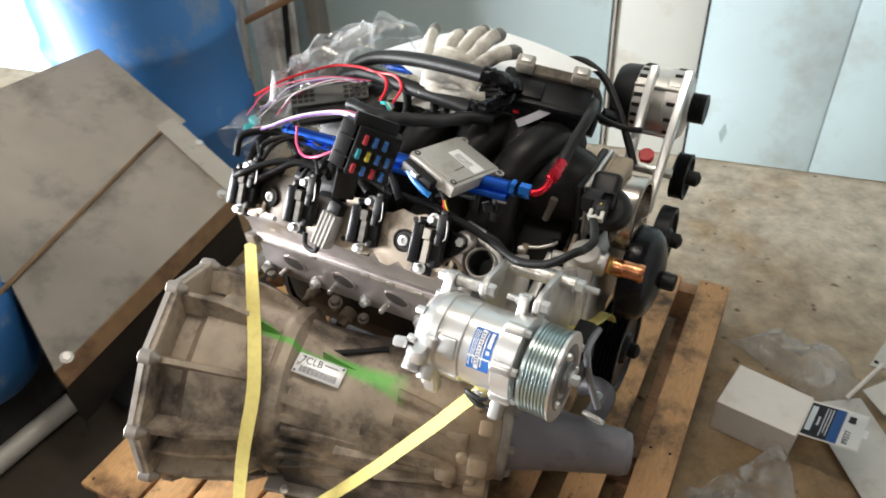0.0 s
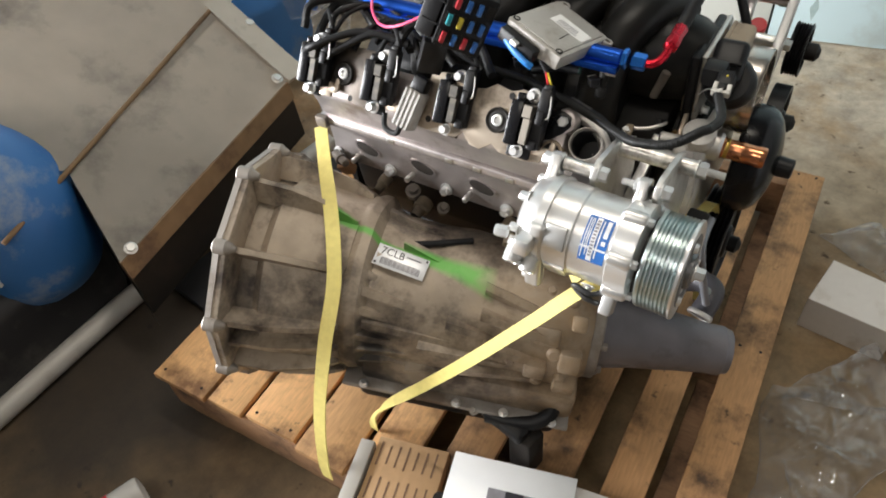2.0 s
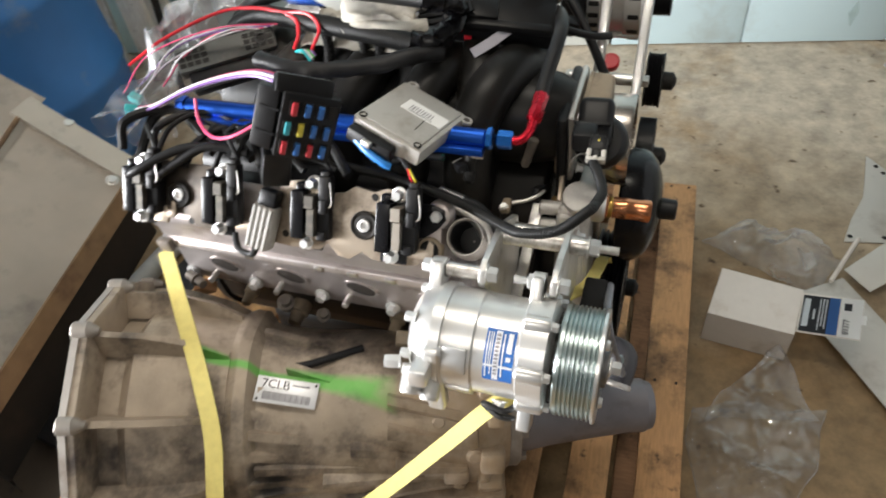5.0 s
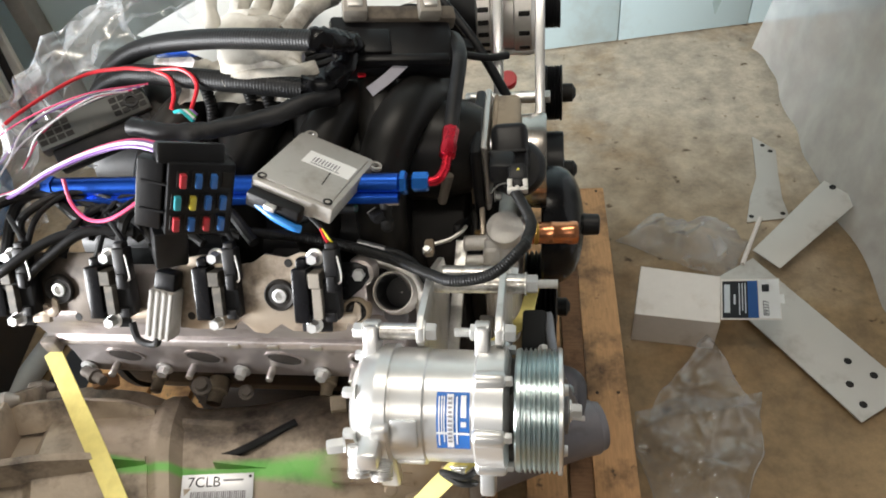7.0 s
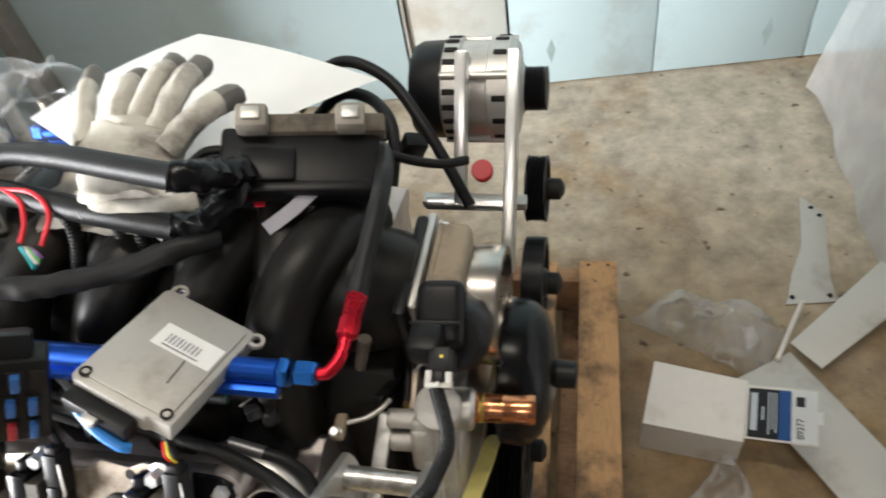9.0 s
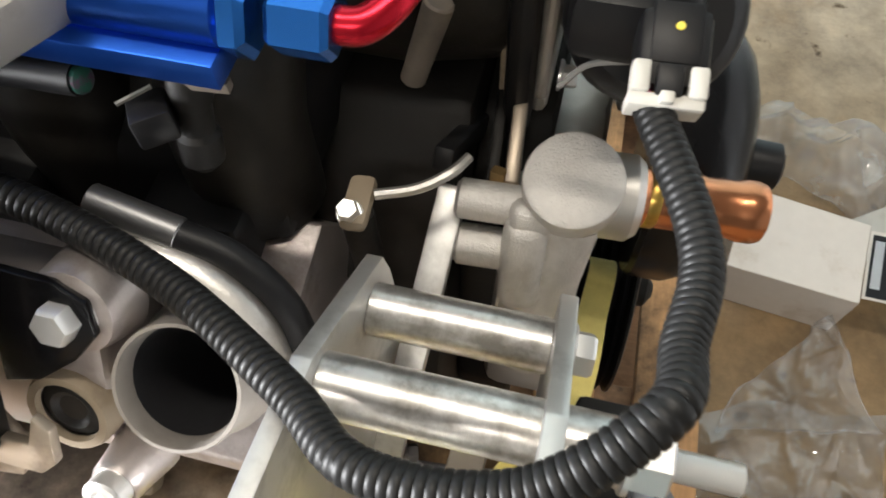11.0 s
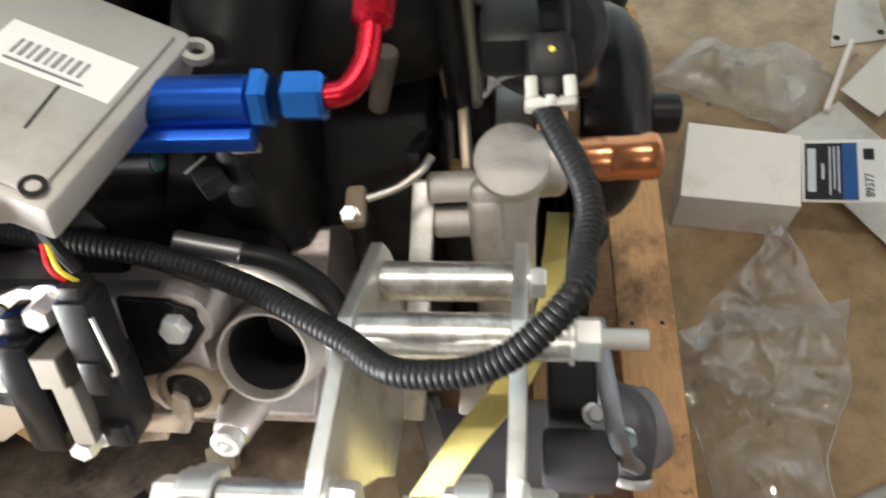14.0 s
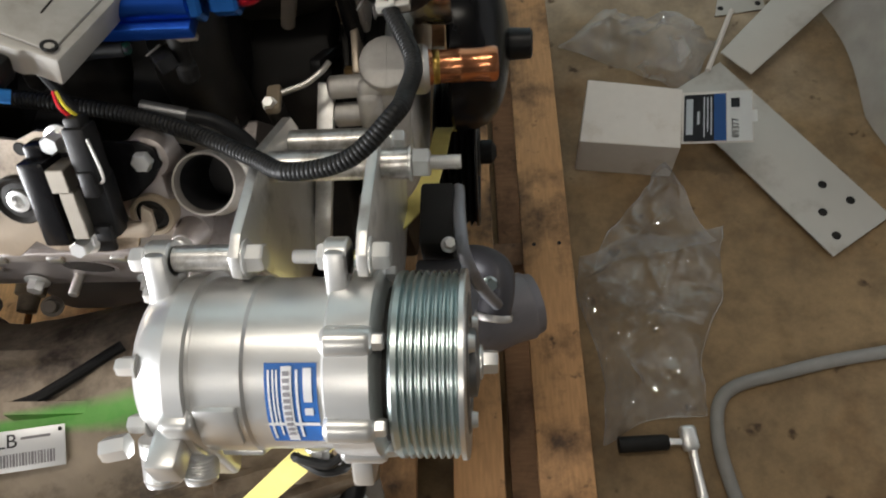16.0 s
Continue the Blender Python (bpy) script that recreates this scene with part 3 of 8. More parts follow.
def gearbox_mat():
    """The oily casting with the sprayed green stripe."""
    m = mat("oily_gearbox_casting_sprayed", (0.40, 0.33, 0.255), 0.5, 0.2, 0.3, 30, 0.6, 240, (0.055, 0.042, 0.036), 0.46, 11)
    nt = m.node_tree
    n, l = nt.nodes, nt.links
    b, tc = n["Principled BSDF"], n["Texture Coordinate"]
    base = b.inputs["Base Color"].links[0].from_socket
    sep = n.new("ShaderNodeSeparateXYZ")
    wob = n.new("ShaderNodeTexNoise")
    wob.inputs["Scale"].default_value, wob.inputs["Detail"].default_value = 45, 5
    l.new(tc.outputs["Object"], wob.inputs["Vector"])
    l.new(tc.outputs["Object"], sep.inputs[0])

    def op(kind, a, c):
        q = n.new("ShaderNodeMath")
        q.operation = kind
        for i, v in enumerate((a, c)):
            if isinstance(v, (int, float)):
                q.inputs[i].default_value = v
            else:
                l.new(v, q.inputs[i])
        return q.outputs[0]

    # a stripe along the casting, falling towards the tail, widening at its end
    off = op("ABSOLUTE", op("SUBTRACT", op("ADD", sep.outputs[1], op("MULTIPLY", sep.outputs[0], SPRAY[0])), SPRAY[1]), 0)
    wide = op("ADD", 0.007, op("MULTIPLY", op("MAXIMUM", op("SUBTRACT", sep.outputs[0], SPRAY[2] + 0.12), 0), 0.09))
    band = op("SUBTRACT", 1.25, op("DIVIDE", off, wide))
    ends = op("MINIMUM", op("MULTIPLY", op("SUBTRACT", sep.outputs[0], SPRAY[2]), 30), op("MULTIPLY", op("SUBTRACT", SPRAY[3], sep.outputs[0]), 22))
    up = op("MULTIPLY", sep.outputs[2], 60)
    amount = op("MINIMUM", op("MINIMUM", op("MINIMUM", band, ends), up), 1)
    amount = op("MULTIPLY", op("MAXIMUM", amount, 0), op("ADD", 0.35, op("MULTIPLY", wob.outputs[0], 1.0)))
    cl = op("MINIMUM", amount, 0.72)
    mix = n.new("ShaderNodeMix")
    mix.data_type = "RGBA"
    mix.inputs[7].default_value = (0.10, 0.55, 0.06, 1)
    l.new(cl, mix.inputs[0])
    # black oil leak and shadow band at the bell housing's rear joint, both painted
    near = op("SUBTRACT", 1.0, op("DIVIDE", op("ABSOLUTE", op("SUBTRACT", sep.outputs[0], 0.225), 0), 0.06))
    low = op("MULTIPLY", op("SUBTRACT", 0.075, sep.outputs[2]), 11)
    oil = op("MULTIPLY", op("MAXIMUM", op("MINIMUM", near, low), 0), op("MULTIPLY", wob.outputs[0], 2.6))
    leak_shade = n.new("ShaderNodeMix")
    leak_shade.data_type = "RGBA"
    leak_shade.inputs[7].default_value = (0.022, 0.020, 0.020, 1)
    l.new(op("MINIMUM", oil, 0.9), leak_shade.inputs[0])
    # broad patches of dried grime, thickest on the underside ribs and round the bell's rim
    broad = n.new("ShaderNodeTexNoise")
    broad.inputs["Scale"].default_value, broad.inputs["Detail"].default_value, broad.inputs["Roughness"].default_value = 9, 9, 0.7
    l.new(tc.outputs["Object"], broad.inputs["Vector"])
    patch = n.new("ShaderNodeMapRange")
    patch.inputs[1].default_value, patch.inputs[2].default_value, patch.inputs[4].default_value = 0.50, 0.66, 0.8
    l.new(broad.outputs[0], patch.inputs[0])
    grime = n.new("ShaderNodeMix")
    grime.data_type = "RGBA"
    grime.inputs[7].default_value = (0.075, 0.065, 0.062, 1)
    l.new(patch.outputs[0], grime.inputs[0])
    l.new(base, grime.inputs[6])
    # tan, rusty film towards the tail
    tanw = op("MULTIPLY", op("MAXIMUM", op("MINIMUM", op("MULTIPLY", op("SUBTRACT", sep.outputs[0], 0.36), 6), 1), 0), op("MULTIPLY", wob.outputs[0], 0.9))
    film = n.new("ShaderNodeMix")
    film.data_type = "RGBA"
    film.inputs[7].default_value = (0.36, 0.235, 0.115, 1)
    l.new(tanw, film.inputs[0])
    l.new(grime.outputs[2], film.inputs[6])
    l.new(film.outputs[2], leak_shade.inputs[6])
    l.new(leak_shade.outputs[2], mix.inputs[6])
    l.new(mix.outputs[2], b.inputs["Base Color"])
    return m


SPRAY = (0.13, 0.014, 0.13, 0.415)
GEARBOX = gearbox_mat()


def gearbox():
    ob = thing("gearbox", GM, "oily cast gearbox with a green spray stripe strapped to the pallet", "gearbox")
    # bell housing: bosses joined by straight sides round the flange
    angs = [0, 34, 68, 100, 128, 155, 205, 232, 260, 292, 326]
    rads = [0.218, 0.206, 0.212, 0.205, 0.19, 0.165, 0.165, 0.19, 0.205, 0.212, 0.206]
    pts = [(-r * math.sin(radians(a)), r * math.cos(radians(a))) for a, r in zip(angs, rads)]
    to_x = Matrix(((0, 0, 1, 0), (1, 0, 0, 0), (0, 1, 0, 0), (0, 0, 0, 1)))

    def loop(x, k, rnd):
        out = []
        n = 88
        for i in range(n):
            a = 2 * math.pi * i / n
            d = Vector((-math.sin(a), math.cos(a)))
            best = 9.0
            for (y0, z0), (y1, z1) in zip(pts, pts[1:] + pts[:1]):
                det = d.x * (z1 - z0) - d.y * (y1 - y0)
                if abs(det) > 1e-9:
                    r = (y0 * (z1 - z0) - z0 * (y1 - y0)) / det
                    if 0 < r < best:
                        best = r
            r = best * (1 - rnd) * k + 0.198 * rnd * k
            out.append(Vector((x, d.x * r, d.y * r)))
        return out

    bm = rings(B(), [loop(0.0, 0.90, 0), loop(0.0, 0.99, 0), loop(0.003, 1.0, 0), loop(0.016, 1.0, 0), loop(0.018, 0.985, 0), loop(0.020, 0.74, 0.2), loop(0.046, 0.735, 0.4), loop(0.062, 0.815, 0.5), loop(0.12, 0.785, 0.65), loop(0.175, 0.75, 0.9), loop(0.185, 0.75, 1), loop(0.19, 0.66, 1)])
    bell = part("bell_housing", bm, GEARBOX, ob, local=True)
    fl = rings(B(), [loop(-0.004, 0.93, 0), loop(-0.004, 1.0, 0), loop(0.006, 1.005, 0), loop(0.008, 0.95, 0)])
    part("flange", fl, ALU_OLD, bell, "bare machined flange", local=True)
    for a, r in zip(angs, rads):
        d = Vector((0, -math.sin(radians(a)), math.cos(radians(a))))
        c = d * (r - 0.006)
        bm = lathe(B(), c + Vector((-0.005, 0, 0)), (1, 0, 0), [(0, 0.011), (0.002, 0.0125), (0.020, 0.0125), (0.023, 0.010), (0.034, 0.004)], 16)
        part("bolt_boss", bm, ALU_OLD, bell, local=True)
        # rib from the boss along the bell
        rb = B()
        side = Vector((1, 0, 0)).cross(d)
        n0, n1 = d * (r - 0.012), d * 0.150
        lo = [[Vector((x, 0, 0)) + n * s + side * w for s, w in ((1, 0.0045), (1, -0.0045), (0.80, -0.008), (0.80, 0.008))] for x, n in ((0.012, n0), (0.08, n0.lerp(n1, 0.42) * 1.09), (0.150, n0.lerp(n1, 0.8) * 1.09), (0.184, n1 * 1.03))]
        part("rib", rings(rb, lo), GEARBOX, bell, local=True)
    for a, r in ((84, 0.200), (114, 0.190), (142, 0.170)):
        d = Vector((0, -math.sin(radians(a)), math.cos(radians(a))))
        side = Vector((1, 0, 0)).cross(d)
        n0, n1 = d * (r - 0.014), d * 0.152
        lo = [[Vector((x, 0, 0)) + n * q + side * w for q, w in ((1, 0.0035), (1, -0.0035), (0.82, -0.006), (0.82, 0.006))] for x, n in ((0.012, n0), (0.09, n0.lerp(n1, 0.45) * 1.06), (0.186, n1 * 1.02))]
        part("rib", rings(B(), lo), GEARBOX, bell, local=True)
    # main case with swelling, ridges and a rear flange
    prof = [(0.185, 0.150), (0.195, 0.153), (0.21, 0.150), (0.222, 0.133), (0.25, 0.126), (0.33, 0.122), (0.42, 0.116), (0.50, 0.112), (0.545, 0.108), (0.56, 0.095), (0.575, 0.085)]
    bm = B()
    seg = 56
    loops = []
    for h, r in smooth_prof(prof, 5):
        row = []
        for k in range(seg):
            a = 2 * math.pi * k / seg
            y, z = -math.sin(a), math.cos(a)
            q = r * (1 + 0.05 * noise.noise(Vector((h * 9, y * 1.6, z * 1.6))) + 0.02 * noise.noise(Vector((h * 40, y * 6, z * 6))))
            if z < -0.3:
                q *= 1 - 0.12 * (-z - 0.3)
            row.append(Vector((h, y * q, z * q * 1.0)))
        loops.append(row)
    case = part("case", rings(bm, loops), GEARBOX, ob, local=True)
    for x, a, ln, hgt in ((0.30, 24, 0.15, 0.012), (0.28, 48, 0.13, 0.016), (0.30, 70, 0.16, 0.014), (0.27, 92, 0.12, 0.016), (0.40, 60, 0.10, 0.010), (0.29, -20, 0.14, 0.014), (0.44, 95, 0.12, 0.014), (0.31, 8, 0.10, 0.010), (0.46, 50, 0.12, 0.010), (0.46, 72, 0.10, 0.012), (0.38, 82, 0.14, 0.013), (0.27, 108, 0.12, 0.014), (0.36, 112, 0.14, 0.012), (0.45, 30, 0.10, 0.009), (0.25, 60, 0.08, 0.016), (0.25, 80, 0.08, 0.016), (0.25, 36, 0.08, 0.012)):
        d = Vector((0, -math.sin(radians(a)), math.cos(radians(a))))
        side = Vector((1, 0, 0)).cross(d)
        rb = B()
        lo = [[Vector((x + s * ln / 2, 0, 0)) + d * (0.115 + hh) + side * (w + tw) for w in (-0.006, 0.006)] + [Vector((x + s * ln / 2, 0, 0)) + d * 0.105 + side * (w + tw) for w in (0.012, -0.012)] for s, hh, tw in ((-1, hgt + 0.012, -0.012), (0, hgt * 0.9, 0), (1, 0.001, 0.012))]
        part("rib", rings(rb, lo), GEARBOX, case, local=True)
    for x, a, r, h in ((0.47, 40, 0.014, 0.008), (0.52, 66, 0.016, 0.010), (0.455, 80, 0.011, 0.010), (0.50, 100, 0.014, 0.012), (0.535, 20, 0.013, 0.010), (0.40, 100, 0.010, 0.012), (0.535, 92, 0.012, 0.010), (0.50, 15, 0.010, 0.008)):
        d = Vector((0, -math.sin(radians(a)), math.cos(radians(a))))
        part("boss", lathe(B(), Vector((x, 0, 0)) + d * 0.093, d, [(0, r * 1.0), (0.012, r * 0.9), (0.012 + h, r * 0.75), (0.015 + h, r * 0.5)], 14), GEARBOX, case, local=True)
    # blocky cast pads near the rear flange
    for x, a, sx, sy, h in ((0.505, 52, 0.040, 0.030, 0.020), (0.545, 70, 0.034, 0.036, 0.026), (0.495, 86, 0.036, 0.034, 0.022), (0.545, 104, 0.036, 0.040, 0.026), (0.47, 108, 0.030, 0.030, 0.020), (0.55, 38, 0.024, 0.026, 0.022), (0.44, 64, 0.030, 0.022, 0.012)):
        d = Vector((0, -math.sin(radians(a)), math.cos(radians(a))))
        t = frame_of(d, (1, 0, 0)).to_3x3()
        bm = box(B(), Vector((x, 0, 0)) + d * (0.098 + h / 2), (sy, sx, h), t, 0.005, 2)
        part("cast_pad", bm, GEARBOX, case, local=True)
    # rear flange with its bolts
    rf = B()
    lathe(rf, (0.572, 0, 0), (1, 0, 0), [(0, 0.082), (0.003, 0.086), (0.017, 0.086), (0.02, 0.082)], 28)
    part("rear_flange", rf, ALU_OLD, ob, local=True)
    for a in (10, 60, 100, 140, 190, 240, 300):
        d = Vector((0, -math.sin(radians(a)), math.cos(radians(a))))
        part("bolt", hexbolt(B(), Vector((0.590, 0, 0)) + d * 0.075, (1, 0, 0), 0.0075, 0.009), ALU_OLD, ob, local=True)
    # tail housing
    L = (GT - GB).length
    bm = lathe(B(), (0.590, 0, 0), (1, 0, 0), [(0, 0.072), (0.012, 0.066), (0.05, 0.058), (0.12, 0.048), (L - 0.59 - 0.035, 0.041), (L - 0.59 - 0.012, 0.041), (L - 0.59 - 0.008, 0.038), (L - 0.59, 0.036), (L - 0.59, 0.024), (L - 0.60, 0.022)], 32)
    tail = part("tail_housing", bm, TAIL, ob, "blue-grey cast tail housing", local=True)
    part("seal", lathe(B(), (L - 0.595, 0, 0), (1, 0, 0), [(0, 0.034), (0.016, 0.033), (0.02, 0.028), (0.02, 0.012)], 24), RUBBER, tail, "black rubber seal", local=True)
    # oil pan
    pan = part("oil_pan", box(B(), (0.375, -0.005, -0.142), (0.36, 0.23, 0.08), None, 0.02, 3), IRON, ob, "black sheet-metal oil pan", local=True)
    part("pan_rail", box(B(), (0.375, -0.01, -0.098), (0.385, 0.275, 0.010), None, 0.004), ALU_OLD, pan, "bare metal pan rail", local=True)
    part("pan_body", box(B(), (0.39, -0.01, -0.07), (0.36, 0.235, 0.07), None, 0.012), GEARBOX, ob, local=True)
    for x in (0.22, 0.30, 0.38, 0.46, 0.54):
        part("bolt", hexbolt(B(), (x, -0.142, -0.093), (0, 0, 1), 0.006, 0.006), STEEL, pan, local=True)
    # black elbow at the rear corner of the pan
    part("rear_elbow", tube(B(), [(0.340, -0.070, 0.305), (0.352, -0.092, 0.303), (0.371, -0.120, 0.298), (0.376, -0.152, 0.286), (0.358, -0.175, 0.276), (0.325, -0.189, 0.272), (0.280, -0.199, 0.272)], 0.0125, 16), BLACK, ob, "black plastic elbow")
    part("elbow_shoe", box(B(), (0.312, -0.193, 0.266), (0.085, 0.030, 0.022), pose(0, 0, 0, 0, 0, -13).to_3x3(), 0.006, 3), BLACK, ob, "flat black shoe under the elbow")
    part("drain_block", box(B(), (0.350, -0.190, 0.208), (0.046, 0.042, 0.105), pose(0, 0, 0, 0, 0, -13).to_3x3(), 0.006), IRON, ob, "dark drain block")
    for p in ((0.262, -0.208, 0.285), (0.345, -0.150, 0.302)):
        part("bolt", hexbolt(B(), p, (0, -0.4, 0.9), 0.006, 0.006), ALU_OLD, ob)
    return ob


def smooth_prof(p, n):
    out = []
    for (a, b), (c, d) in zip(p, p[1:]):
        out += [(a + (c - a) * k / n, b + (d - b) * k / n) for k in range(n)]
    return out + [p[-1]]


gearbox()


# ---- engine ----
YC = 0.235


def mirror_y(bm):
    """Turns a near-side shape into the far-side one."""
    for v in bm.verts:
        v.co.y = 2 * YC - v.co.y
    bmesh.ops.reverse_faces(bm, faces=bm.faces)
    return bm


COVER_UP = Vector((0, -0.835, 0.55)).normalized()
COVER_ALONG = Vector((0, 0.55, 0.835)).normalized()


def on_cover(x, s, h=0.0):
    """A place on the near valve cover's sloping face: x along, s up the slope from its lower bolts, h off the face."""
    return Vector((x, -0.022, 0.708)) + COVER_ALONG * s + COVER_UP * h


def head_shape():
    yz = [(-0.014, 0.640), (-0.016, 0.630), (-0.012, 0.622), (0.002, 0.616), (0.005, 0.580), (0.005, 0.538), (0.010, 0.533), (0.034, 0.530), (0.06, 0.50), (0.12, 0.50), (0.135, 0.60), (0.10, 0.66), (0.02, 0.645)]
    return slab_x(B(), yz, -0.125, 0.345, 0.002)


def cover_shape():
    yz = [(-0.006, 0.641), (-0.013, 0.648), (-0.016, 0.668), (-0.026, 0.692), (-0.024, 0.704), (0.002, 0.744), (0.008, 0.749), (0.018, 0.748), (0.034, 0.728), (0.042, 0.66), (0.02, 0.641)]
    return slab_x(B(), yz, -0.118, 0.316, 0.004)


def engine():
    ob = thing("engine", (0.12, YC, 0.145), "large black and bare-metal V8 engine standing on a pallet", "engine")
    block = slab_x(B(), [(0.05, 0.505), (0.06, 0.42), (0.10, 0.34), (0.13, 0.30), (0.34, 0.30), (0.37, 0.34), (0.41, 0.42), (0.42, 0.505), (0.36, 0.60), (0.30, 0.68), (0.17, 0.68), (0.11, 0.60)], -0.13, 0.405, 0.006)
    blk = part("block", block, IRON, ob, "oily black engine block")
    for k in range(6):
        part("core_plug", lathe(B(), (-0.08 + 0.085 * k, 0.062, 0.45), (0, -1, -0.15), [(0, 0.017), (0.004, 0.017), (0.005, 0.014), (0.003, 0.012)], 16), IRON, blk)
    part("oil_pan", box(B(), (0.12, YC, 0.225), (0.50, 0.22, 0.155), None, 0.025, 3), IRON, ob, "black oil pan")
    # lower details in the shade between the head and the gearbox
    for x, z, r in ((0.20, 0.47, 0.013), (0.02, 0.44, 0.016), (-0.06, 0.47, 0.012)):
        part("sensor", lathe(B(), (x, 0.055, z), (0, -1, -0.1), [(0, r), (0.02, r), (0.022, r * 0.7), (0.04, r * 0.65)], 12), TAN, blk, "dusty tan sensor plug")
    part("flexplate", lathe(B(), (-0.165, YC, 0.43), (1, 0, 0), [(0, 0.12), (0, 0.165), (0.012, 0.165), (0.014, 0.12), (0.036, 0.11)], 48), IRON, ob, "black ring-gear plate at the rear")
    for far in (False, True):
        side = mirror_y if far else (lambda b: b)
        head = part("cylinder_head", side(head_shape()), HEAD_ALU, ob, "heat-stained aluminium cylinder head")
        # exhaust ports, bolts, studs
        for k in range(4):
            x = 0.063 + 0.1118 * (k - 1)
            c = Vector((x, 0.0040, 0.579))
            pt = B()
            lp = [[c + Vector((0.0225 * f * math.cos(t), -0.0015, 0.0115 * f * math.sin(t) - 0.004 * f * math.cos(t))) for t in [2 * math.pi * q / 24 for q in range(24)]] for f in (1.16, 1.0)]
            deep = [p + Vector((0, 0.05, 0)) for p in lp[1]]
            rings(pt, [[p + Vector((0, 0.003, 0)) for p in lp[0]], lp[0], lp[1], deep], False)
            part("exhaust_port", side(pt), HEAD_ALU, head)
            # flat dark disc over the port, painted instead of a shaded hole
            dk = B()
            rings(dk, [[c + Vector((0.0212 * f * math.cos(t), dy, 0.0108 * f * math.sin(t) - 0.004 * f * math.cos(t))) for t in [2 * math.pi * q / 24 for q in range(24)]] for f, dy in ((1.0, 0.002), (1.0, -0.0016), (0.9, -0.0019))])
            part("port_shade", side(dk), PORT_DARK, head, "dark brown disc for the shade inside the port")
            part("exhaust_bolt", side(hexbolt(B(), (x - 0.068, 0.003, 0.549), (0, -1, 0.08), 0.0078, 0.010, 1.5)), STEEL, head, "bright zinc bolt")
            part("stud", side(rod(B(), (x - 0.023, 0.006, 0.555), (x - 0.023, -0.016, 0.557), 0.0048, None, 12, 0.001)), ALU_CAST, head)
        # light-catching casting marks along the lip
        for x in (0.02, 0.13, 0.18, 0.235):
            part("cast_tab", side(box(B(), (x, -0.0145, 0.633), (0.014, 0.006, 0.008), None, 0.0015)), ALU, head)
        part("end_lug", side(box(B(), (-0.116, -0.018, 0.632), (0.022, 0.012, 0.022), None, 0.003)), ALU_OLD, head)
        cov = part("valve_cover", side(cover_shape()), HEAD_ALU, ob, "grey cast valve cover")
        if far:
            continue
        # lower row of cover bolts on little round feet
        for x in (-0.095, 0.012, 0.112, 0.255):
            p = on_cover(x, -0.004, -0.012)
            part("foot_bolt", hexbolt(B(), p + COVER_UP * 0.004, COVER_UP, 0.0068, 0.008, 1.5), STEEL, cov, "bright zinc bolt")
            part("bolt_foot", lathe(B(), p - COVER_UP * 0.01, COVER_UP, [(0, 0.015), (0.012, 0.013), (0.014, 0.011)], 16), HEAD_ALU, cov)
        # cap screw on a tall boss below the filler
        p = on_cover(0.323, -0.014, -0.010)
        boss = part("screw_boss", lathe(B(), p, COVER_UP, [(0, 0.0125), (0.012, 0.0105), (0.020, 0.0095), (0.022, 0.0085)], 18), HEAD_ALU, cov)
        part("cap_screw", lathe(B(), p + COVER_UP * 0.022, COVER_UP, [(0, 0.0078), (0.006, 0.0078), (0.007, 0.0068), (0.007, 0.0040), (0.003, 0.0036), (0.003, 0.0005)], 18), STEEL, boss, "bright cap screw")
        # oil filler neck
        c, ax = Vector((0.345, 0.000, 0.724)), Vector((0.05, -0.62, 0.78)).normalized()
        nk = lathe(B(), c - ax * 0.03, ax, [(0, 0.026), (0.022, 0.026), (0.03, 0.0228), (0.043, 0.0226), (0.0448, 0.0221), (0.0448, 0.0209), (0.043, 0.0203), (0.036, 0.0199)], 36, cap=False)
        neck = part("filler_neck", nk, ALU_OLD, cov, "bare cast oil filler neck")
        # black lining puts the shade of the deep bore into the colour
        part("filler_bore", lathe(B(), c + ax * 0.006, ax, [(0, 0.0199), (-0.055, 0.0185), (-0.055, 0.001)], 28, cap=False), VINYL_BLACK, neck, "dark bore with its depth shade in the colour")
        # grommet ring beside the filler and the tab of the last bolt
        g = on_cover(0.302, 0.006, 0.002)
        ring = part("grommet", lathe(B(), g - COVER_UP * 0.01, COVER_UP, [(0, 0.0165), (0.010, 0.0165), (0.012, 0.0155), (0.012, 0.0125), (0.0095, 0.012)], 28, cap=False), TAN, cov, "tan grommet ring")
        part("grommet_seal", lathe(B(), g - COVER_UP * 0.01, COVER_UP, [(0.0085, 0.0122), (0.010, 0.008), (0.008, 0.0045), (0.004, 0.001)], 24), IRON, ring, "dark rubber seal")
        tabm = plate_at(on_cover(0, 0, 0.003), (1, 0, 0), COVER_ALONG)
        part("bracket_tab", prism(B(), [(0.283, 0.018), (0.297, 0.022), (0.312, 0.034), (0.321, 0.046), (0.319, 0.058), (0.308, 0.063), (0.283, 0.064)], tabm, 0.004, 0.0008), BLACK_GLOSS, cov, "glossy black bracket tab")
        for x, s in ((0.310, 0.050),):
            p = on_cover(x, s, 0.0)
            lug = part("cover_lug", lathe(B(), p - COVER_UP * 0.012, COVER_UP, [(0, 0.018), (0.01, 0.0165), (0.015, 0.015), (0.016, 0.012)], 20), HEAD_ALU, cov)
            part("bolt", hexbolt(B(), p + COVER_UP * 0.003, COVER_UP, 0.0072, 0.009, 1.5), STEEL, lug)
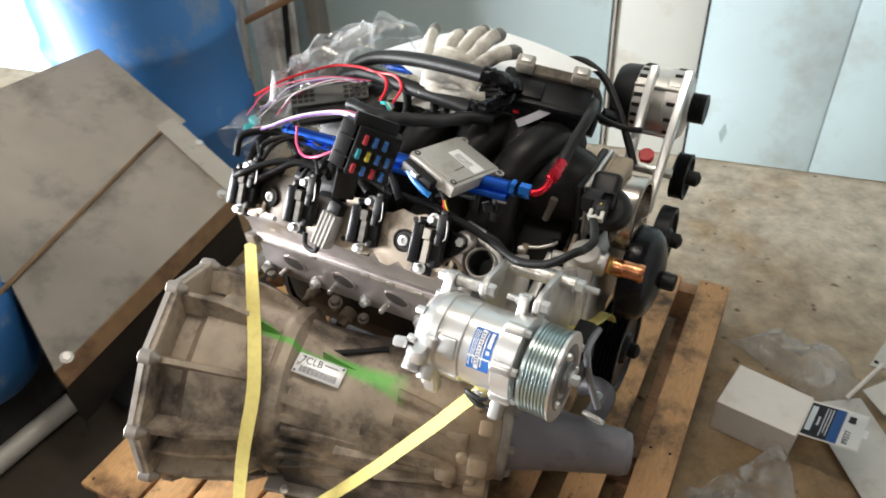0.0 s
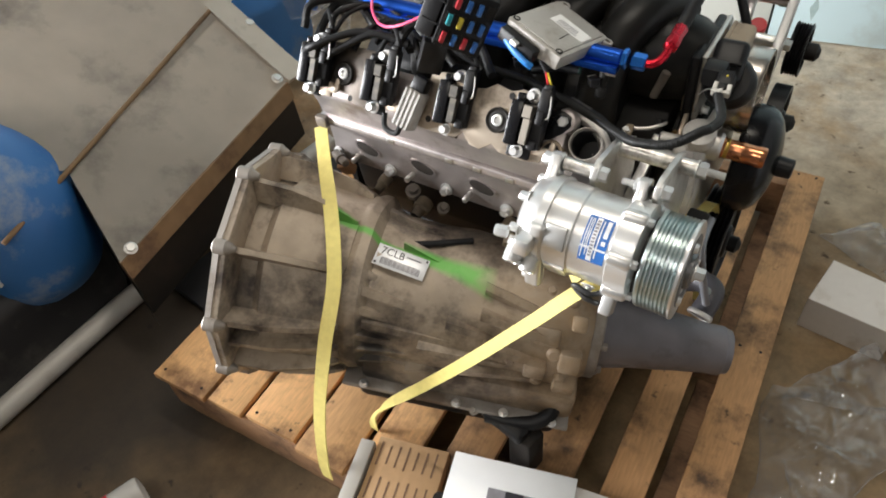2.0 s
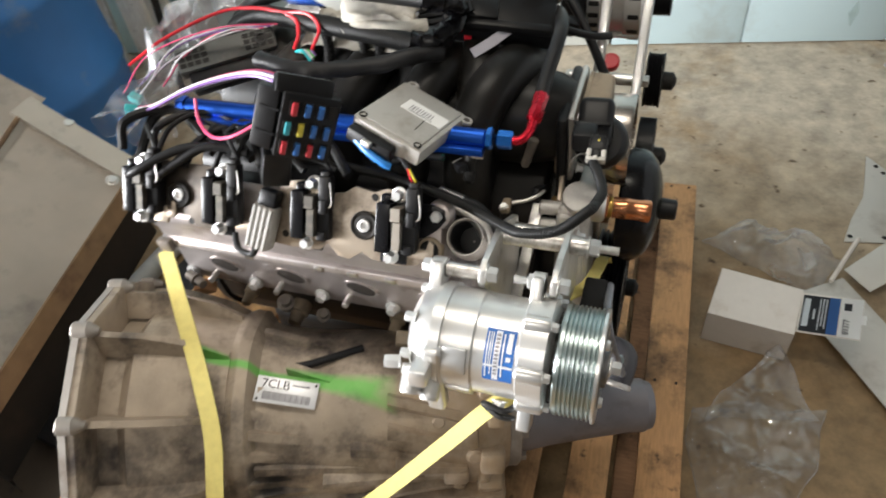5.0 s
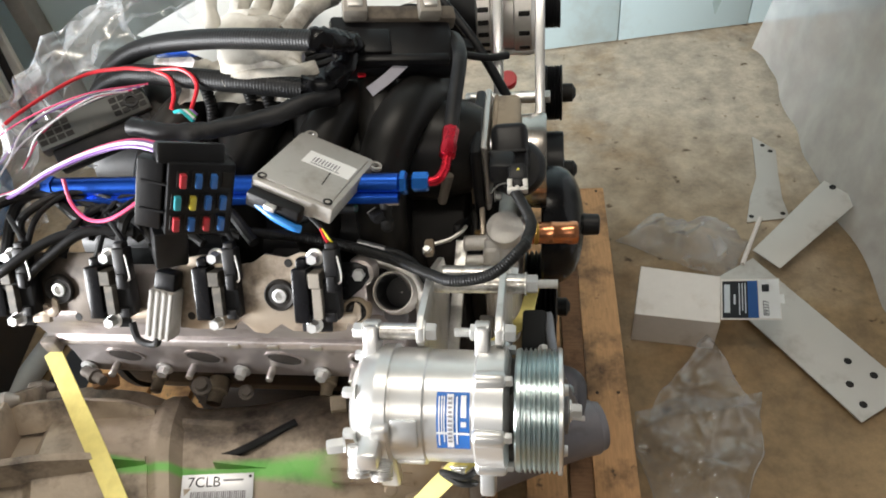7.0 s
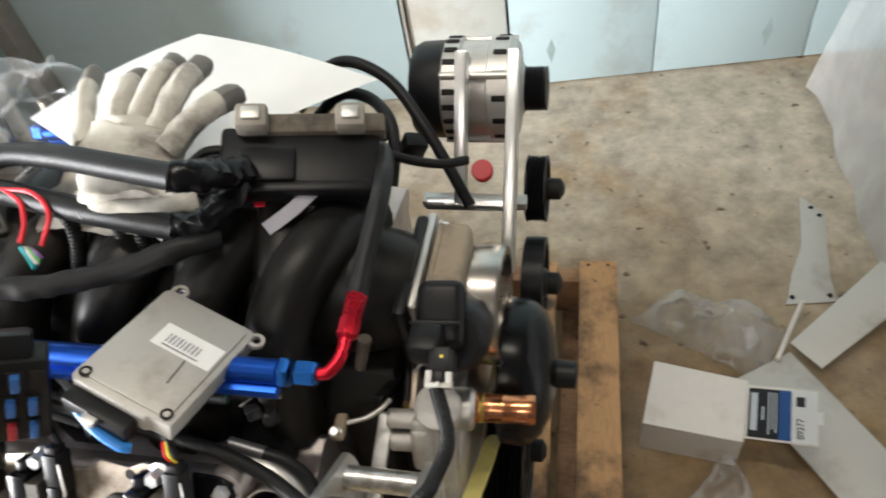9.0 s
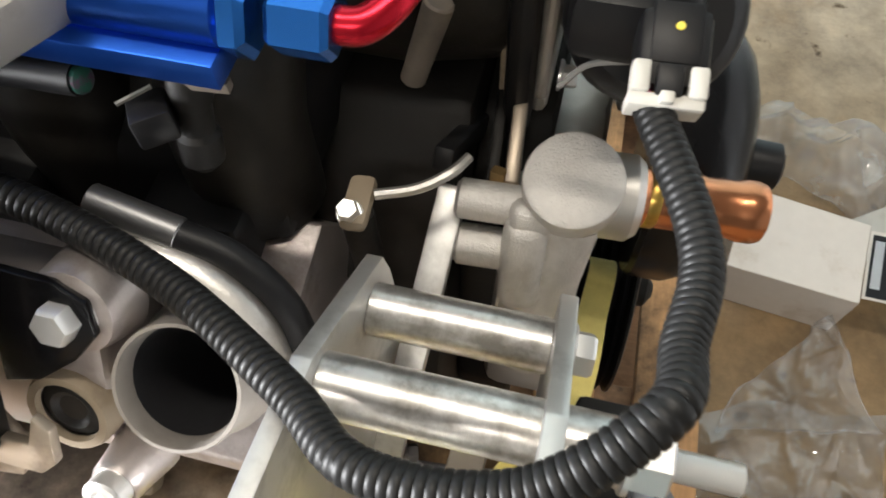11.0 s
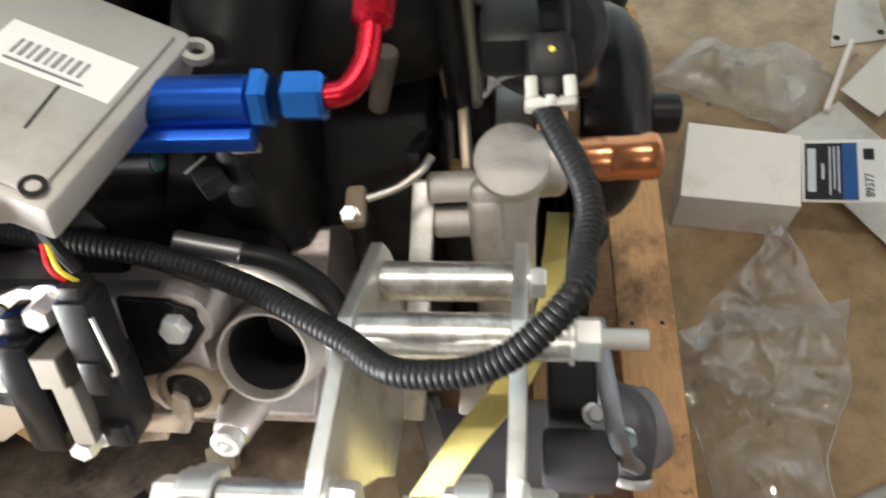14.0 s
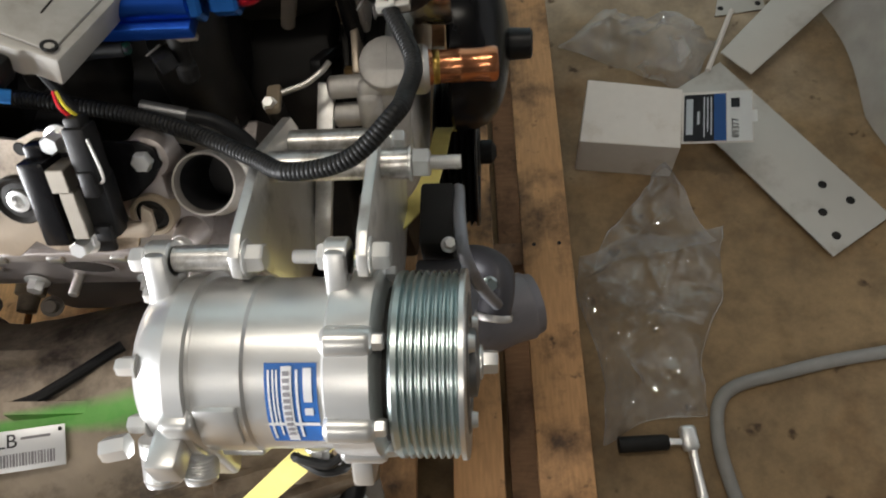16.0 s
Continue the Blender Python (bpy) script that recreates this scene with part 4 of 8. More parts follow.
    # front cover and water pump casting
    part("timing_cover", slab_x(B(), [(0.13, 0.32), (0.34, 0.32), (0.36, 0.45), (0.34, 0.60), (0.28, 0.66), (0.19, 0.66), (0.13, 0.60), (0.11, 0.45)], 0.405, 0.445, 0.006), IRON, ob)
    return ob


engine()


def coil_plate():
    """The bronze coil bracket along the near valve cover."""
    ob = thing("coil_bracket", on_cover(0.09, 0.02), "smoked bronze sheet-metal coil bracket screwed to the valve cover", "bracket")
    t = plate_at(on_cover(0, 0, 0.009), (1, 0, 0), COVER_ALONG)
    outlines = [[(-0.112, 0.0), (-0.10, -0.008), (-0.07, -0.006), (-0.06, 0.006), (-0.03, 0.004), (-0.022, -0.008), (0.0, -0.010), (0.03, -0.010), (0.035, 0.012), (0.045, 0.06), (0.02, 0.075), (-0.10, 0.075), (-0.115, 0.05)],
                [(0.10, -0.010), (0.125, -0.012), (0.165, -0.010), (0.175, 0.0), (0.19, -0.014), (0.205, -0.016), (0.222, -0.004), (0.235, -0.012), (0.27, -0.014), (0.295, -0.010), (0.30, 0.004), (0.288, 0.018), (0.29, 0.06), (0.27, 0.075), (0.25, 0.078), (0.235, 0.072), (0.21, 0.076), (0.195, 0.066), (0.182, 0.064), (0.175, 0.04), (0.168, 0.06), (0.14, 0.075), (0.11, 0.07), (0.10, 0.03)]]
    for o, lift, m in zip(outlines, (0.0, 0.007), (BRONZE_DARK, BRONZE)):
        part("bracket_plate", prism(B(), o, Matrix.Translation(COVER_UP * lift) @ t, 0.004, 0.0008), m, ob)
    # ringed holes
    for x, s, h in ((0.224, 0.030, 0.020), (-0.045, 0.032, 0.013)):
        c = on_cover(x, s, h)
        part("ringed_hole", lathe(B(), c, COVER_UP, [(-0.002, 0.018), (0.004, 0.0175), (0.005, 0.016), (0.003, 0.013), (0.0035, 0.009), (0.001, 0.008)], 28), IRON, ob, "dark ringed screw hole")
        part("socket_screw", lathe(B(), c, COVER_UP, [(0.0, 0.0085), (0.005, 0.008), (0.0055, 0.005), (0.002, 0.004), (0.002, 0.001)], 12), STEEL, ob)
    for x, s, h in ((0.236, 0.066, 0.0202), (-0.075, 0.012, 0.0128), (0.117, 0.004, 0.0202), (-0.028, -0.002, 0.0128)):
        part("screw_hole", lathe(B(), on_cover(x, s, h), COVER_UP, [(0, 0.0048), (0.0006, 0.0042)], 14), IRON, ob)
    part("tab", box(B(), on_cover(-0.072, 0.003, 0.016), (0.022, 0.022, 0.006), t.to_3x3(), 0.001), BRONZE, ob)
    return ob


coil_plate()


def coil(core, word):
    """One ignition coil in its own frame: X along the engine, Y up the slope, Z off the face."""
    ob = thing("ignition_coil", (0, 0, 0), "black ignition coil with " + word + " steel core on valve cover", "ignition coil", "coils on the valve cover")
    b = box(B(), (-0.006, 0.032, 0.015), (0.018, 0.060, 0.026), None, 0.0025, 2)
    box(b, (-0.006, 0.064, 0.012), (0.012, 0.014, 0.016), None, 0.002)
    part("coil_body", b, BLACK_GLOSS, ob, local=True)
    c = B()
    box(c, (0.0105, 0.050, 0.019), (0.012, 0.016, 0.022), None, 0.0006, 1)
    box(c, (0.0115, 0.024, 0.017), (0.010, 0.034, 0.020), None, 0.0006, 1)
    part("steel_core", c, core, ob, word + " laminated steel core", local=True)
    part("core_gap", box(B(), (0.0112, 0.0415, 0.010), (0.009, 0.004, 0.016)), IRON, ob, local=True)
    f = box(B(), (0.002, 0.026, 0.004), (0.034, 0.082, 0.006), None, 0.002)
    box(f, (0.024, 0.026, 0.010), (0.018, 0.046, 0.018), None, 0.003)
    box(f, (0.024, 0.008, 0.013), (0.012, 0.012, 0.020), None, 0.002)
    part("coil_foot", f, BLACK, ob, local=True)
    part("mount_ear", prism(B(), [(0.020, -0.004), (0.046, -0.004), (0.052, 0.002), (0.052, 0.016), (0.046, 0.020), (0.043, 0.008), (0.020, 0.008)], Matrix.Translation((0, 0, 0.003)), 0.004, 0.0008), BRONZE, ob, "bronze mounting ear", local=True)
    p = box(B(), (0.028, 0.064, 0.017), (0.015, 0.038, 0.018), None, 0.0025)
    box(p, (0.028, 0.046, 0.023), (0.010, 0.018, 0.010), None, 0.002)
    box(p, (0.028, 0.085, 0.017), (0.011, 0.008, 0.013), None, 0.002)
    plug = part("plug", p, BLACK, ob, "black plug", local=True)
    part("plug_clip", tube(B(), [(0.036, 0.076, 0.025), (0.039, 0.062, 0.027), (0.039, 0.050, 0.026), (0.035, 0.046, 0.024)], 0.0011, 6, 4), ALU_CAST, plug, "wire clip", local=True)
    for x, y in ((0.0, -0.006), (0.006, 0.070)):
        part("bolt", hexbolt(B(), (x, y, 0.006), (0, 0, 1), 0.0068, 0.012, 1.4), STEEL, ob, "bright zinc bolt", local=True)
    return ob


def coil_wires(x, colour):
    b = tube(B(), [on_cover(x + 0.030, 0.092, 0.026), on_cover(x + 0.024, 0.103, 0.026), on_cover(x + 0.004, 0.118, 0.012)], 0.0028, 8, 6)
    ob = single("coil_lead", b, RUBBER, "black taped lead from a coil plug with bare coloured ends", "wire", "coil leads")
    for k, c in enumerate(("red", "yellow") if x > 0.2 else ()):
        q = [on_cover(x + 0.032 + 0.005 * k, 0.090, 0.034), on_cover(x + 0.028 + 0.004 * k, 0.099, 0.038), on_cover(x + 0.022 + 0.002 * k, 0.106, 0.030)]
        part("wire_end", tube(B(), q, 0.0011, 6, 5), WIRES[c], ob, "thin bare coloured wire")
    return ob


first = coil(CORE_DARK, "grimy dark")
spots = [-0.100, 0.021, 0.148, 0.256]
tc0 = plate_at(on_cover(spots[0], 0.003, 0.012), (1, 0, 0), COVER_ALONG)
first.matrix_world = tc0
for x in spots[1:3]:
    copy_thing(first, plate_at(on_cover(x, 0.003, 0.012), (1, 0, 0), COVER_ALONG))
last = coil(CORE, "pale")
last.matrix_world = plate_at(on_cover(spots[3] + 0.006, 0.004, 0.018), (1, 0, 0), COVER_ALONG)
for x, c in zip(spots, ("black", "yellow", "white", "yellow")):
    coil_wires(x, c)


def ribbed_plug():
    t = plate_at(on_cover(0.092, 0.012, 0.030), Vector((0.94, 0, 0)) + COVER_ALONG * -0.22, COVER_ALONG)
    ob = thing("wiring_plug", t, "large grey ribbed wiring plug lying across the valve cover", "plug")
    b = box(B(), (0, 0, 0), (0.030, 0.058, 0.024), None, 0.004)
    body = part("plug_body", b, RAISE, ob, local=True)
    for k in range(4):
        part("rib", box(B(), (-0.0115 + 0.0076 * k, 0.0, 0.0125), (0.0042, 0.056, 0.005), None, 0.0012), RAISE, body, local=True)
    part("plug_nose", box(B(), (0.0, 0.038, 0.0), (0.024, 0.022, 0.019), None, 0.003), BLACK, ob, "black plug nose", local=True)
    part("plug_loop", tube(B(), [(-0.006, -0.028, 0), (-0.012, -0.046, -0.008), (-0.035, -0.048, -0.012), (-0.046, -0.030, -0.014)], 0.0042, 10), RUBBER, ob, "black lead bent back under it", local=True)
    return ob


ribbed_plug()


# ---- intake manifold ----
def intake():
    ob = thing("intake_manifold", (0.18, YC, 0.66), "black plastic intake manifold with fat curved runners", "intake manifold")
    pl = lathe(B(), (-0.10, YC, 0.735), (1, 0, 0), [(0, 0.04), (0.015, 0.062), (0.05, 0.068), (0.47, 0.068), (0.51, 0.060), (0.53, 0.05)], 32)
    part("plenum", pl, SATIN, ob)
    part("valley", slab_x(B(), [(0.085, 0.66), (0.10, 0.70), (0.15, 0.735), (0.32, 0.735), (0.37, 0.70), (0.385, 0.66)], -0.10, 0.335, 0.006), BLACK, ob)
    for x in (0.322, 0.238, 0.14, 0.035):
        for far in (False, True):
            dx = -0.045 if far else 0.0
            pts = [(x + dx + 0.04, 0.30, 0.77), (x + dx + 0.028, 0.245, 0.805), (x + dx + 0.010, 0.19, 0.806), (x + dx - 0.006, 0.145, 0.775), (x + dx - 0.012, 0.118, 0.72), (x + dx - 0.012, 0.112, 0.66)]
            b = tube(B(), pts, 0.031, 20, 6)
            part("runner", mirror_y(b) if far else b, SATIN, ob, "smooth black curved runner")
    for x in (-0.01, 0.09, 0.19, 0.295):
        part("flange_pad", box(B(), (x, 0.095, 0.665), (0.05, 0.05, 0.05), None, 0.006), BLACK, ob)
    part("end_flange", box(B(), (0.425, YC, 0.72), (0.014, 0.13, 0.12), None, 0.01), BLACK, ob)
    return ob


intake()


def fuel_rail(far):
    y = 2 * YC - 0.082 if far else 0.082
    ob = thing("fuel_rail", (0.13, y, 0.81), "blue anodised aluminium fuel rail along the intake", "fuel rail", "fuel rails")
    x0, x1 = -0.062, 0.353
    part("rail_tube", rod(B(), (x0, y, 0.812), (x1, y, 0.812), 0.0108, None, 28, 0.002), BLUE, ob)
    s = -1 if not far else 1
    part("rail_flange", box(B(), ((x0 + x1) / 2, y + s * 0.004, 0.801), (x1 - x0 - 0.004, 0.025, 0.010), None, 0.0007), BLUE, ob)
    part("hex_end", lathe(B(), (x1, y, 0.812), (1, 0, 0), [(0, 0.0120), (0.001, 0.0134), (0.006, 0.0134), (0.008, 0.0105)], 6), BLUE_NUT, ob)
    part("rail_plug", lathe(B(), (x0, y, 0.812), (-1, 0, 0), [(0, 0.013), (0.012, 0.013), (0.014, 0.008)], 6), BLUE, ob)
    for k in range(4):
        xx = 0.335 - 0.1118 * k - 0.03
        xx += 0.029
        part("injector", lathe(B(), (xx, y + s * 0.006, 0.795), (-0.05, 0.30 * s, -1), [(0, 0.005), (0.004, 0.007), (0.014, 0.007), (0.016, 0.006), (0.026, 0.006), (0.028, 0.0075), (0.038, 0.0075), (0.042, 0.004)], 16), IRON, ob, "dark fuel injector")
        pg = part("injector_plug", box(B(), (xx - 0.010, y + s * 0.020, 0.781), (0.013, 0.017, 0.011), pose(0, 0, 0, 15 * s, 0, -38 * s).to_3x3(), 0.0015), BLACK, ob, "black injector plug")
        part("wire_clip", box(B(), (xx - 0.0155, y + s * 0.017, 0.787), (0.0012, 0.012, 0.001), pose(0, 0, 0, 0, 0, 40 * s).to_3x3()), CABLE, pg, "thin wire clip")
        part("rail_tab", box(B(), (xx + 0.008, y + s * 0.011, 0.7915), (0.016, 0.004, 0.004), pose(0, 0, 0, 0, 0, 5).to_3x3(), 0.0005), DUSTY_IRON, ob, "thin bracket tab")
    return ob


fuel_rail(False)
fuel_rail(True)


def fuel_hose():
    ob = thing("fuel_hose", (0.38, 0.2, 0.81), "black braided fuel hose with red elbow fittings between the rails", "hose")
    part("swivel_nut", lathe(B(), (0.3655, 0.083, 0.812), (1, 0, 0), [(0, 0.0090), (0.002, 0.0110), (0.017, 0.0110), (0.019, 0.0090)], 6), BLUE_NUT, ob, "blue anodised nut")
    part("elbow", tube(B(), [(0.380, 0.083, 0.812), (0.392, 0.085, 0.812), (0.400, 0.098, 0.815), (0.402, 0.115, 0.820)], 0.0056, 16), RED, ob, "red anodised elbow")
    a, d = Vector((0.402, 0.113, 0.8195)), Vector((0.04, 1, 0.22)).normalized()
    part("socket", lathe(B(), a, d, [(0, 0.0062), (0.003, 0.0094), (0.016, 0.0098), (0.019, 0.0086), (0.040, 0.0096), (0.042, 0.0085)], 8), RED, ob, "red hose socket")
    part("hose", tube(B(), [a + d * 0.04, a + d * 0.075 + Vector((0, 0, 0.004)), (0.408, 0.25, 0.858), (0.395, 0.31, 0.848), (0.368, 0.355, 0.825)], 0.0088, 16), RUBBER, ob)
    part("socket", lathe(B(), (0.372, 0.345, 0.828), (-0.5, 0.7, -0.45), [(0, 0.010), (0.004, 0.0125), (0.026, 0.0125), (0.028, 0.010)], 8), RED, ob, "red hose socket")
    part("swivel_nut", lathe(B(), (0.358, 0.366, 0.815), (-0.8, 0.5, -0.2), [(0, 0.012), (0.002, 0.0145), (0.014, 0.0145), (0.016, 0.012)], 6), BLUE, ob, "blue anodised nut")
    return ob


fuel_hose()


# ---- throttle body ----
def throttle():
    ob = thing("throttle_body", (0.47, YC, 0.64), "throttle body with a dusty motor cover and bright round mouth", "throttle body")
    part("mount_plate", box(B(), (0.434, 0.245, 0.722), (0.010, 0.125, 0.108), None, 0.006), ALU_CAST, ob, "bare cast mounting plate")
    part("motor_cover", box(B(), (0.459, 0.244, 0.742), (0.036, 0.102, 0.066), None, 0.008, 3), TAN, ob, "dusty brown motor cover")
    part("cover_rib", box(B(), (0.446, 0.244, 0.774), (0.006, 0.094, 0.006), None, 0.002), TAN, ob)
    m = B()
    lathe(m, (0.472, 0.252, 0.695), (1, 0, 0), [(0, 0.055), (0.004, 0.062), (0.034, 0.064), (0.038, 0.062), (0.038, 0.054), (0.0, 0.050)], 44, cap=False)
    part("mouth", m, MOUTH, ob, "bright machined round mouth")
    part("throttle_plate", lathe(B(), (0.480, 0.252, 0.695), (1, 0, 0.3), [(0, 0.051), (0.002, 0.051)], 32), BRONZE, ob)
    part("gear_housing", lathe(B(), (0.476, 0.165, 0.758), (0.05, -0.72, 0.60), [(-0.06, 0.032), (-0.02, 0.035), (0.0, 0.0345), (0.010, 0.031), (0.014, 0.026)], 28), BLACK, ob, "black gear housing")
    part("cover_corner", box(B(), (0.4215, 0.196, 0.700), (0.017, 0.022, 0.05), pose(0, 0, 0, 0, 0, 4).to_3x3(), 0.003), TAN, ob, "dusty tan cover corner")
    part("plate_edge", rod(B(), (0.436, 0.176, 0.690), (0.4365, 0.184, 0.775), 0.003, None, 10, 0.0005), ALU_OLD, ob, "bare plate edge")
    part("housing_seam", tube(B(), [(0.446, 0.128, 0.752), (0.455, 0.131, 0.762), (0.470, 0.134, 0.764)], 0.0012, 6), CABLE, ob, "pale moulding seam")
    part("housing_cap", box(B(), (0.468, 0.170, 0.784), (0.044, 0.062, 0.022), pose(0, 0, 0, 32, 0, 4).to_3x3(), 0.012, 3), BLACK, ob, "ribbed black housing cap")
    part("housing_ridge", box(B(), (0.466, 0.154, 0.793), (0.044, 0.004, 0.006), pose(0, 0, 0, 32, 0, 4).to_3x3(), 0.001), BLACK, ob)
    part("sensor_neck", box(B(), (0.460, 0.138, 0.784), (0.03, 0.03, 0.028), None, 0.006), BLACK, ob)
    pl = part("connector", box(B(), (0.479, 0.115, 0.787), (0.022, 0.026, 0.018), pose(0, 0, 0, 20, 0, 4).to_3x3(), 0.003), BLACK, ob, "black connector")
    r = pose(0, 0, 0, 20, 0, 4).to_3x3()
    part("connector_rib", box(B(), (0.479, 0.116, 0.7965), (0.015, 0.020, 0.002), r, 0.0008), BLACK, pl)
    part("colour_dot", lathe(B(), (0.4795, 0.1175, 0.7982), (0, -0.34, 0.94), [(0, 0.0015), (0.0004, 0.0013)], 10), WIRES["yellow"], pl, "small yellow dot")
    w = B()
    box(w, (0.479, 0.097, 0.785), (0.023, 0.0045, 0.011), r, 0.001)
    box(w, (0.4705, 0.102, 0.790), (0.0055, 0.010, 0.008), r, 0.001)
    box(w, (0.4875, 0.102, 0.790), (0.0055, 0.010, 0.008), r, 0.001)
    box(w, (0.479, 0.0955, 0.7905), (0.0045, 0.004, 0.004), r, 0.001)
    part("lock_clip", w, WHITE_PLASTIC, pl, "white plastic locking clip")
    part("latch", box(B(), (0.479, 0.101, 0.792), (0.008, 0.010, 0.004), r, 0.001), BLACK, pl)
    for y, z in ((0.20, 0.765), (0.295, 0.765), (0.20, 0.68)):
        part("bolt", hexbolt(B(), (0.442, y, z), (1, 0, 0), 0.006, 0.008), STEEL, ob)
    return ob


throttle()


# ---- thermostat housing, water pump and pulleys ----
def water_pump():
    ob = thing("water_pump", (0.46, 0.2, 0.52), "bare cast-aluminium water pump and thermostat housing with a gold outlet pipe", "water pump")
    up = Vector((0.0, -0.30, 0.95)).normalized()
    c = Vector((0.459, 0.127, 0.696))
    part("thermostat_neck", lathe(B(), c - up * 0.05, up, [(0, 0.018), (0.025, 0.018), (0.034, 0.0228), (0.048, 0.0228), (0.0500, 0.0222), (0.0508, 0.0205), (0.0508, 0.012), (0.0508, 0.0005)], 48), CAST_ROUGH, ob, "rough cast thermostat cap")
    part("casting_line", box(B(), c + up * 0.0012, (0.0016, 0.041, 0.0012), frame_of(up, (0, 1, 0)).to_3x3()), CAST_ROUGH, ob)
    part("pump_body", slab_x(B(), [(0.09, 0.50), (0.10, 0.57), (0.125, 0.615), (0.16, 0.64), (0.22, 0.64), (0.32, 0.62), (0.36, 0.58), (0.34, 0.50), (0.14, 0.48)], 0.428, 0.474, 0.010), ALU_CAST, ob)
    part("neck_web", tube(B(), [(0.458, 0.128, 0.665), (0.455, 0.116, 0.640), (0.452, 0.104, 0.605), (0.452, 0.10, 0.56)], 0.0185, 18), CAST_ROUGH, ob, "cast neck below the cap")
    part("neck_rib", box(B(), (0.4425, 0.108, 0.652), (0.021, 0.026, 0.052), pose(0, 0, 0, -22, 0, 4).to_3x3(), 0.0075, 4), CAST_ROUGH, ob, "blocky cast rib")
    part("neck_shoulder", box(B(), (0.4435, 0.117, 0.676), (0.020, 0.018, 0.016), pose(0, 0, 0, -35, 0, 6).to_3x3(), 0.005, 3), CAST_ROUGH, ob)
    part("hose_boss", rod(B(), (0.407, 0.122, 0.672), (0.447, 0.124, 0.672), 0.0098, None, 20, 0.002), CAST_ROUGH, ob, "stub boss")
    part("hose_boss", rod(B(), (0.409, 0.110, 0.650), (0.447, 0.112, 0.650), 0.0105, None, 20, 0.002), CAST_ROUGH, ob, "stub boss")
    part("face_gasket", box(B(), (0.4285, 0.160, 0.668), (0.007, 0.052, 0.034), pose(0, 0, 0, 12, 0, 5).to_3x3(), 0.002), BRONZE, ob, "tan sealing flange")
    part("flange_plate", box(B(), (0.4185, 0.164, 0.650), (0.006, 0.055, 0.05), pose(0, 0, 0, 12, 0, 5).to_3x3(), 0.002), IRON, ob, "dark flange plate")
    part("plug", lathe(B(), (0.421, 0.137, 0.675), (0.9, -0.3, 0.2), [(0, 0.0035), (0.001, 0.0045), (0.007, 0.0045), (0.008, 0.0035)], 6), GOLD_DARK, ob, "small copper plug")
    part("casting_edge", box(B(), (0.436, 0.025, 0.605), (0.018, 0.055, 0.010), pose(0, 0, 0, 30, 0, -5).to_3x3(), 0.002), ALU_OLD, ob)
    part("outlet_boss", lathe(B(), (0.467, 0.141, 0.668), (1, 0.08, -0.05), [(0, 0.021), (0.02, 0.021), (0.024, 0.018)], 24), ALU_CAST, ob)
    part("outlet_pipe", lathe(B(), (0.486, 0.145, 0.666), (1, 0.10, -0.08), [(0, 0.0135), (0.005, 0.0155), (0.008, 0.0142), (0.028, 0.0142), (0.030, 0.0148), (0.033, 0.0148), (0.035, 0.0142), (0.050, 0.0142), (0.054, 0.0152), (0.060, 0.0152), (0.063, 0.0142), (0.063, 0.012), (0.02, 0.011)], 28, cap=False), GOLD, ob, "gold zinc-plated outlet pipe")
    part("yellow_band", lathe(B(), (0.4865, 0.1451, 0.6659), (1, 0.10, -0.08), [(0.007, 0.0142), (0.008, 0.0148), (0.012, 0.0148), (0.013, 0.0142)], 28), GOLD_BAND, ob, "yellow zinc band")
    el = part("inlet_elbow", tube(B(), [(0.500, 0.040, 0.490), (0.524, 0.038, 0.502), (0.543, 0.026, 0.508), (0.546, 0.008, 0.506), (0.541, -0.018, 0.496)], 0.0165, 22), ELBOW, ob, "bare cast inlet elbow")
    d = Vector((-0.14, -0.84, -0.50)).normalized()
    part("elbow_lip", lathe(B(), Vector((0.541, -0.018, 0.496)) - d * 0.004, d, [(0, 0.0175), (0.002, 0.0188), (0.006, 0.0188), (0.007, 0.0180), (0.007, 0.0160), (0.004, 0.0155)], 28, cap=False), ALU_CAST, el, "machined rim")
    # nearly flat dark disc gives the pipe mouth its inner shade
    part("elbow_bore", lathe(B(), Vector((0.541, -0.018, 0.496)) + d * 0.0012, d, [(0, 0.0165), (-0.0005, 0.0001)], 24, cap=False), IRON, el, "dark disc for the shade in the pipe mouth")
    part("elbow_bolt", hexbolt(B(), (0.538, 0.004, 0.522), (0.3, -0.4, 0.8), 0.006, 0.007), ZINC, el, "zinc bolt")
    part("flat_bar", box(B(), (0.4005, 0.0625, 0.634), (0.0145, 0.152, 0.007), pose(0, 0, 0, 27.5, 0, -3).to_3x3(), 0.001), SCUFFED, ob, "flat aluminium bar")
    return ob


water_pump()


def pulley(name, c, r, w, label, grooves=6, hub=0.35, nut=True):
    """A black ribbed pulley whose axle runs along the engine."""
    ob = thing(name, (c[0], c[1], c[2]), label, "pulley", "front drive pulleys")
    prof = [(0, r * 0.5), (0, r * 0.96), (0.001, r)]
    p = (w - 0.006) / max(grooves, 1)
    for k in range(grooves):
        prof += [(0.003 + p * k, r), (0.003 + p * (k + 0.5), r * 0.92)]
    prof += [(w - 0.003, r), (w - 0.001, r), (w, r * 0.96), (w, r * 0.86), (w - 0.006, r * 0.82), (w - 0.008, r * hub), (w, r * hub * 0.9), (w + 0.002, r * hub * 0.8), (w + 0.002, 0.001)]
    part("rim", lathe(B(), c, (1, 0, 0), prof, 48), BLACK, ob)
    if nut:
        part("nut", lathe(B(), (c[0] + w - 0.004, c[1], c[2]), (1, 0, 0), [(0, 0.015), (0.02, 0.015), (0.022, 0.012), (0.026, 0.006)], 12), IRON, ob)
    return ob


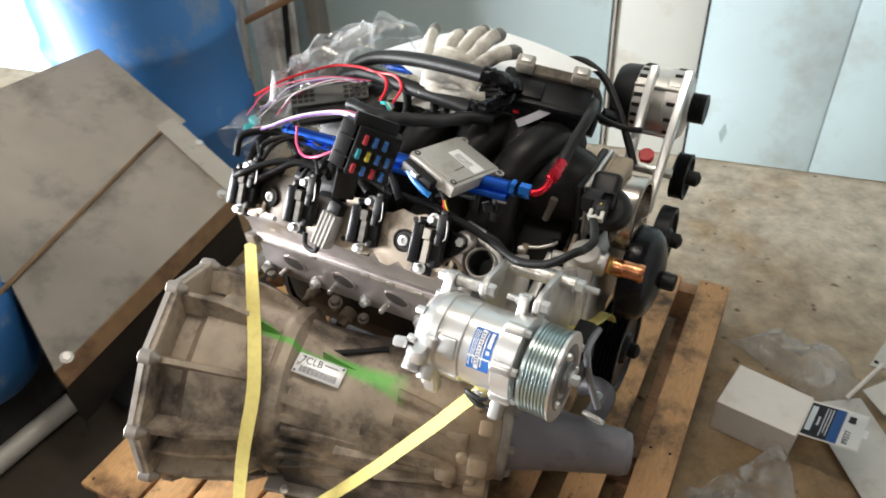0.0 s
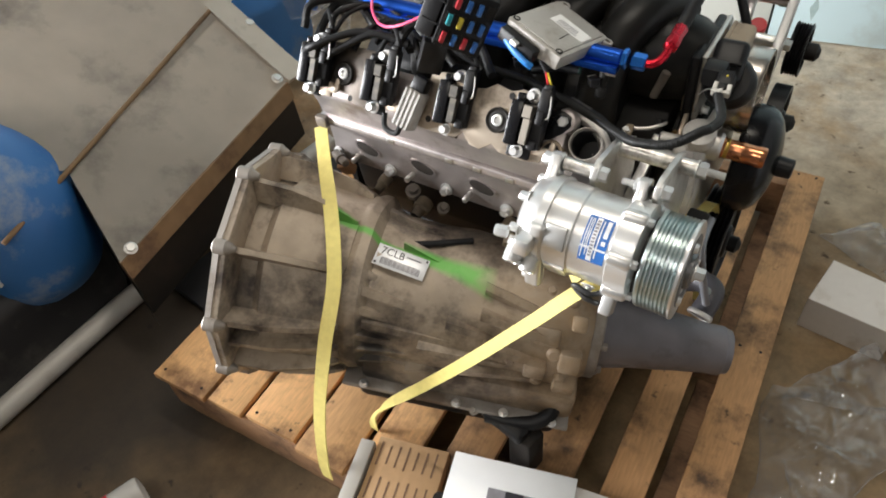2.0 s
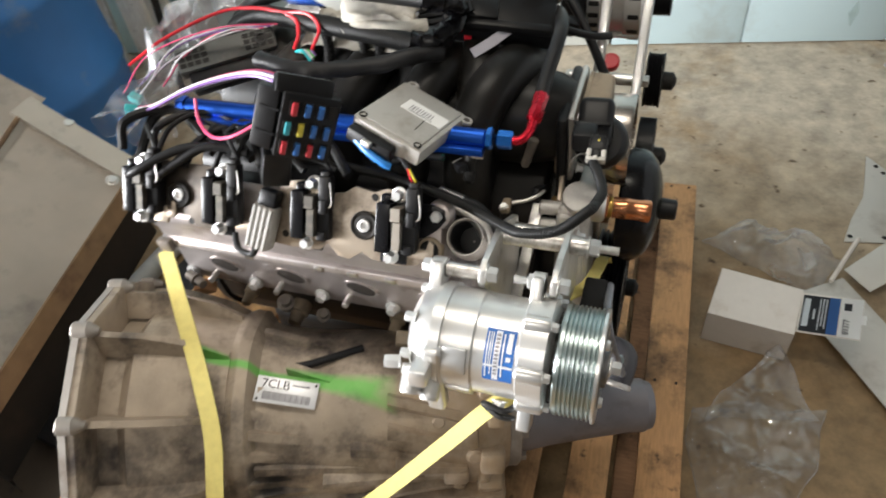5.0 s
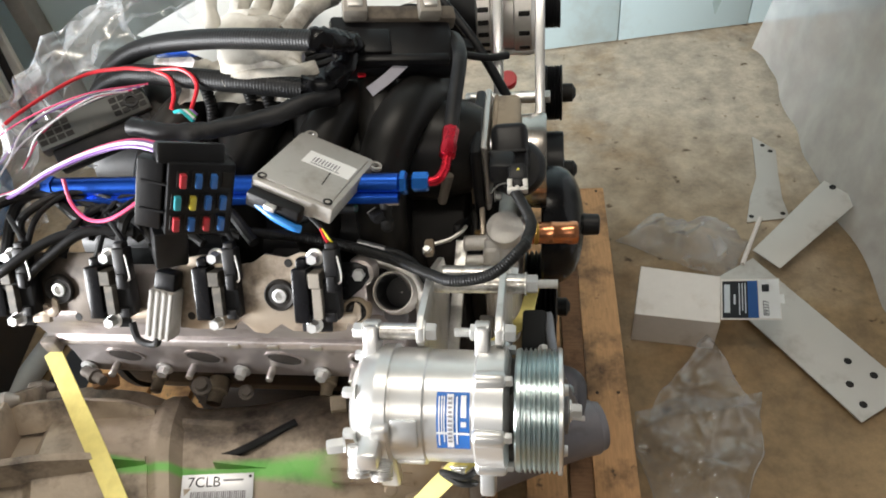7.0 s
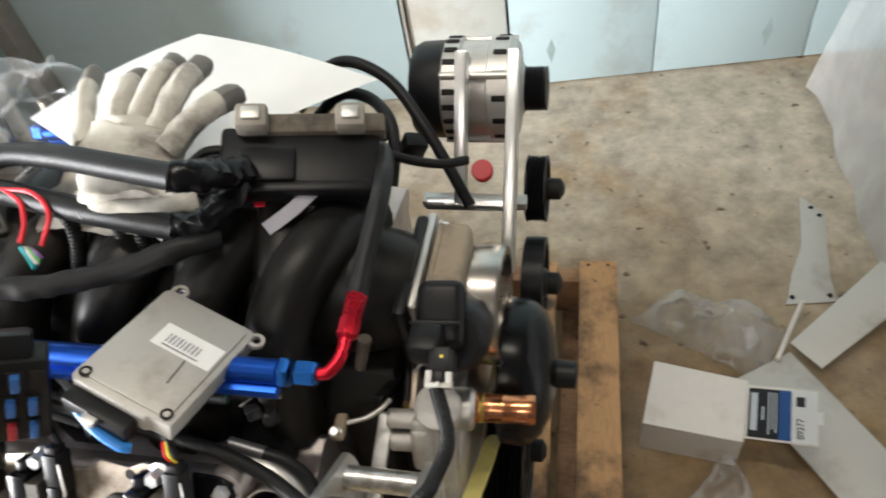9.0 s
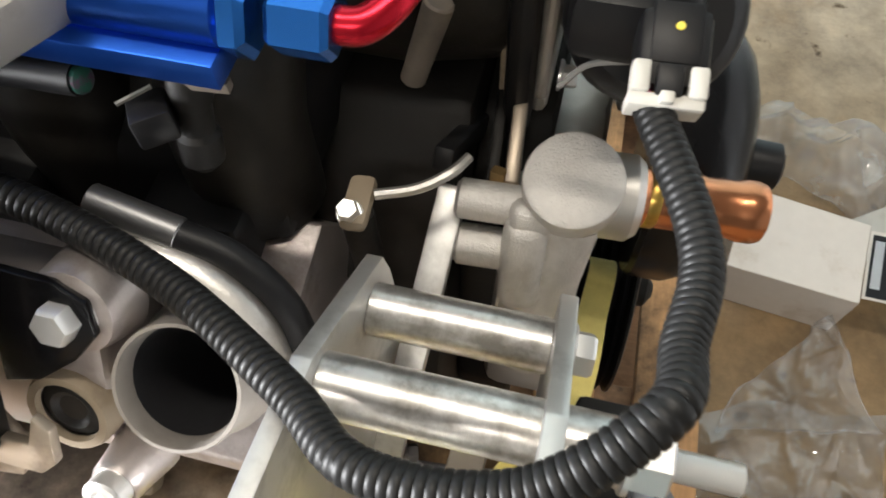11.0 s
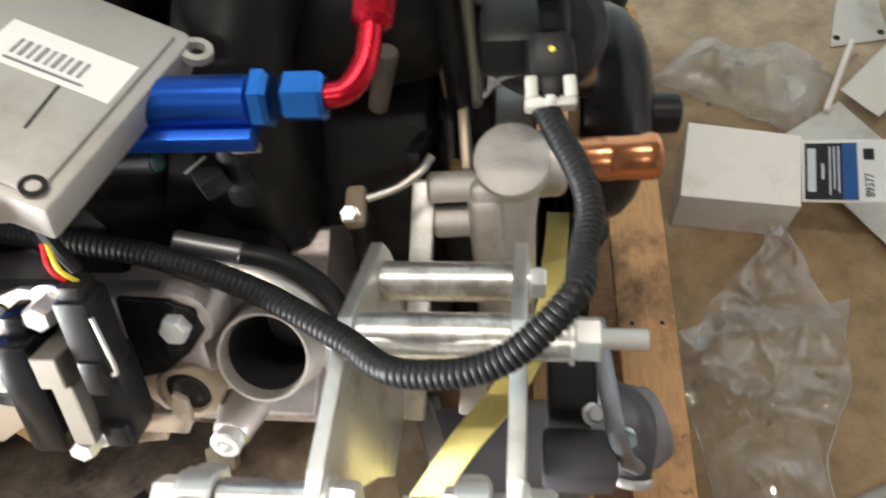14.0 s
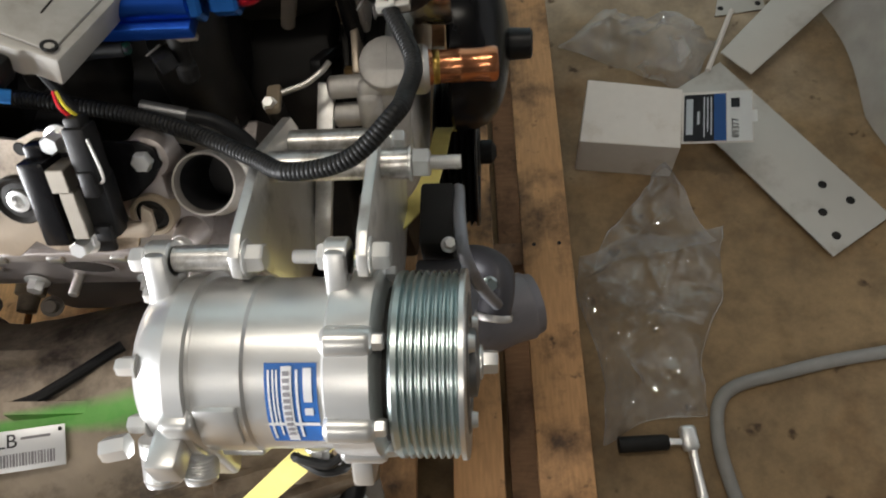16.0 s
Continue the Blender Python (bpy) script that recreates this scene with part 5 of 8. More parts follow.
ob = thing("water_pump_pulley", (0.503, 0.244, 0.581), "large smooth black domed water pump pulley with a hub nut", "pulley", "front drive pulleys")
part("dome", lathe(B(), (0.503, 0.244, 0.581), (1, 0, 0), [(0, 0.05), (0, 0.082), (0.003, 0.085), (0.024, 0.0845), (0.036, 0.079), (0.046, 0.068), (0.053, 0.052), (0.057, 0.034), (0.059, 0.02), (0.059, 0.001)], 56), BLACK_GLOSS, ob)
part("nut", lathe(B(), (0.559, 0.244, 0.581), (1, 0, 0), [(0, 0.016), (0.003, 0.0165), (0.024, 0.0155), (0.026, 0.012), (0.026, 0.001)], 12), BLACK, ob)
pulley("tensioner_pulley", (0.508, 0.405, 0.545), 0.062, 0.028, "flat black tensioner pulley on the engine front", 0)
pulley("idler_pulley", (0.506, 0.50, 0.628), 0.045, 0.028, "black idler pulley below the alternator", 5)
pulley("crank_pulley", (0.475, 0.235, 0.40), 0.092, 0.05, "black crankshaft pulley low on the engine front", 6)


# ---- alternator ----
def alternator():
    c = Vector((0.40, 0.575, 0.735))
    ob = thing("alternator", (0.45, 0.575, 0.60), "silver alternator with a black rear cover on two aluminium arms", "alternator")
    R = 0.067
    part("rear_cover", lathe(B(), c + Vector((-0.045, 0, 0)), (1, 0, 0), [(0, 0.045), (0.004, 0.058), (0.014, 0.063), (0.045, 0.064)], 40), BLACK, ob, "black plastic rear cover")
    body = lathe(B(), c, (1, 0, 0), [(0, R - 0.004), (0.003, R), (0.022, R), (0.024, R - 0.005), (0.058, R - 0.005), (0.060, R), (0.086, R), (0.094, R - 0.008), (0.098, 0.035), (0.102, 0.03)], 44)
    bd = part("housing", body, ALU_CAST, ob, "cast silver housing")
    for side_x in (0.012, 0.075):
        for k in range(22 if side_x < 0.05 else 14):
            a = 2 * math.pi * k / (22 if side_x < 0.05 else 14)
            d = Vector((0, math.cos(a), math.sin(a)))
            part("cooling_slot", box(B(), c + Vector((side_x, 0, 0)) + d * (R + 0.0004), (0.017, 0.0075, 0.003), frame_of(d, (1, 0, 0)).to_3x3() @ Matrix.Rotation(radians(90), 3, "Z"), 0.001), IRON, bd, "dark cooling slot")
    for k in range(4):
        a = radians(40 + 90 * k)
        d = Vector((0, math.cos(a), math.sin(a)))
        part("through_bolt", rod(B(), c + Vector((0.0, 0, 0)) + d * (R - 0.001), c + Vector((0.09, 0, 0)) + d * (R - 0.001), 0.005, None, 10, 0.001), ALU_CAST, bd)
    part("pulley", lathe(B(), c + Vector((0.10, 0, 0)), (1, 0, 0), [(0, 0.02), (0.001, 0.029)] + [(0.003 + 0.0035 * k / 2, 0.029 - 0.002 * (k % 2)) for k in range(14)] + [(0.030, 0.029), (0.031, 0.024), (0.028, 0.010), (0.028, 0.001)], 32), BLACK, ob, "black ribbed pulley")
    for x, lo, hi in ((0.4385, (0.408, 0.702), (0.506, 0.826)), (0.500, (0.340, 0.655), (0.506, 0.826))):
        a, b = Vector((x, *lo)), Vector((x, *hi))
        d = (b - a).normalized()
        t = plate_at((a + b) / 2, d, (1, 0, 0))
        arm = part("arm", box(B(), (a + b) / 2, ((b - a).length + 0.02, 0.014, 0.022), t.to_3x3(), 0.002), ALU, ob, "flat machined aluminium arm")
        part("bolt", hexbolt(B(), b + t.to_3x3() @ Vector((0, 0.0, 0.011)), t.to_3x3() @ Vector((0, 0, 1)), 0.007, 0.006), STEEL, arm)
    part("cross_tube", rod(B(), (0.395, 0.405, 0.690), (0.505, 0.405, 0.690), 0.008, None, 16, 0.001), ALU, ob, "aluminium cross tube")
    part("cross_bar", box(B(), (0.45, 0.425, 0.675), (0.13, 0.018, 0.012), None, 0.002), ALU_CAST, ob)
    rc = lathe(B(), (0.446, 0.512, 0.644), (0, -0.5, 0.85), [(0, 0.014), (0.012, 0.015), (0.014, 0.013), (0.014, 0.001)], 24)
    part("cap", rc, WIRES["red"], ob, "round red plastic cap")
    return ob


alternator()


# ---- compressor and its bracket ----
CY, CZ = -0.124, 0.699


def compressor():
    ob = thing("ac_compressor", (0.42, CY, CZ - 0.06), "new silver compressor with a ribbed zinc pulley and blue label", "compressor")
    o = Vector((0.322, CY, CZ))
    R = 0.0575
    prof = [(0, 0.030), (0.001, 0.040), (0.005, 0.047), (0.012, 0.0525), (0.022, R - 0.001), (0.028, R), (0.0285, R + 0.0025), (0.040, R + 0.0025), (0.0405, R - 0.0015), (0.043, R - 0.0015), (0.0435, R - 0.001), (0.074, R - 0.001), (0.076, R - 0.0025), (0.122, R - 0.0025), (0.124, R + 0.001), (0.138, R + 0.002), (0.150, R + 0.002), (0.153, R - 0.004), (0.156, 0.045), (0.158, 0.03)]
    body = part("body", lathe(B(), o, (1, 0, 0), prof, 64), ALU_SILVER, ob)
    # raised pads
    for a, x, w, ln in ((150, 0.058, 0.030, 0.026), (205, 0.060, 0.026, 0.028)):
        d = Vector((0, math.cos(radians(a)), math.sin(radians(a))))
        part("pad", box(B(), o + Vector((x, 0, 0)) + d * (R - 0.003), (ln, w, 0.008), plate_at((0, 0, 0), (1, 0, 0), Vector((1, 0, 0)).cross(d) * -1).to_3x3(), 0.002), ALU_SILVER, body)
    # flange lobes and bolts at the pulley end
    for a in (96, 150, 204, 258, 312, 24):
        d = Vector((0, math.cos(radians(a)), math.sin(radians(a))))
        p = o + d * (R - 0.001)
        lb = part("flange_lobe", lathe(B(), p + Vector((0.122, 0, 0)), (1, 0, 0), [(0, 0.007), (0.003, 0.0095), (0.026, 0.0095), (0.029, 0.008)], 16), ALU_SILVER, body)
        part("bolt", hexbolt(B(), p + Vector((0.150, 0, 0)), (1, 0, 0), 0.0055, 0.007, 1.3), STEEL, lb)
    # ears: two up at the bracket, two at the front below
    for x, w in ((0.338, 0.015), (0.449, 0.014)):
        e = B()
        c = Vector((x, CY, CZ))
        bolt = Vector((x, -0.074, 0.753))
        d = (bolt - c).normalized()
        s = Vector((1, 0, 0)).cross(d)
        box(e, c.lerp(bolt, 0.78), (w, 0.030, 0.048), plate_at((0, 0, 0), (1, 0, 0), s).to_3x3() @ Matrix.Rotation(0, 3, "X"), 0.004)
        lathe(e, bolt - Vector((w / 2, 0, 0)), (1, 0, 0), [(0, 0.011), (0.001, 0.012), (w - 0.001, 0.012), (w, 0.011)], 24)
        part("upper_ear", e, ALU_SILVER, body)
    for x, w in ((0.347, 0.020),):
        c = Vector((x, CY, CZ))
        for a, ln in ((166, 0.034), (232, 0.034)):
            d = Vector((0, math.cos(radians(a)), math.sin(radians(a))))
            s = Vector((1, 0, 0)).cross(d)
            e = box(B(), c + d * (R + 0.004), (w, 0.022, ln), plate_at((0, 0, 0), (1, 0, 0), s).to_3x3(), 0.004)
            part("lower_ear", e, ALU_SILVER, body)
    part("lower_ear", box(B(), (0.455, CY - 0.050, CZ - 0.040), (0.015, 0.024, 0.042), pose(0, 0, 0, -40, 0, 0).to_3x3(), 0.003), ALU_SILVER, body)
    # rear bolts and the two hose fittings
    for a in (110, 160, 205, 250, 300, 40):
        d = Vector((0, math.cos(radians(a)), math.sin(radians(a))))
        part("bolt", hexbolt(B(), o + Vector((0.010, 0, 0)) + d * 0.047, (-1, 0, 0), 0.0062, 0.012, 1.3), STEEL, body, "bright rear bolt")
    part("long_lug", box(B(), (0.356, CY - 0.050, CZ - 0.010), (0.021, 0.018, 0.098), pose(0, 0, 0, -6, 0, 0).to_3x3(), 0.005, 3), ALU_SILVER, body)
    for x, y, z, r in ((0.334, -0.050, 0.006, 0.0128), (0.353, -0.047, -0.006, 0.0118)):
        prof = [(0, r), (0.010, r), (0.011, r * 0.86)]
        for k in range(7):
            prof += [(0.012 + 0.0022 * k, r * 0.86), (0.0131 + 0.0022 * k, r * 0.97)]
        prof += [(0.028, r * 0.88), (0.030, r * 0.88), (0.031, r * 0.62), (0.026, r * 0.55), (0.026, 0.001)]
        part("hose_fitting", lathe(B(), (x, CY + y, CZ + z), (0.02, -0.80, -0.55), prof, 26), STEEL, ob, "threaded steel hose fitting")
    part("service_valve", hexbolt(B(), (0.324, CY - 0.058, CZ + 0.020), (-1, -0.2, 0.0), 0.008, 0.016, 0), STEEL, ob, "hexagon service port")
    # label wrapped on the drum
    def arc_sheet(x0, x1, a0, a1, lift, n=12):
        return sheet(B(), lambda u, v: Vector((x0 + (x1 - x0) * u, CY + (R - 0.0025 + lift) * math.cos(radians(a0 + (a1 - a0) * v)), CZ + (R - 0.0025 + lift) * math.sin(radians(a0 + (a1 - a0) * v)))), 2, n)

    lab = part("label", arc_sheet(0.4105, 0.4415, 108, 166, 0.0005), PRINT_BLUE, ob, "blue and silver printed label")
    part("label_strip", arc_sheet(0.4205, 0.4268, 110, 164, 0.0009), SILVER_LABEL, lab, "silver printed strip")
    for k, (x0, x1, a0, a1) in enumerate(((0.4335, 0.4385, 111, 132), (0.4335, 0.4385, 136, 141), (0.429, 0.4305, 112, 160), (0.4125, 0.4138, 112, 162), (0.4152, 0.4163, 112, 148), (0.4174, 0.4185, 112, 158))):
        part("print_bar", arc_sheet(x0, x1, a0, a1, 0.0009), SILVER_LABEL, lab)
    part("label_strip", arc_sheet(0.4105, 0.4415, 146.5, 149, 0.0010), SILVER_LABEL, lab, "silver printed strip")
    for k in range(11):
        part("print_bar", arc_sheet(0.4215, 0.4255, 113 + 4.2 * k, 115.6 + 4.2 * k, 0.0012, 2), PRINT_GREY, lab)
    # pulley and clutch
    P0 = 0.482
    prof = [(0, 0.045), (0, 0.0585), (0.002, 0.0600), (0.004, 0.0600)]
    for k in range(8):
        x = 0.0042 + 0.0046 * k
        prof += [(x, 0.0600), (x + 0.0012, 0.0601), (x + 0.0026, 0.0570), (x + 0.0032, 0.0570), (x + 0.0045, 0.0600)]
    prof += [(0.041, 0.0600), (0.0418, 0.0600), (0.0425, 0.0590), (0.0425, 0.055), (0.038, 0.054)]
    pul = part("pulley", lathe(B(), (P0, CY, CZ - 0.004), (1, 0, 0), prof, 72), ZINC, ob, "zinc-plated ribbed pulley")
    part("pulley_lip", lathe(B(), (P0 + 0.041, CY, CZ - 0.004), (1, 0, 0), [(0, 0.055), (0, 0.0612), (0.003, 0.0612), (0.004, 0.0600), (0.004, 0.054)], 64), ALU, pul, "pale front lip")
    part("clutch_plate", lathe(B(), (P0 + 0.042, CY, CZ - 0.004), (1, 0, 0), [(0, 0.0455), (0.003, 0.0455), (0.004, 0.044), (0.004, 0.030), (0.001, 0.029), (0.001, 0.023), (0.008, 0.022), (0.010, 0.012), (0.010, 0.001)], 48), CLUTCH, ob, "dull steel clutch plate")
    part("clutch_gap", lathe(B(), (P0 + 0.036, CY, CZ - 0.004), (1, 0, 0), [(0, 0.0545), (0.002, 0.0545), (0.002, 0.020)], 48), IRON, ob, "dark gap round the clutch plate")
    part("clutch_nut", hexbolt(B(), (P0 + 0.052, CY, CZ - 0.004), (1, 0, 0), 0.008, 0.010, 1.4), STEEL, ob)
    for a in (90, 210, 330):
        d = Vector((0, math.cos(radians(a)), math.sin(radians(a))))
        part("clutch_rivet", lathe(B(), Vector((P0 + 0.046, CY, CZ - 0.004)) + d * 0.038, (1, 0, 0), [(0, 0.006), (0.004, 0.005)], 14), STEEL, ob)
    part("coil_gap", lathe(B(), (0.476, CY, CZ - 0.004), (1, 0, 0), [(0, 0.050), (0.007, 0.050)], 32), IRON, ob, "dark clutch coil")
    part("coil_wire", tube(B(), [(0.447, CY - 0.046, CZ - 0.036), (0.434, CY - 0.060, CZ - 0.034), (0.414, CY - 0.057, CZ - 0.032), (0.410, CY - 0.055, CZ - 0.038), (0.428, CY - 0.064, CZ - 0.040), (0.442, CY - 0.060, CZ - 0.046), (0.436, CY - 0.056, CZ - 0.052), (0.420, CY - 0.05, CZ - 0.05)], 0.0032, 8), WIRES["black"], ob, "black coil lead")
    part("ground_bolt", hexbolt(B(), (0.425, CY - 0.048, CZ - 0.035), (0, -0.8, -0.5), 0.007, 0.008), STEEL, ob)
    return ob


compressor()


def comp_bracket():
    ob = thing("compressor_bracket", (0.43, 0.0, 0.62), "machined aluminium plate-and-spacer bracket carrying the compressor", "bracket")
    yz = [(0.070, 0.690), (0.066, 0.708), (0.058, 0.714), (0.006, 0.752), (-0.064, 0.767), (-0.080, 0.765), (-0.088, 0.753), (-0.083, 0.740), (-0.066, 0.716), (-0.050, 0.66), (-0.042, 0.612), (0.0, 0.60), (0.04, 0.60), (0.062, 0.62), (0.072, 0.65)]
    for x in (0.384, 0.462):
        part("side_plate", slab_x(B(), yz, x, x + 0.007, 0.0008), SCUFFED, ob, "flat machined plate")
    part("spacer", rod(B(), (0.391, 0.047, 0.699), (0.462, 0.047, 0.699), 0.0108, None, 28, 0.0005), SPACER, ob, "turned spacer tube")
    part("spacer", rod(B(), (0.391, 0.004, 0.735), (0.488, 0.004, 0.735), 0.0108, None, 28, 0.0005), SPACER, ob, "turned spacer tube")
    w = Vector((0.488, 0.004, 0.735))
    part("washer", lathe(B(), w, (1, 0, 0), [(0, 0.0125), (0.002, 0.0125)], 24), STEEL, ob)
    part("nut", lathe(B(), w + Vector((0.002, 0, 0)), (1, 0, 0), [(0, 0.009), (0.001, 0.0105), (0.011, 0.0105), (0.012, 0.009)], 6), STEEL, ob)

    def thread(x0, x1, y, z, r):
        prof = []
        n = int(abs(x1 - x0) / 0.0009)
        for k in range(n):
            prof += [(0.0009 * k, r), (0.0009 * k + 0.00045, r * 0.86)]
        return lathe(B(), (x0, y, z), (1 if x1 > x0 else -1, 0, 0), prof, 14)

    part("stud", thread(0.500, 0.524, 0.004, 0.735, 0.0052), STEEL, ob, "threaded stud")
    y, z = -0.074, 0.753
    part("spacer", rod(B(), (0.346, y, z), (0.384, y, z), 0.0085, None, 24, 0.0005), SPACER, ob)
    part("bolt", hexbolt(B(), (0.391, y, z), (1, 0, 0), 0.0095, 0.011, 1.25), STEEL, ob, "bright zinc bolt")
    part("bolt", hexbolt(B(), (0.330, y, z), (-1, 0, 0), 0.0085, 0.010, 1.25), STEEL, ob, "bright zinc bolt")
    part("stud", thread(0.446, 0.420, y, z, 0.0048), STEEL, ob, "threaded stud")
    part("nut", lathe(B(), (0.437, y, z), (1, 0, 0), [(0, 0.008), (0.001, 0.0092), (0.009, 0.0092), (0.010, 0.008)], 6), STEEL, ob)
    part("bolt", hexbolt(B(), (0.469, y, z), (1, 0, 0), 0.0095, 0.011, 1.25), STEEL, ob, "bright zinc bolt")
    part("bolt", hexbolt(B(), (0.469, 0.047, 0.699), (1, 0, 0), 0.009, 0.008, 1.25), STEEL, ob)
    # lower block, its tensioner arm and black strut
    part("black_strut", box(B(), (0.496, 0.028, 0.584), (0.029, 0.060, 0.076), None, 0.004), MATTE, ob, "black rubber-faced strut")
    part("strut_foot", box(B(), (0.500, -0.026, 0.596), (0.044, 0.032, 0.030), pose(0, 0, 0, -10, 0, 0).to_3x3(), 0.004), ELBOW, ob, "grey cast foot")
    part("steel_arm", tube(B(), [(0.513, 0.060, 0.606), (0.5145, 0.035, 0.618), (0.5165, 0.008, 0.627), (0.520, -0.014, 0.624), (0.530, -0.022, 0.585), (0.545, -0.016, 0.522)], 0.0055, 12), ELBOW_PLATE, ob, "blue-grey steel arm")
    part("arm_bolt", hexbolt(B(), (0.507, -0.004, 0.624), (0.2, -0.2, 1), 0.005, 0.006), STEEL, ob)
    return ob


comp_bracket()


# ---- straps ----
def strap(label, pts, across, w=0.026):
    return single("tie_down_strap", ribbon(B(), pts, across, w, 0.0022, 10), WEB, label, "strap", "tie-down straps", smooth=True)


strap("yellow tie-down strap pulled from the cylinder head over the bell housing", [(-0.120, -0.022, 0.622), (-0.064, -0.088, 0.602), (-0.014, -0.142, 0.600), (0.030, -0.196, 0.582), (0.060, -0.248, 0.540), (0.066, -0.304, 0.463), (0.060, -0.354, 0.335), (0.053, -0.380, 0.205), (0.052, -0.385, 0.146)],
      [(1, 0.15, 0.1), (0.97, 0.25, 0.1), (0.95, 0.3, 0.05), (0.93, 0.37, 0), (0.9, 0.42, 0), (0.95, 0.3, 0), (1, 0.1, 0), (1, 0.05, 0), (1, 0, 0)], 0.0225)
strap("yellow tie-down strap slung under the compressor to the pallet", [(0.47, -0.12, 0.632), (0.428, -0.166, 0.658), (0.36, -0.195, 0.575), (0.28, -0.228, 0.475), (0.20, -0.252, 0.376), (0.125, -0.266, 0.282), (0.098, -0.270, 0.235), (0.082, -0.272, 0.19), (0.072, -0.266, 0.149)],
      [(-0.51, 0.27, 0.34)] * 4 + [(-0.56, 0.22, 0.20), (-0.55, 0.35, -0.45), (-0.50, 0.42, -0.90), (-0.9, 0.2, -0.3), (-1, 0.05, 0)], 0.0185)
strap("yellow tie-down strap passing behind the drive pulleys and under the bracket", [(0.494, 0.30, 0.148), (0.494, 0.26, 0.36), (0.493, 0.19, 0.515), (0.488, 0.130, 0.552), (0.481, 0.066, 0.590), (0.458, 0.010, 0.625), (0.432, -0.026, 0.632), (0.405, -0.055, 0.594), (0.37, -0.085, 0.55)],
      [(1, 0, 0), (1, 0, 0), (1, 0, 0), (1, 0, 0), (0.95, -0.3, 0.05), (0.85, -0.5, 0.1), (0.75, -0.62, 0.1), (0.75, -0.62, 0.1), (0.75, -0.62, 0.1)], 0.018)


# ---- gearbox tag and lead ----
def gearbox_tag():
    at, bl, tr = Vector((0.0715, -0.143, 0.5415)), Vector((0.081, -0.178, 0.5305)), Vector((0.150, -0.126, 0.5215))
    w, h = 0.084, 0.036
    c = (bl + tr) / 2
    t = plate_at(c, tr - at, at - bl) @ Matrix.Translation((0, 0, 0.004))
    ob = thing("type_plate", t, "scuffed silver type plate stuck on the gearbox", "type plate")
    part("plate", box(B(), (0, 0, 0), (w, h, 0.0012), None, 0.0004), SILVER_LABEL, ob, local=True)
    letters = lettering("code", "7CLB", 0.017, t @ Matrix.Translation((-0.016, 0.008, 0.0008)), INK, ob)
    for k in range(26):
        part("bar", box(B(), (-0.030 + 0.0025 * k, -0.008, 0.0009), (0.0012 if k % 3 else 0.0019, 0.011, 0.0004)), PRINT_GREY, ob, local=True)
    part("bar", box(B(), (0.018, 0.010, 0.0009), (0.024, 0.0022, 0.0004)), PRINT_GREY, ob, local=True)
    for x, y in ((0.038, 0.014), (-0.038, -0.014)):
        part("rivet", lathe(B(), (x, y, 0.0005), (0, 0, 1), [(0, 0.002), (0.001, 0.0015)], 8), IRON, ob, local=True)


gearbox_tag()
b = tube(B(), [(0.098, -0.112, 0.522), (0.13, -0.10, 0.526), (0.185, -0.050, 0.512)], 0.0055, 10)
single("sleeved_lead", b, RUBBER, "short black sleeved lead lying on the gearbox", "wire")
single("ochre_plug", box(B(), (-0.092, -0.012, 0.535), (0.022, 0.018, 0.030), pose(0, 0, 0, 25, -20, 10).to_3x3(), 0.003), OLIVE, "rusty ochre plug below the cylinder head", "plug")
for p, q, r in (((-0.118, -0.006, 0.552), (-0.080, -0.024, 0.556), 0.008), ((0.045, -0.010, 0.520), (0.056, -0.020, 0.552), 0.010), ((0.098, -0.004, 0.500), (0.112, -0.016, 0.530), 0.008)):
    ob = thing("pipe_stub", p, "dusty pipe stub in the shade below the head", "pipe", "stubs below the head")
    part("stub", rod(B(), p, q, r, r * 0.85, 14, 0.001), DUSTY_IRON, ob)
    part("collar", lathe(B(), Vector(p).lerp(Vector(q), 0.45), Vector(q) - Vector(p), [(0, r), (0.001, r * 1.3), (0.006, r * 1.3), (0.007, r)], 14), DUSTY_IRON, ob)
single("tan_plug", box(B(), (0.235, -0.018, 0.505), (0.022, 0.02, 0.026), pose(0, 0, 0, 20, 10, 15).to_3x3(), 0.003), TAN, "small dusty tan plug under the cylinder head", "plug")


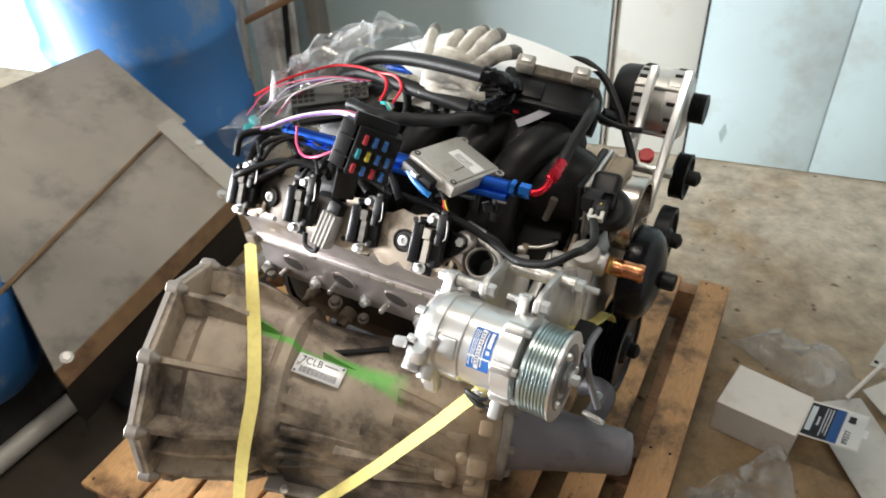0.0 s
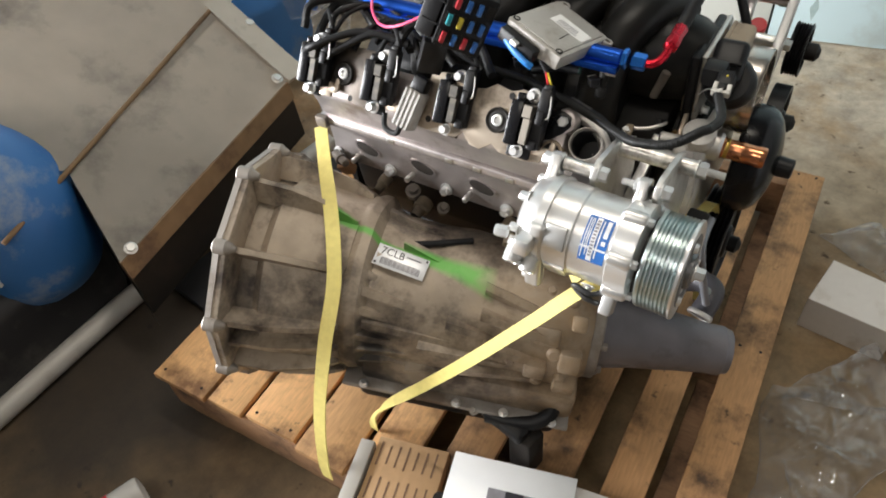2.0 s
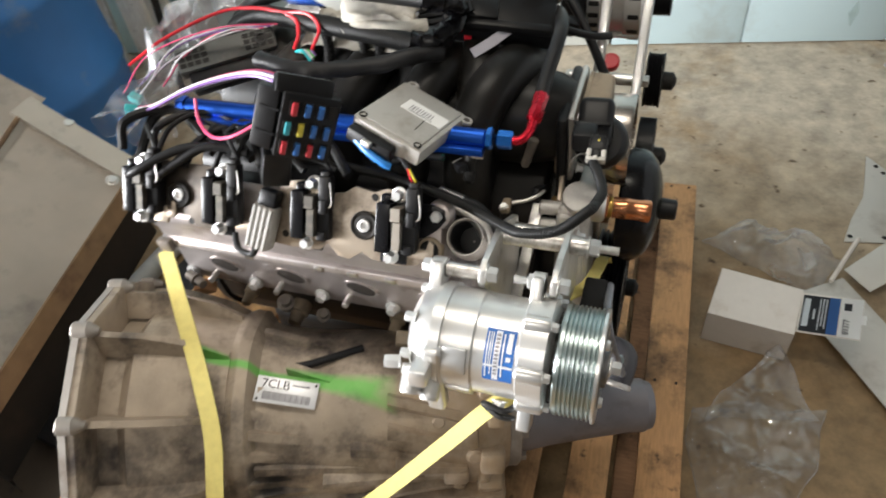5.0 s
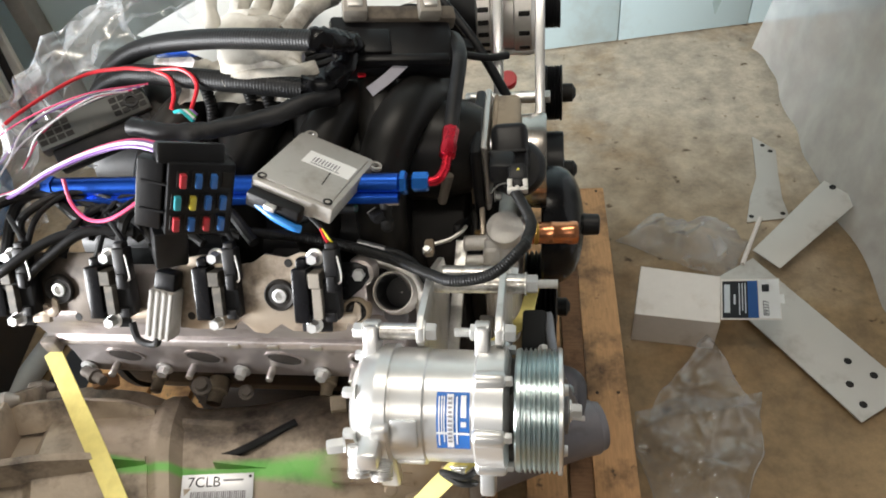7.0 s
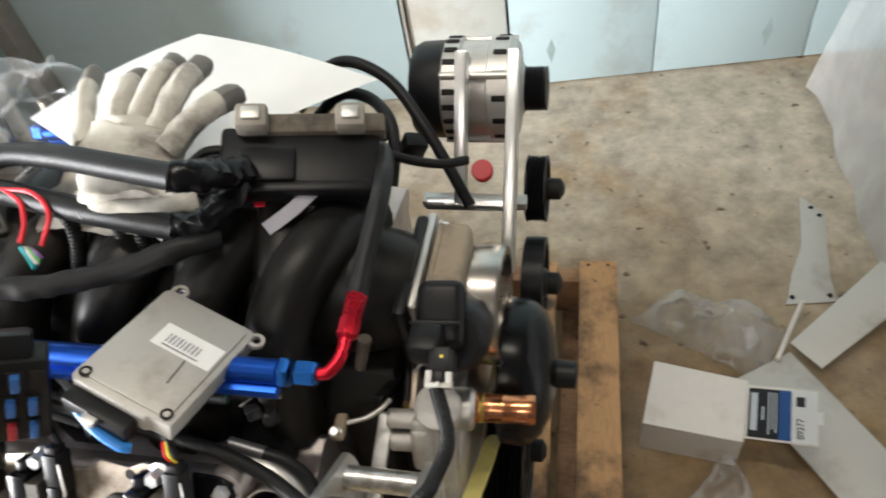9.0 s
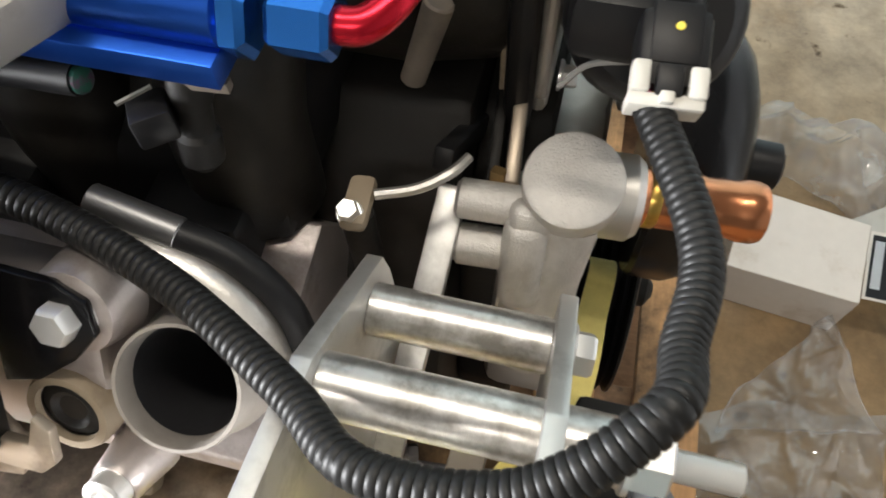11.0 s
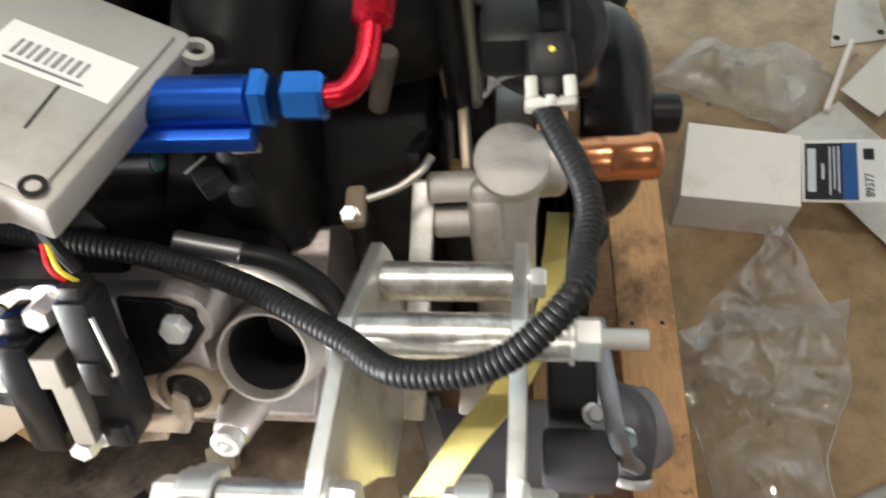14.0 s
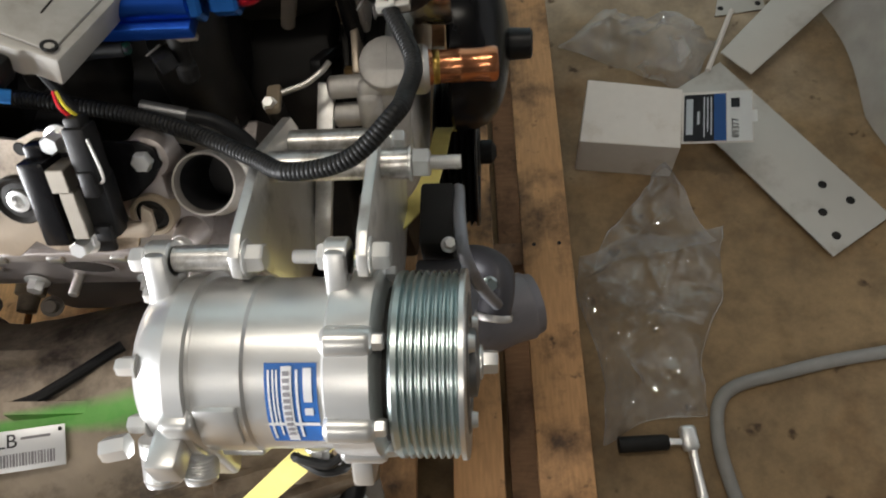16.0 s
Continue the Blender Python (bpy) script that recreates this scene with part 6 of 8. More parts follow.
# ---- engine control module ----
def module():
    L, T, R, Bt = (Vector(p) for p in ((0.212, 0.036, 0.862), (0.235, 0.137, 0.845), (0.317, 0.121, 0.812), (0.299, 0.004, 0.844)))
    c = (L + T + R + Bt) / 4
    ex, ey = (R - T + Bt - L).normalized(), (T - L + R - Bt).normalized()
    w, h = ((R - T).length + (Bt - L).length) / 2, ((T - L).length + (R - Bt).length) / 2
    t = plate_at(c, ex, ey)
    ob = thing("engine_control_module", t, "dusty grey engine control module resting on the blue fuel rail", "control module")
    out = [(-w / 2, -h / 2 + 0.004), (-w / 2 + 0.004, -h / 2), (w / 2 - 0.022, -h / 2), (w / 2 - 0.019, -h / 2 + 0.003), (w / 2, -h / 2 + 0.003), (w / 2, h / 2 - 0.004), (w / 2 - 0.004, h / 2), (-w / 2 + 0.004, h / 2), (-w / 2, h / 2 - 0.004)]
    case = part("case", prism(B(), out, Matrix.Translation((0, 0, -0.020)), 0.020, 0.0025), GREY_BOX, ob, "grey cast case", local=True)
    part("case_step", box(B(), (0, 0, 0.0006), (w - 0.012, h - 0.014, 0.003), None, 0.001), GREY_BOX, case, local=True)
    for x, y in ((-w / 2 + 0.009, -h / 2 + 0.009), (w / 2 - 0.009, -h / 2 + 0.010)):
        part("bolt_hole", lathe(B(), (x, y, 0.0018), (0, 0, 1), [(0, 0.005), (0.0008, 0.005), (0.0009, 0.003), (0.0, 0.0028)], 16), IRON, case, local=True)
    for x, y in ((w / 2 + 0.003, h / 2 - 0.006), (-w / 2 + 0.010, h / 2 + 0.003)):
        e = lathe(B(), (x, y, -0.006), (0, 0, 1), [(0, 0.0075), (0.004, 0.0075), (0.0042, 0.0042), (0, 0.0042)], 16, cap=False)
        part("lug", e, GREY_BOX, case, local=True)
    lab = part("label", box(B(), (0.010, 0.012, 0.0024), (0.056, 0.024, 0.0006)), PAPER, ob, "white printed label", local=True)
    for k in range(9):
        part("bar", box(B(), (-0.008 + 0.0036 * k, 0.011, 0.0029), (0.0012 + 0.0006 * (k % 2), 0.009, 0.0003)), PRINT_GREY, lab, local=True)
    part("bar", box(B(), (0.008, 0.0035, 0.0029), (0.034, 0.0012, 0.0003)), PRINT_GREY, lab, local=True)
    part("scratch", box(B(), (0.018, -0.010, 0.0023), (0.030, 0.0012, 0.0003), pose(0, 0, 0, 0, 0, 95).to_3x3()), IRON, ob, "dark scratch", local=True)
    sk = part("socket", box(B(), (-0.012, -h / 2 - 0.006, -0.016), (0.060, 0.016, 0.018), None, 0.003), BLACK, ob, "black connector socket", local=True)
    part("blue_tab", tube(B(), [(-0.030, -h / 2 - 0.010, -0.020), (-0.008, -h / 2 - 0.016, -0.022), (0.014, -h / 2 - 0.017, -0.024), (0.022, -h / 2 - 0.013, -0.026)], 0.0042, 10), mat("bright_blue_plastic", (0.025, 0.20, 0.58), 0.35, 0, 0.05, 60, 0), sk, "bright blue locking lever", local=True)
    part("clip", box(B(), (-0.012, -h / 2 - 0.015, -0.012), (0.012, 0.010, 0.006), None, 0.001), ALU_CAST, sk, local=True)


module()


# ---- fuse box ----
def fuse_box():
    tl, tr, bl, br = (Vector(p) for p in ((0.161, 0.003, 0.888), (0.191, 0.023, 0.872), (0.138, -0.019, 0.850), (0.170, -0.001, 0.830)))
    c = (tl + tr + bl + br) / 4
    t = plate_at(c, (tr - tl) + (br - bl), (tl - bl) + (tr - br))
    ob = thing("fuse_box", t, "black fuse holder with rows of red, blue and yellow blade fuses", "fuse box")
    part("holder", box(B(), (0.002, 0.002, -0.016), (0.066, 0.080, 0.026), None, 0.003), BLACK, ob, local=True)
    part("side_wing", box(B(), (-0.042, 0.004, -0.020), (0.026, 0.074, 0.016), pose(0, 0, 0, 0, -30, 0).to_3x3(), 0.002), BLACK, ob, "grey-black side wing", local=True)
    for y in (-0.016, 0.014):
        part("wing_rib", box(B(), (-0.042, y + 0.004, -0.012), (0.024, 0.002, 0.004), pose(0, 0, 0, 0, -30, 0).to_3x3()), BLACK, ob, local=True)
    part("shoulder", box(B(), (-0.008, 0.046, -0.020), (0.066, 0.022, 0.022), pose(0, 0, 0, -20, 0, 0).to_3x3(), 0.004), BLACK, ob, local=True)
    part("tail_plug", box(B(), (-0.020, -0.060, -0.026), (0.034, 0.050, 0.024), pose(0, 0, 0, 12, 0, 8).to_3x3(), 0.003), BLACK, ob, "black lead-out plug", local=True)
    cols = FUSES
    rows = (("r", "b", "b", ""), ("t", "y", "b", "b"), ("r", "b", "r", "b"))
    for j, row in enumerate(rows):
        for i, k in enumerate(row):
            x = -0.021 + 0.0148 * i + (0.004 if j == 0 else 0)
            y = 0.025 - 0.0240 * j
            part("fuse_slot", box(B(), (x, y, -0.0025), (0.011, 0.017, 0.002), None, 0.0005), IRON, ob, local=True)
            if k:
                part("fuse", box(B(), (x, y, 0.001), (0.0062, 0.0145, 0.007), None, 0.001), cols[k], ob, local=True)
    return ob


fuse_box()


# ---- hoses and harness ----
def conduit(label, pts, r, pitch=0.004, deep=0.0012, name="corrugated_conduit"):
    return single(name, tube(B(), pts, r, 16, 10, pitch, deep), CONDUIT, label, "conduit", "corrugated conduits", angle=60)


plug_conduit = conduit("ribbed black conduit looping from the throttle plug along the valve cover", [(0.4755, 0.099, 0.783), (0.494, 0.052, 0.783), (0.491, 0.020, 0.788), (0.486, -0.002, 0.797), (0.4575, -0.024, 0.784), (0.418, -0.0255, 0.774), (0.390, -0.008, 0.764), (0.346, 0.0145, 0.762), (0.297, 0.029, 0.766), (0.242, 0.035, 0.775), (0.18, 0.045, 0.772), (0.10, 0.05, 0.775)], 0.0061, 0.0030, 0.0006)
for k, c in enumerate(("teal", "pink", "yellow", "black")):
    part("wire_end", tube(B(), [(0.4710 + 0.003 * k, 0.106, 0.789), (0.4715 + 0.0025 * k, 0.101, 0.786), (0.4735 + 0.0015 * k, 0.095, 0.784)], 0.0012, 6, 4), WIRES[c], plug_conduit, "thin coloured wire leaving the conduit")
conduit("fat ribbed black conduit lying across the intake runners", [(-0.075, 0.225, 0.81), (-0.060, 0.252, 0.845), (-0.03, 0.264, 0.868), (0.02, 0.262, 0.886), (0.10, 0.238, 0.905), (0.18, 0.212, 0.918), (0.258, 0.192, 0.924)], 0.0122, 0.0040, 0.0005)
conduit("fat ribbed black conduit lying across the intake runners", [(-0.075, 0.205, 0.80), (-0.058, 0.230, 0.842), (-0.02, 0.236, 0.860), (0.03, 0.226, 0.866), (0.10, 0.210, 0.868), (0.17, 0.198, 0.867), (0.232, 0.192, 0.862)], 0.0128, 0.0040, 0.0005)
for k, x in enumerate((0.095, 0.148, 0.170)):
    conduit("thin ribbed black conduit dropping between the runners", [(x, 0.215, 0.868), (x + 0.006, 0.200, 0.830), (x - 0.004, 0.180, 0.79), (x - 0.01, 0.160, 0.75)], 0.0075)
# flat taped bundle
b = tube(B(), [(0.045, 0.120, 0.868), (0.09, 0.110, 0.866), (0.14, 0.120, 0.860), (0.20, 0.148, 0.856), (0.240, 0.170, 0.858), (0.268, 0.192, 0.850)], 0.0105, 16, 10)
for v in b.verts:
    v.co += crumple(v.co, 0.02, 0.003, 5.0)
single("taped_harness", b, RUBBER, "black taped wiring bundle across the intake", "harness", angle=60)
# pale flat lead
b = ribbon(B(), [(0.300, 0.216, 0.838), (0.322, 0.234, 0.846), (0.345, 0.262, 0.854), (0.362, 0.295, 0.848), (0.366, 0.32, 0.84)], [(-0.4, 0.5, 0.6)] * 5, 0.013, 0.003, 8)
single("pale_sleeve", b, mat("pale_grey_sleeve", (0.42, 0.41, 0.47), 0.6, 0, 0.15, 40, 0.2), "pale grey woven sleeve hanging behind the runners", "sleeve")
# black leads round the back of the near head
for k in range(9):
    rr = random.Random(40 + k)
    x0 = -0.10 + 0.02 * k
    pts = [(x0 - 0.035, 0.01 + rr.uniform(-0.02, 0.03), 0.772 + rr.uniform(-0.01, 0.015)), (x0 - 0.02 + rr.uniform(-0.01, 0.02), 0.045 + rr.uniform(-0.02, 0.02), 0.80 + rr.uniform(-0.01, 0.015)), (x0 + 0.02, 0.075, 0.806 + rr.uniform(-0.01, 0.01)), (x0 + 0.08, 0.06 + rr.uniform(-0.02, 0.02), 0.792), (x0 + 0.13, 0.035 + rr.uniform(-0.015, 0.02), 0.776)]
    single("harness_lead", tube(B(), pts, rr.choice((0.0035, 0.005, 0.0065)), 9), RUBBER, "black wiring lead tangled behind the valve cover", "wire", "tangled black leads")
single("lead_loop", tube(B(), [(0.03, 0.035, 0.79), (-0.03, 0.012, 0.80), (-0.085, -0.022, 0.785), (-0.108, -0.022, 0.768), (-0.088, -0.026, 0.760), (-0.04, -0.002, 0.785), (0.0, 0.02, 0.80), (0.05, 0.03, 0.79)], 0.0058, 12), RUBBER, "thick black lead looped over the end coil", "wire")
single("lead_loop", tube(B(), [(-0.095, -0.01, 0.77), (-0.122, 0.0, 0.735), (-0.128, 0.0, 0.69), (-0.126, 0.02, 0.64)], 0.0052, 12), RUBBER, "black lead hanging behind the cylinder head", "wire")
for k, (col, dz, dy) in enumerate((("white", 0.004, 0.0), ("purple", 0.001, 0.006), ("white", -0.002, 0.003), ("purple", 0.003, -0.005), ("pink", 0.0, 0.010))):
    pts = [(-0.145, 0.060 + dy, 0.806 + dz), (-0.10, 0.062 + dy, 0.818 + dz), (-0.045, 0.075 + dy, 0.842 + dz), (0.01, 0.086 + dy, 0.858 + dz), (0.06, 0.086 + dy, 0.868 + dz), (0.105, 0.07 + dy, 0.87 + dz), (0.128, 0.05 + dy, 0.868)]
    single("signal_wire", tube(B(), pts, 0.0021, 8), WIRES[col], col + " signal wire arching over the fuel rail", "wire", "loose signal wires")
single("signal_wire", tube(B(), [(-0.034, 0.070, 0.835), (-0.026, 0.052, 0.815), (0.005, 0.028, 0.812), (0.045, 0.014, 0.826), (0.085, 0.02, 0.846), (0.112, 0.034, 0.862)], 0.0022, 8), WIRES["pink"], "pink wire hanging in a loop below the fuel rail", "wire", "loose signal wires")
for pts in ([(-0.17, 0.12, 0.84), (-0.125, 0.16, 0.862), (-0.065, 0.215, 0.874), (-0.01, 0.225, 0.878), (0.03, 0.222, 0.876), (0.075, 0.212, 0.882), (0.098, 0.195, 0.872), (0.092, 0.172, 0.852)],
            [(0.03, 0.222, 0.876), (0.058, 0.208, 0.874), (0.066, 0.192, 0.862), (0.064, 0.176, 0.85)]):
    single("signal_wire", tube(B(), pts, 0.0024, 8), WIRES["red"], "thin red wire snaking over the harness", "wire", "loose signal wires")
for k, c in enumerate(("teal", "white", "green", "purple")):
    single("signal_wire", tube(B(), [(0.072 + 0.003 * k, 0.168, 0.852), (0.09 + 0.004 * k, 0.155, 0.862), (0.108, 0.14 + 0.004 * k, 0.858)], 0.0022, 7), WIRES[c], c + " wire stub sprouting from the harness", "wire", "loose signal wires")
for k, c in enumerate(("teal", "teal", "blue")):
    single("wire_plug", box(B(), (-0.145 + 0.006 * k, 0.082 - 0.022 * k, 0.815 - 0.003 * k), (0.016, 0.012, 0.012), pose(0, 0, 0, 10, 20, 30 * k).to_3x3(), 0.002), WIRES[c], "small " + c + " wire plug", "plug", "wire plugs")

rw = random.Random(9)
for k, c in enumerate(("pink", "white", "purple", "white", "pink", "white")):
    a = Vector((0.030 - 0.004 * k, 0.205 - 0.003 * k, 0.868))
    e = Vector((-0.165 + 0.012 * k, 0.085 + 0.006 * k, 0.815 + rw.uniform(-0.01, 0.02)))
    m1 = a.lerp(e, 0.35) + Vector((rw.uniform(-0.01, 0.01), rw.uniform(0, 0.02), 0.018 + rw.uniform(0, 0.012)))
    m2 = a.lerp(e, 0.72) + Vector((rw.uniform(-0.02, 0.01), rw.uniform(-0.01, 0.02), 0.015 + rw.uniform(-0.005, 0.012)))
    single("signal_wire", tube(B(), [a, m1, m2, e], 0.0011, 6), WIRES[c], c + " thin wire fanning out from the harness", "wire", "loose signal wires")
# taped joints between the fat conduits and the connector tray
for pts in ([(0.252, 0.193, 0.924), (0.268, 0.200, 0.918), (0.280, 0.222, 0.900), (0.284, 0.245, 0.885)], [(0.228, 0.193, 0.862), (0.250, 0.196, 0.862), (0.268, 0.212, 0.866), (0.278, 0.236, 0.872)]):
    b = tube(B(), pts, 0.0135, 14, 8)
    for v in b.verts:
        v.co += crumple(v.co, 0.012, 0.006, 2.0)
    single("taped_joint", b, BLACK_GLOSS, "lumpy black taped joint between a conduit and the tray", "harness", "taped joints", angle=50)


def grille_block():
    a, b_ = Vector((-0.100, 0.135, 0.842)), Vector((0.012, 0.215, 0.846))
    t = plate_at((a + b_) / 2, b_ - a, (-0.5, 0.62, 0.55))
    ob = thing("relay_cover", t, "dark grey slotted relay cover in the wiring behind the rail", "relay cover")
    part("cover", box(B(), (0, 0, -0.012), (0.138, 0.036, 0.022), None, 0.003), mat("dark_grey_plastic", (0.075, 0.078, 0.072), 0.5, 0, 0.1, 40, 0.1, 300, (0.15, 0.14, 0.12), 0.2, 12), ob, local=True)
    for gx_ in (-0.046, 0.046):
        for i in range(4):
            for j in range(3):
                part("slot", box(B(), (gx_ - 0.016 + 0.0105 * i, -0.009 + 0.009 * j, -0.0008), (0.0085, 0.0065, 0.001)), IRON, ob, local=True)
    part("ring", lathe(B(), (0.05, 0.0, -0.001), (0, 0, 1), [(0, 0.009), (0.002, 0.009), (0.002, 0.006), (0, 0.006)], 18), BLACK, ob, local=True)
    part("lower_tray", box(B(), (0.02, -0.032, -0.016), (0.16, 0.03, 0.018), None, 0.004), BLACK, ob, local=True)


grille_block()


def connector_tray():
    """The black connector block with tan end caps on top of the intake."""
    a, b_ = Vector((0.259, 0.264, 0.888)), Vector((0.388, 0.301, 0.861))
    t = plate_at((a + b_) / 2, b_ - a, (-0.25, 0.90, 0.35))
    ob = thing("connector_tray", t, "black wiring connector tray with dusty tan caps on the intake", "connector tray")
    part("tray", box(B(), (0, -0.004, -0.020), (0.150, 0.070, 0.040), None, 0.006), BLACK, ob, local=True)
    part("front_lip", box(B(), (0.008, -0.036, -0.004), (0.118, 0.012, 0.014), None, 0.003), BLACK, ob, local=True)
    part("step", box(B(), (-0.030, -0.014, 0.002), (0.052, 0.036, 0.010), None, 0.003), BLACK, ob, local=True)
    part("tan_edge", box(B(), (0.012, 0.030, -0.004), (0.140, 0.022, 0.022), None, 0.004), mat("dark_dusty_rubber", (0.13, 0.105, 0.08), 0.75, 0, 0.3, 60, 0.4, 300, (0.035, 0.03, 0.027), 0.45, 22), ob, "dusty brown rubber edge", local=True)
    for x, w in ((-0.044, 0.030), (0.048, 0.028)):
        part("cap", box(B(), (x, 0.030, 0.012), (w, 0.026, 0.020), None, 0.004), FOAM, ob, "dusty tan cap", local=True)
        part("cap_top", box(B(), (x, 0.030, 0.023), (w * 0.6, 0.014, 0.005), None, 0.002), ALU_CAST, ob, local=True)
    for k in range(5):
        part("lead_end", tube(B(), [(-0.070, -0.030 + 0.010 * k, -0.008), (-0.09, -0.034 + 0.011 * k, -0.012), (-0.105, -0.03 + 0.008 * k, -0.02)], 0.0045, 8), RUBBER, ob, local=True)
    part("red_lock", box(B(), (-0.056, -0.036, -0.012), (0.010, 0.005, 0.006), None, 0.001), WIRES["red"], ob, "small red lock", local=True)
    part("red_lock", box(B(), (-0.040, -0.040, -0.026), (0.010, 0.005, 0.005), None, 0.001), WIRES["red"], ob, "small red lock", local=True)


connector_tray()
# cables arching to the alternator
for k, (dy, dz) in enumerate(((0, 0), (-0.025, -0.012))):
    pts = [(0.228, 0.478 + dy, 0.775 + dz), (0.262, 0.508 + dy, 0.812 + dz), (0.30, 0.512 + dy, 0.822 + dz), (0.35, 0.495 + dy, 0.805 + dz), (0.392, 0.455 + dy, 0.775 + dz), (0.42, 0.425 + dy, 0.745), (0.452, 0.392 + dy, 0.70)] if k == 0 else [(0.25, 0.45, 0.77), (0.29, 0.47, 0.802), (0.33, 0.462, 0.806), (0.362, 0.43, 0.80), (0.372, 0.40, 0.78), (0.37, 0.37, 0.75)]
    single("battery_cable", tube(B(), pts, 0.0072, 12), RUBBER, "black cable arching from the harness towards the alternator", "cable", "black cables")
single("battery_cable", tube(B(), [(0.37, 0.372, 0.798), (0.40, 0.378, 0.782), (0.43, 0.385, 0.772), (0.455, 0.40, 0.765)], 0.0055, 10), RUBBER, "black cable running behind the alternator arms", "cable", "black cables")
for p in ((0.34, 0.44, 0.775), (0.385, 0.43, 0.76), (0.31, 0.43, 0.78)):
    single("sensor_plug", box(B(), p, (0.028, 0.022, 0.026), pose(0, 0, 0, 15, 25, 30).to_3x3(), 0.004), BLACK, "black sensor plug behind the intake", "plug", "plugs behind the intake")


# ---- small pipes beside the oil filler ----
ob = thing("vent_pipe", (0.37, 0.02, 0.74), "bent steel breather pipe with a black rubber sleeve", "pipe")
part("steel_pipe", rod(B(), (0.300, 0.041, 0.757), (0.331, 0.039, 0.748), 0.0062, None, 16, 0.0006), CLUTCH, ob)
part("rubber_sleeve", tube(B(), [(0.329, 0.039, 0.7485), (0.350, 0.037, 0.742), (0.370, 0.028, 0.728), (0.380, 0.012, 0.708), (0.382, 0.0, 0.685)], 0.0057, 14), RUBBER, ob)
part("lower_pipe", tube(B(), [(0.308, 0.032, 0.744), (0.338, 0.029, 0.739), (0.360, 0.019, 0.726), (0.371, 0.005, 0.706), (0.374, -0.004, 0.685)], 0.0085, 14), ALU_CAST, ob)
ob = thing("sensor_bracket", (0.367, 0.098, 0.665), "small tan bracket with a bolt and a thin bent tube", "bracket")
part("bracket", box(B(), (0.367, 0.100, 0.687), (0.013, 0.030, 0.008), pose(0, 0, 0, -8, 0, 6).to_3x3(), 0.004), TAN, ob)
part("bolt", hexbolt(B(), (0.366, 0.092, 0.690), (0, -0.25, 1), 0.0052, 0.006, 1.2), STEEL, ob)
part("thin_tube", tube(B(), [(0.374, 0.104, 0.690), (0.392, 0.110, 0.692), (0.405, 0.120, 0.694), (0.411, 0.131, 0.693)], 0.0026, 8), ALU_CAST, ob)
part("standoff", lathe(B(), (0.367, 0.096, 0.59), (0, 0, 1), [(0, 0.008), (0.095, 0.008)], 12), IRON, ob)
ob = thing("bolted_bracket", (0.357, 0.178, 0.65), "dusty dark bolted bracket in the shade of the intake", "bracket")
part("plate", prism(B(), [(-0.026, -0.018), (0.016, -0.020), (0.024, -0.010), (0.024, 0.034), (-0.022, 0.034)], Matrix.Translation((0.358, 0.178, 0.655)) @ pose(0, 0, 0, 14, -6, 0), 0.006, 0.001), DUSTY_IRON, ob)
part("bolt", hexbolt(B(), (0.354, 0.181, 0.662), (-0.1, -0.3, 1), 0.0062, 0.007), DUSTY_IRON, ob, "dusty hex bolt")
part("support", box(B(), (0.360, 0.19, 0.60), (0.04, 0.03, 0.10), None, 0.004), IRON, ob)
part("edge_strip", box(B(), (0.402, 0.160, 0.668), (0.010, 0.075, 0.012), pose(0, 0, 0, -35, 0, -6).to_3x3(), 0.002), BLACK, ob, "black upright strip")
part("stub_pipe", rod(B(), (0.381, 0.150, 0.716), (0.393, 0.158, 0.756), 0.0058, 0.0066, 14, 0.001), DUSTY_IRON, ob, "dusty stub pipe")
single("spring_clip", box(B(), (0.3245, 0.0575, 0.783), (0.0085, 0.0016, 0.003), pose(0, 0, 0, 20, -12, 38).to_3x3(), 0.0006), GOLD_DARK, "bent bronze spring clip", "clip")
single("harness_plug", tube(B(), [(0.235, 0.062, 0.775), (0.268, 0.066, 0.786), (0.300, 0.066, 0.789)], 0.0055, 12), RUBBER, "black taped plug with a green seal", "plug")
single("plug_seal", lathe(B(), (0.300, 0.066, 0.789), (1, -0.1, 0.1), [(0, 0.0045), (0.001, 0.0047), (0.002, 0.0045), (0.003, 0.003), (0.003, 0.001)], 14), mat("teal_seal", (0.006, 0.09, 0.06), 0.6, 0, 0.2, 60, 0, 100, (0.10, 0.03, 0.08), 0.5, 220), "small teal and pink plug seal", "seal")


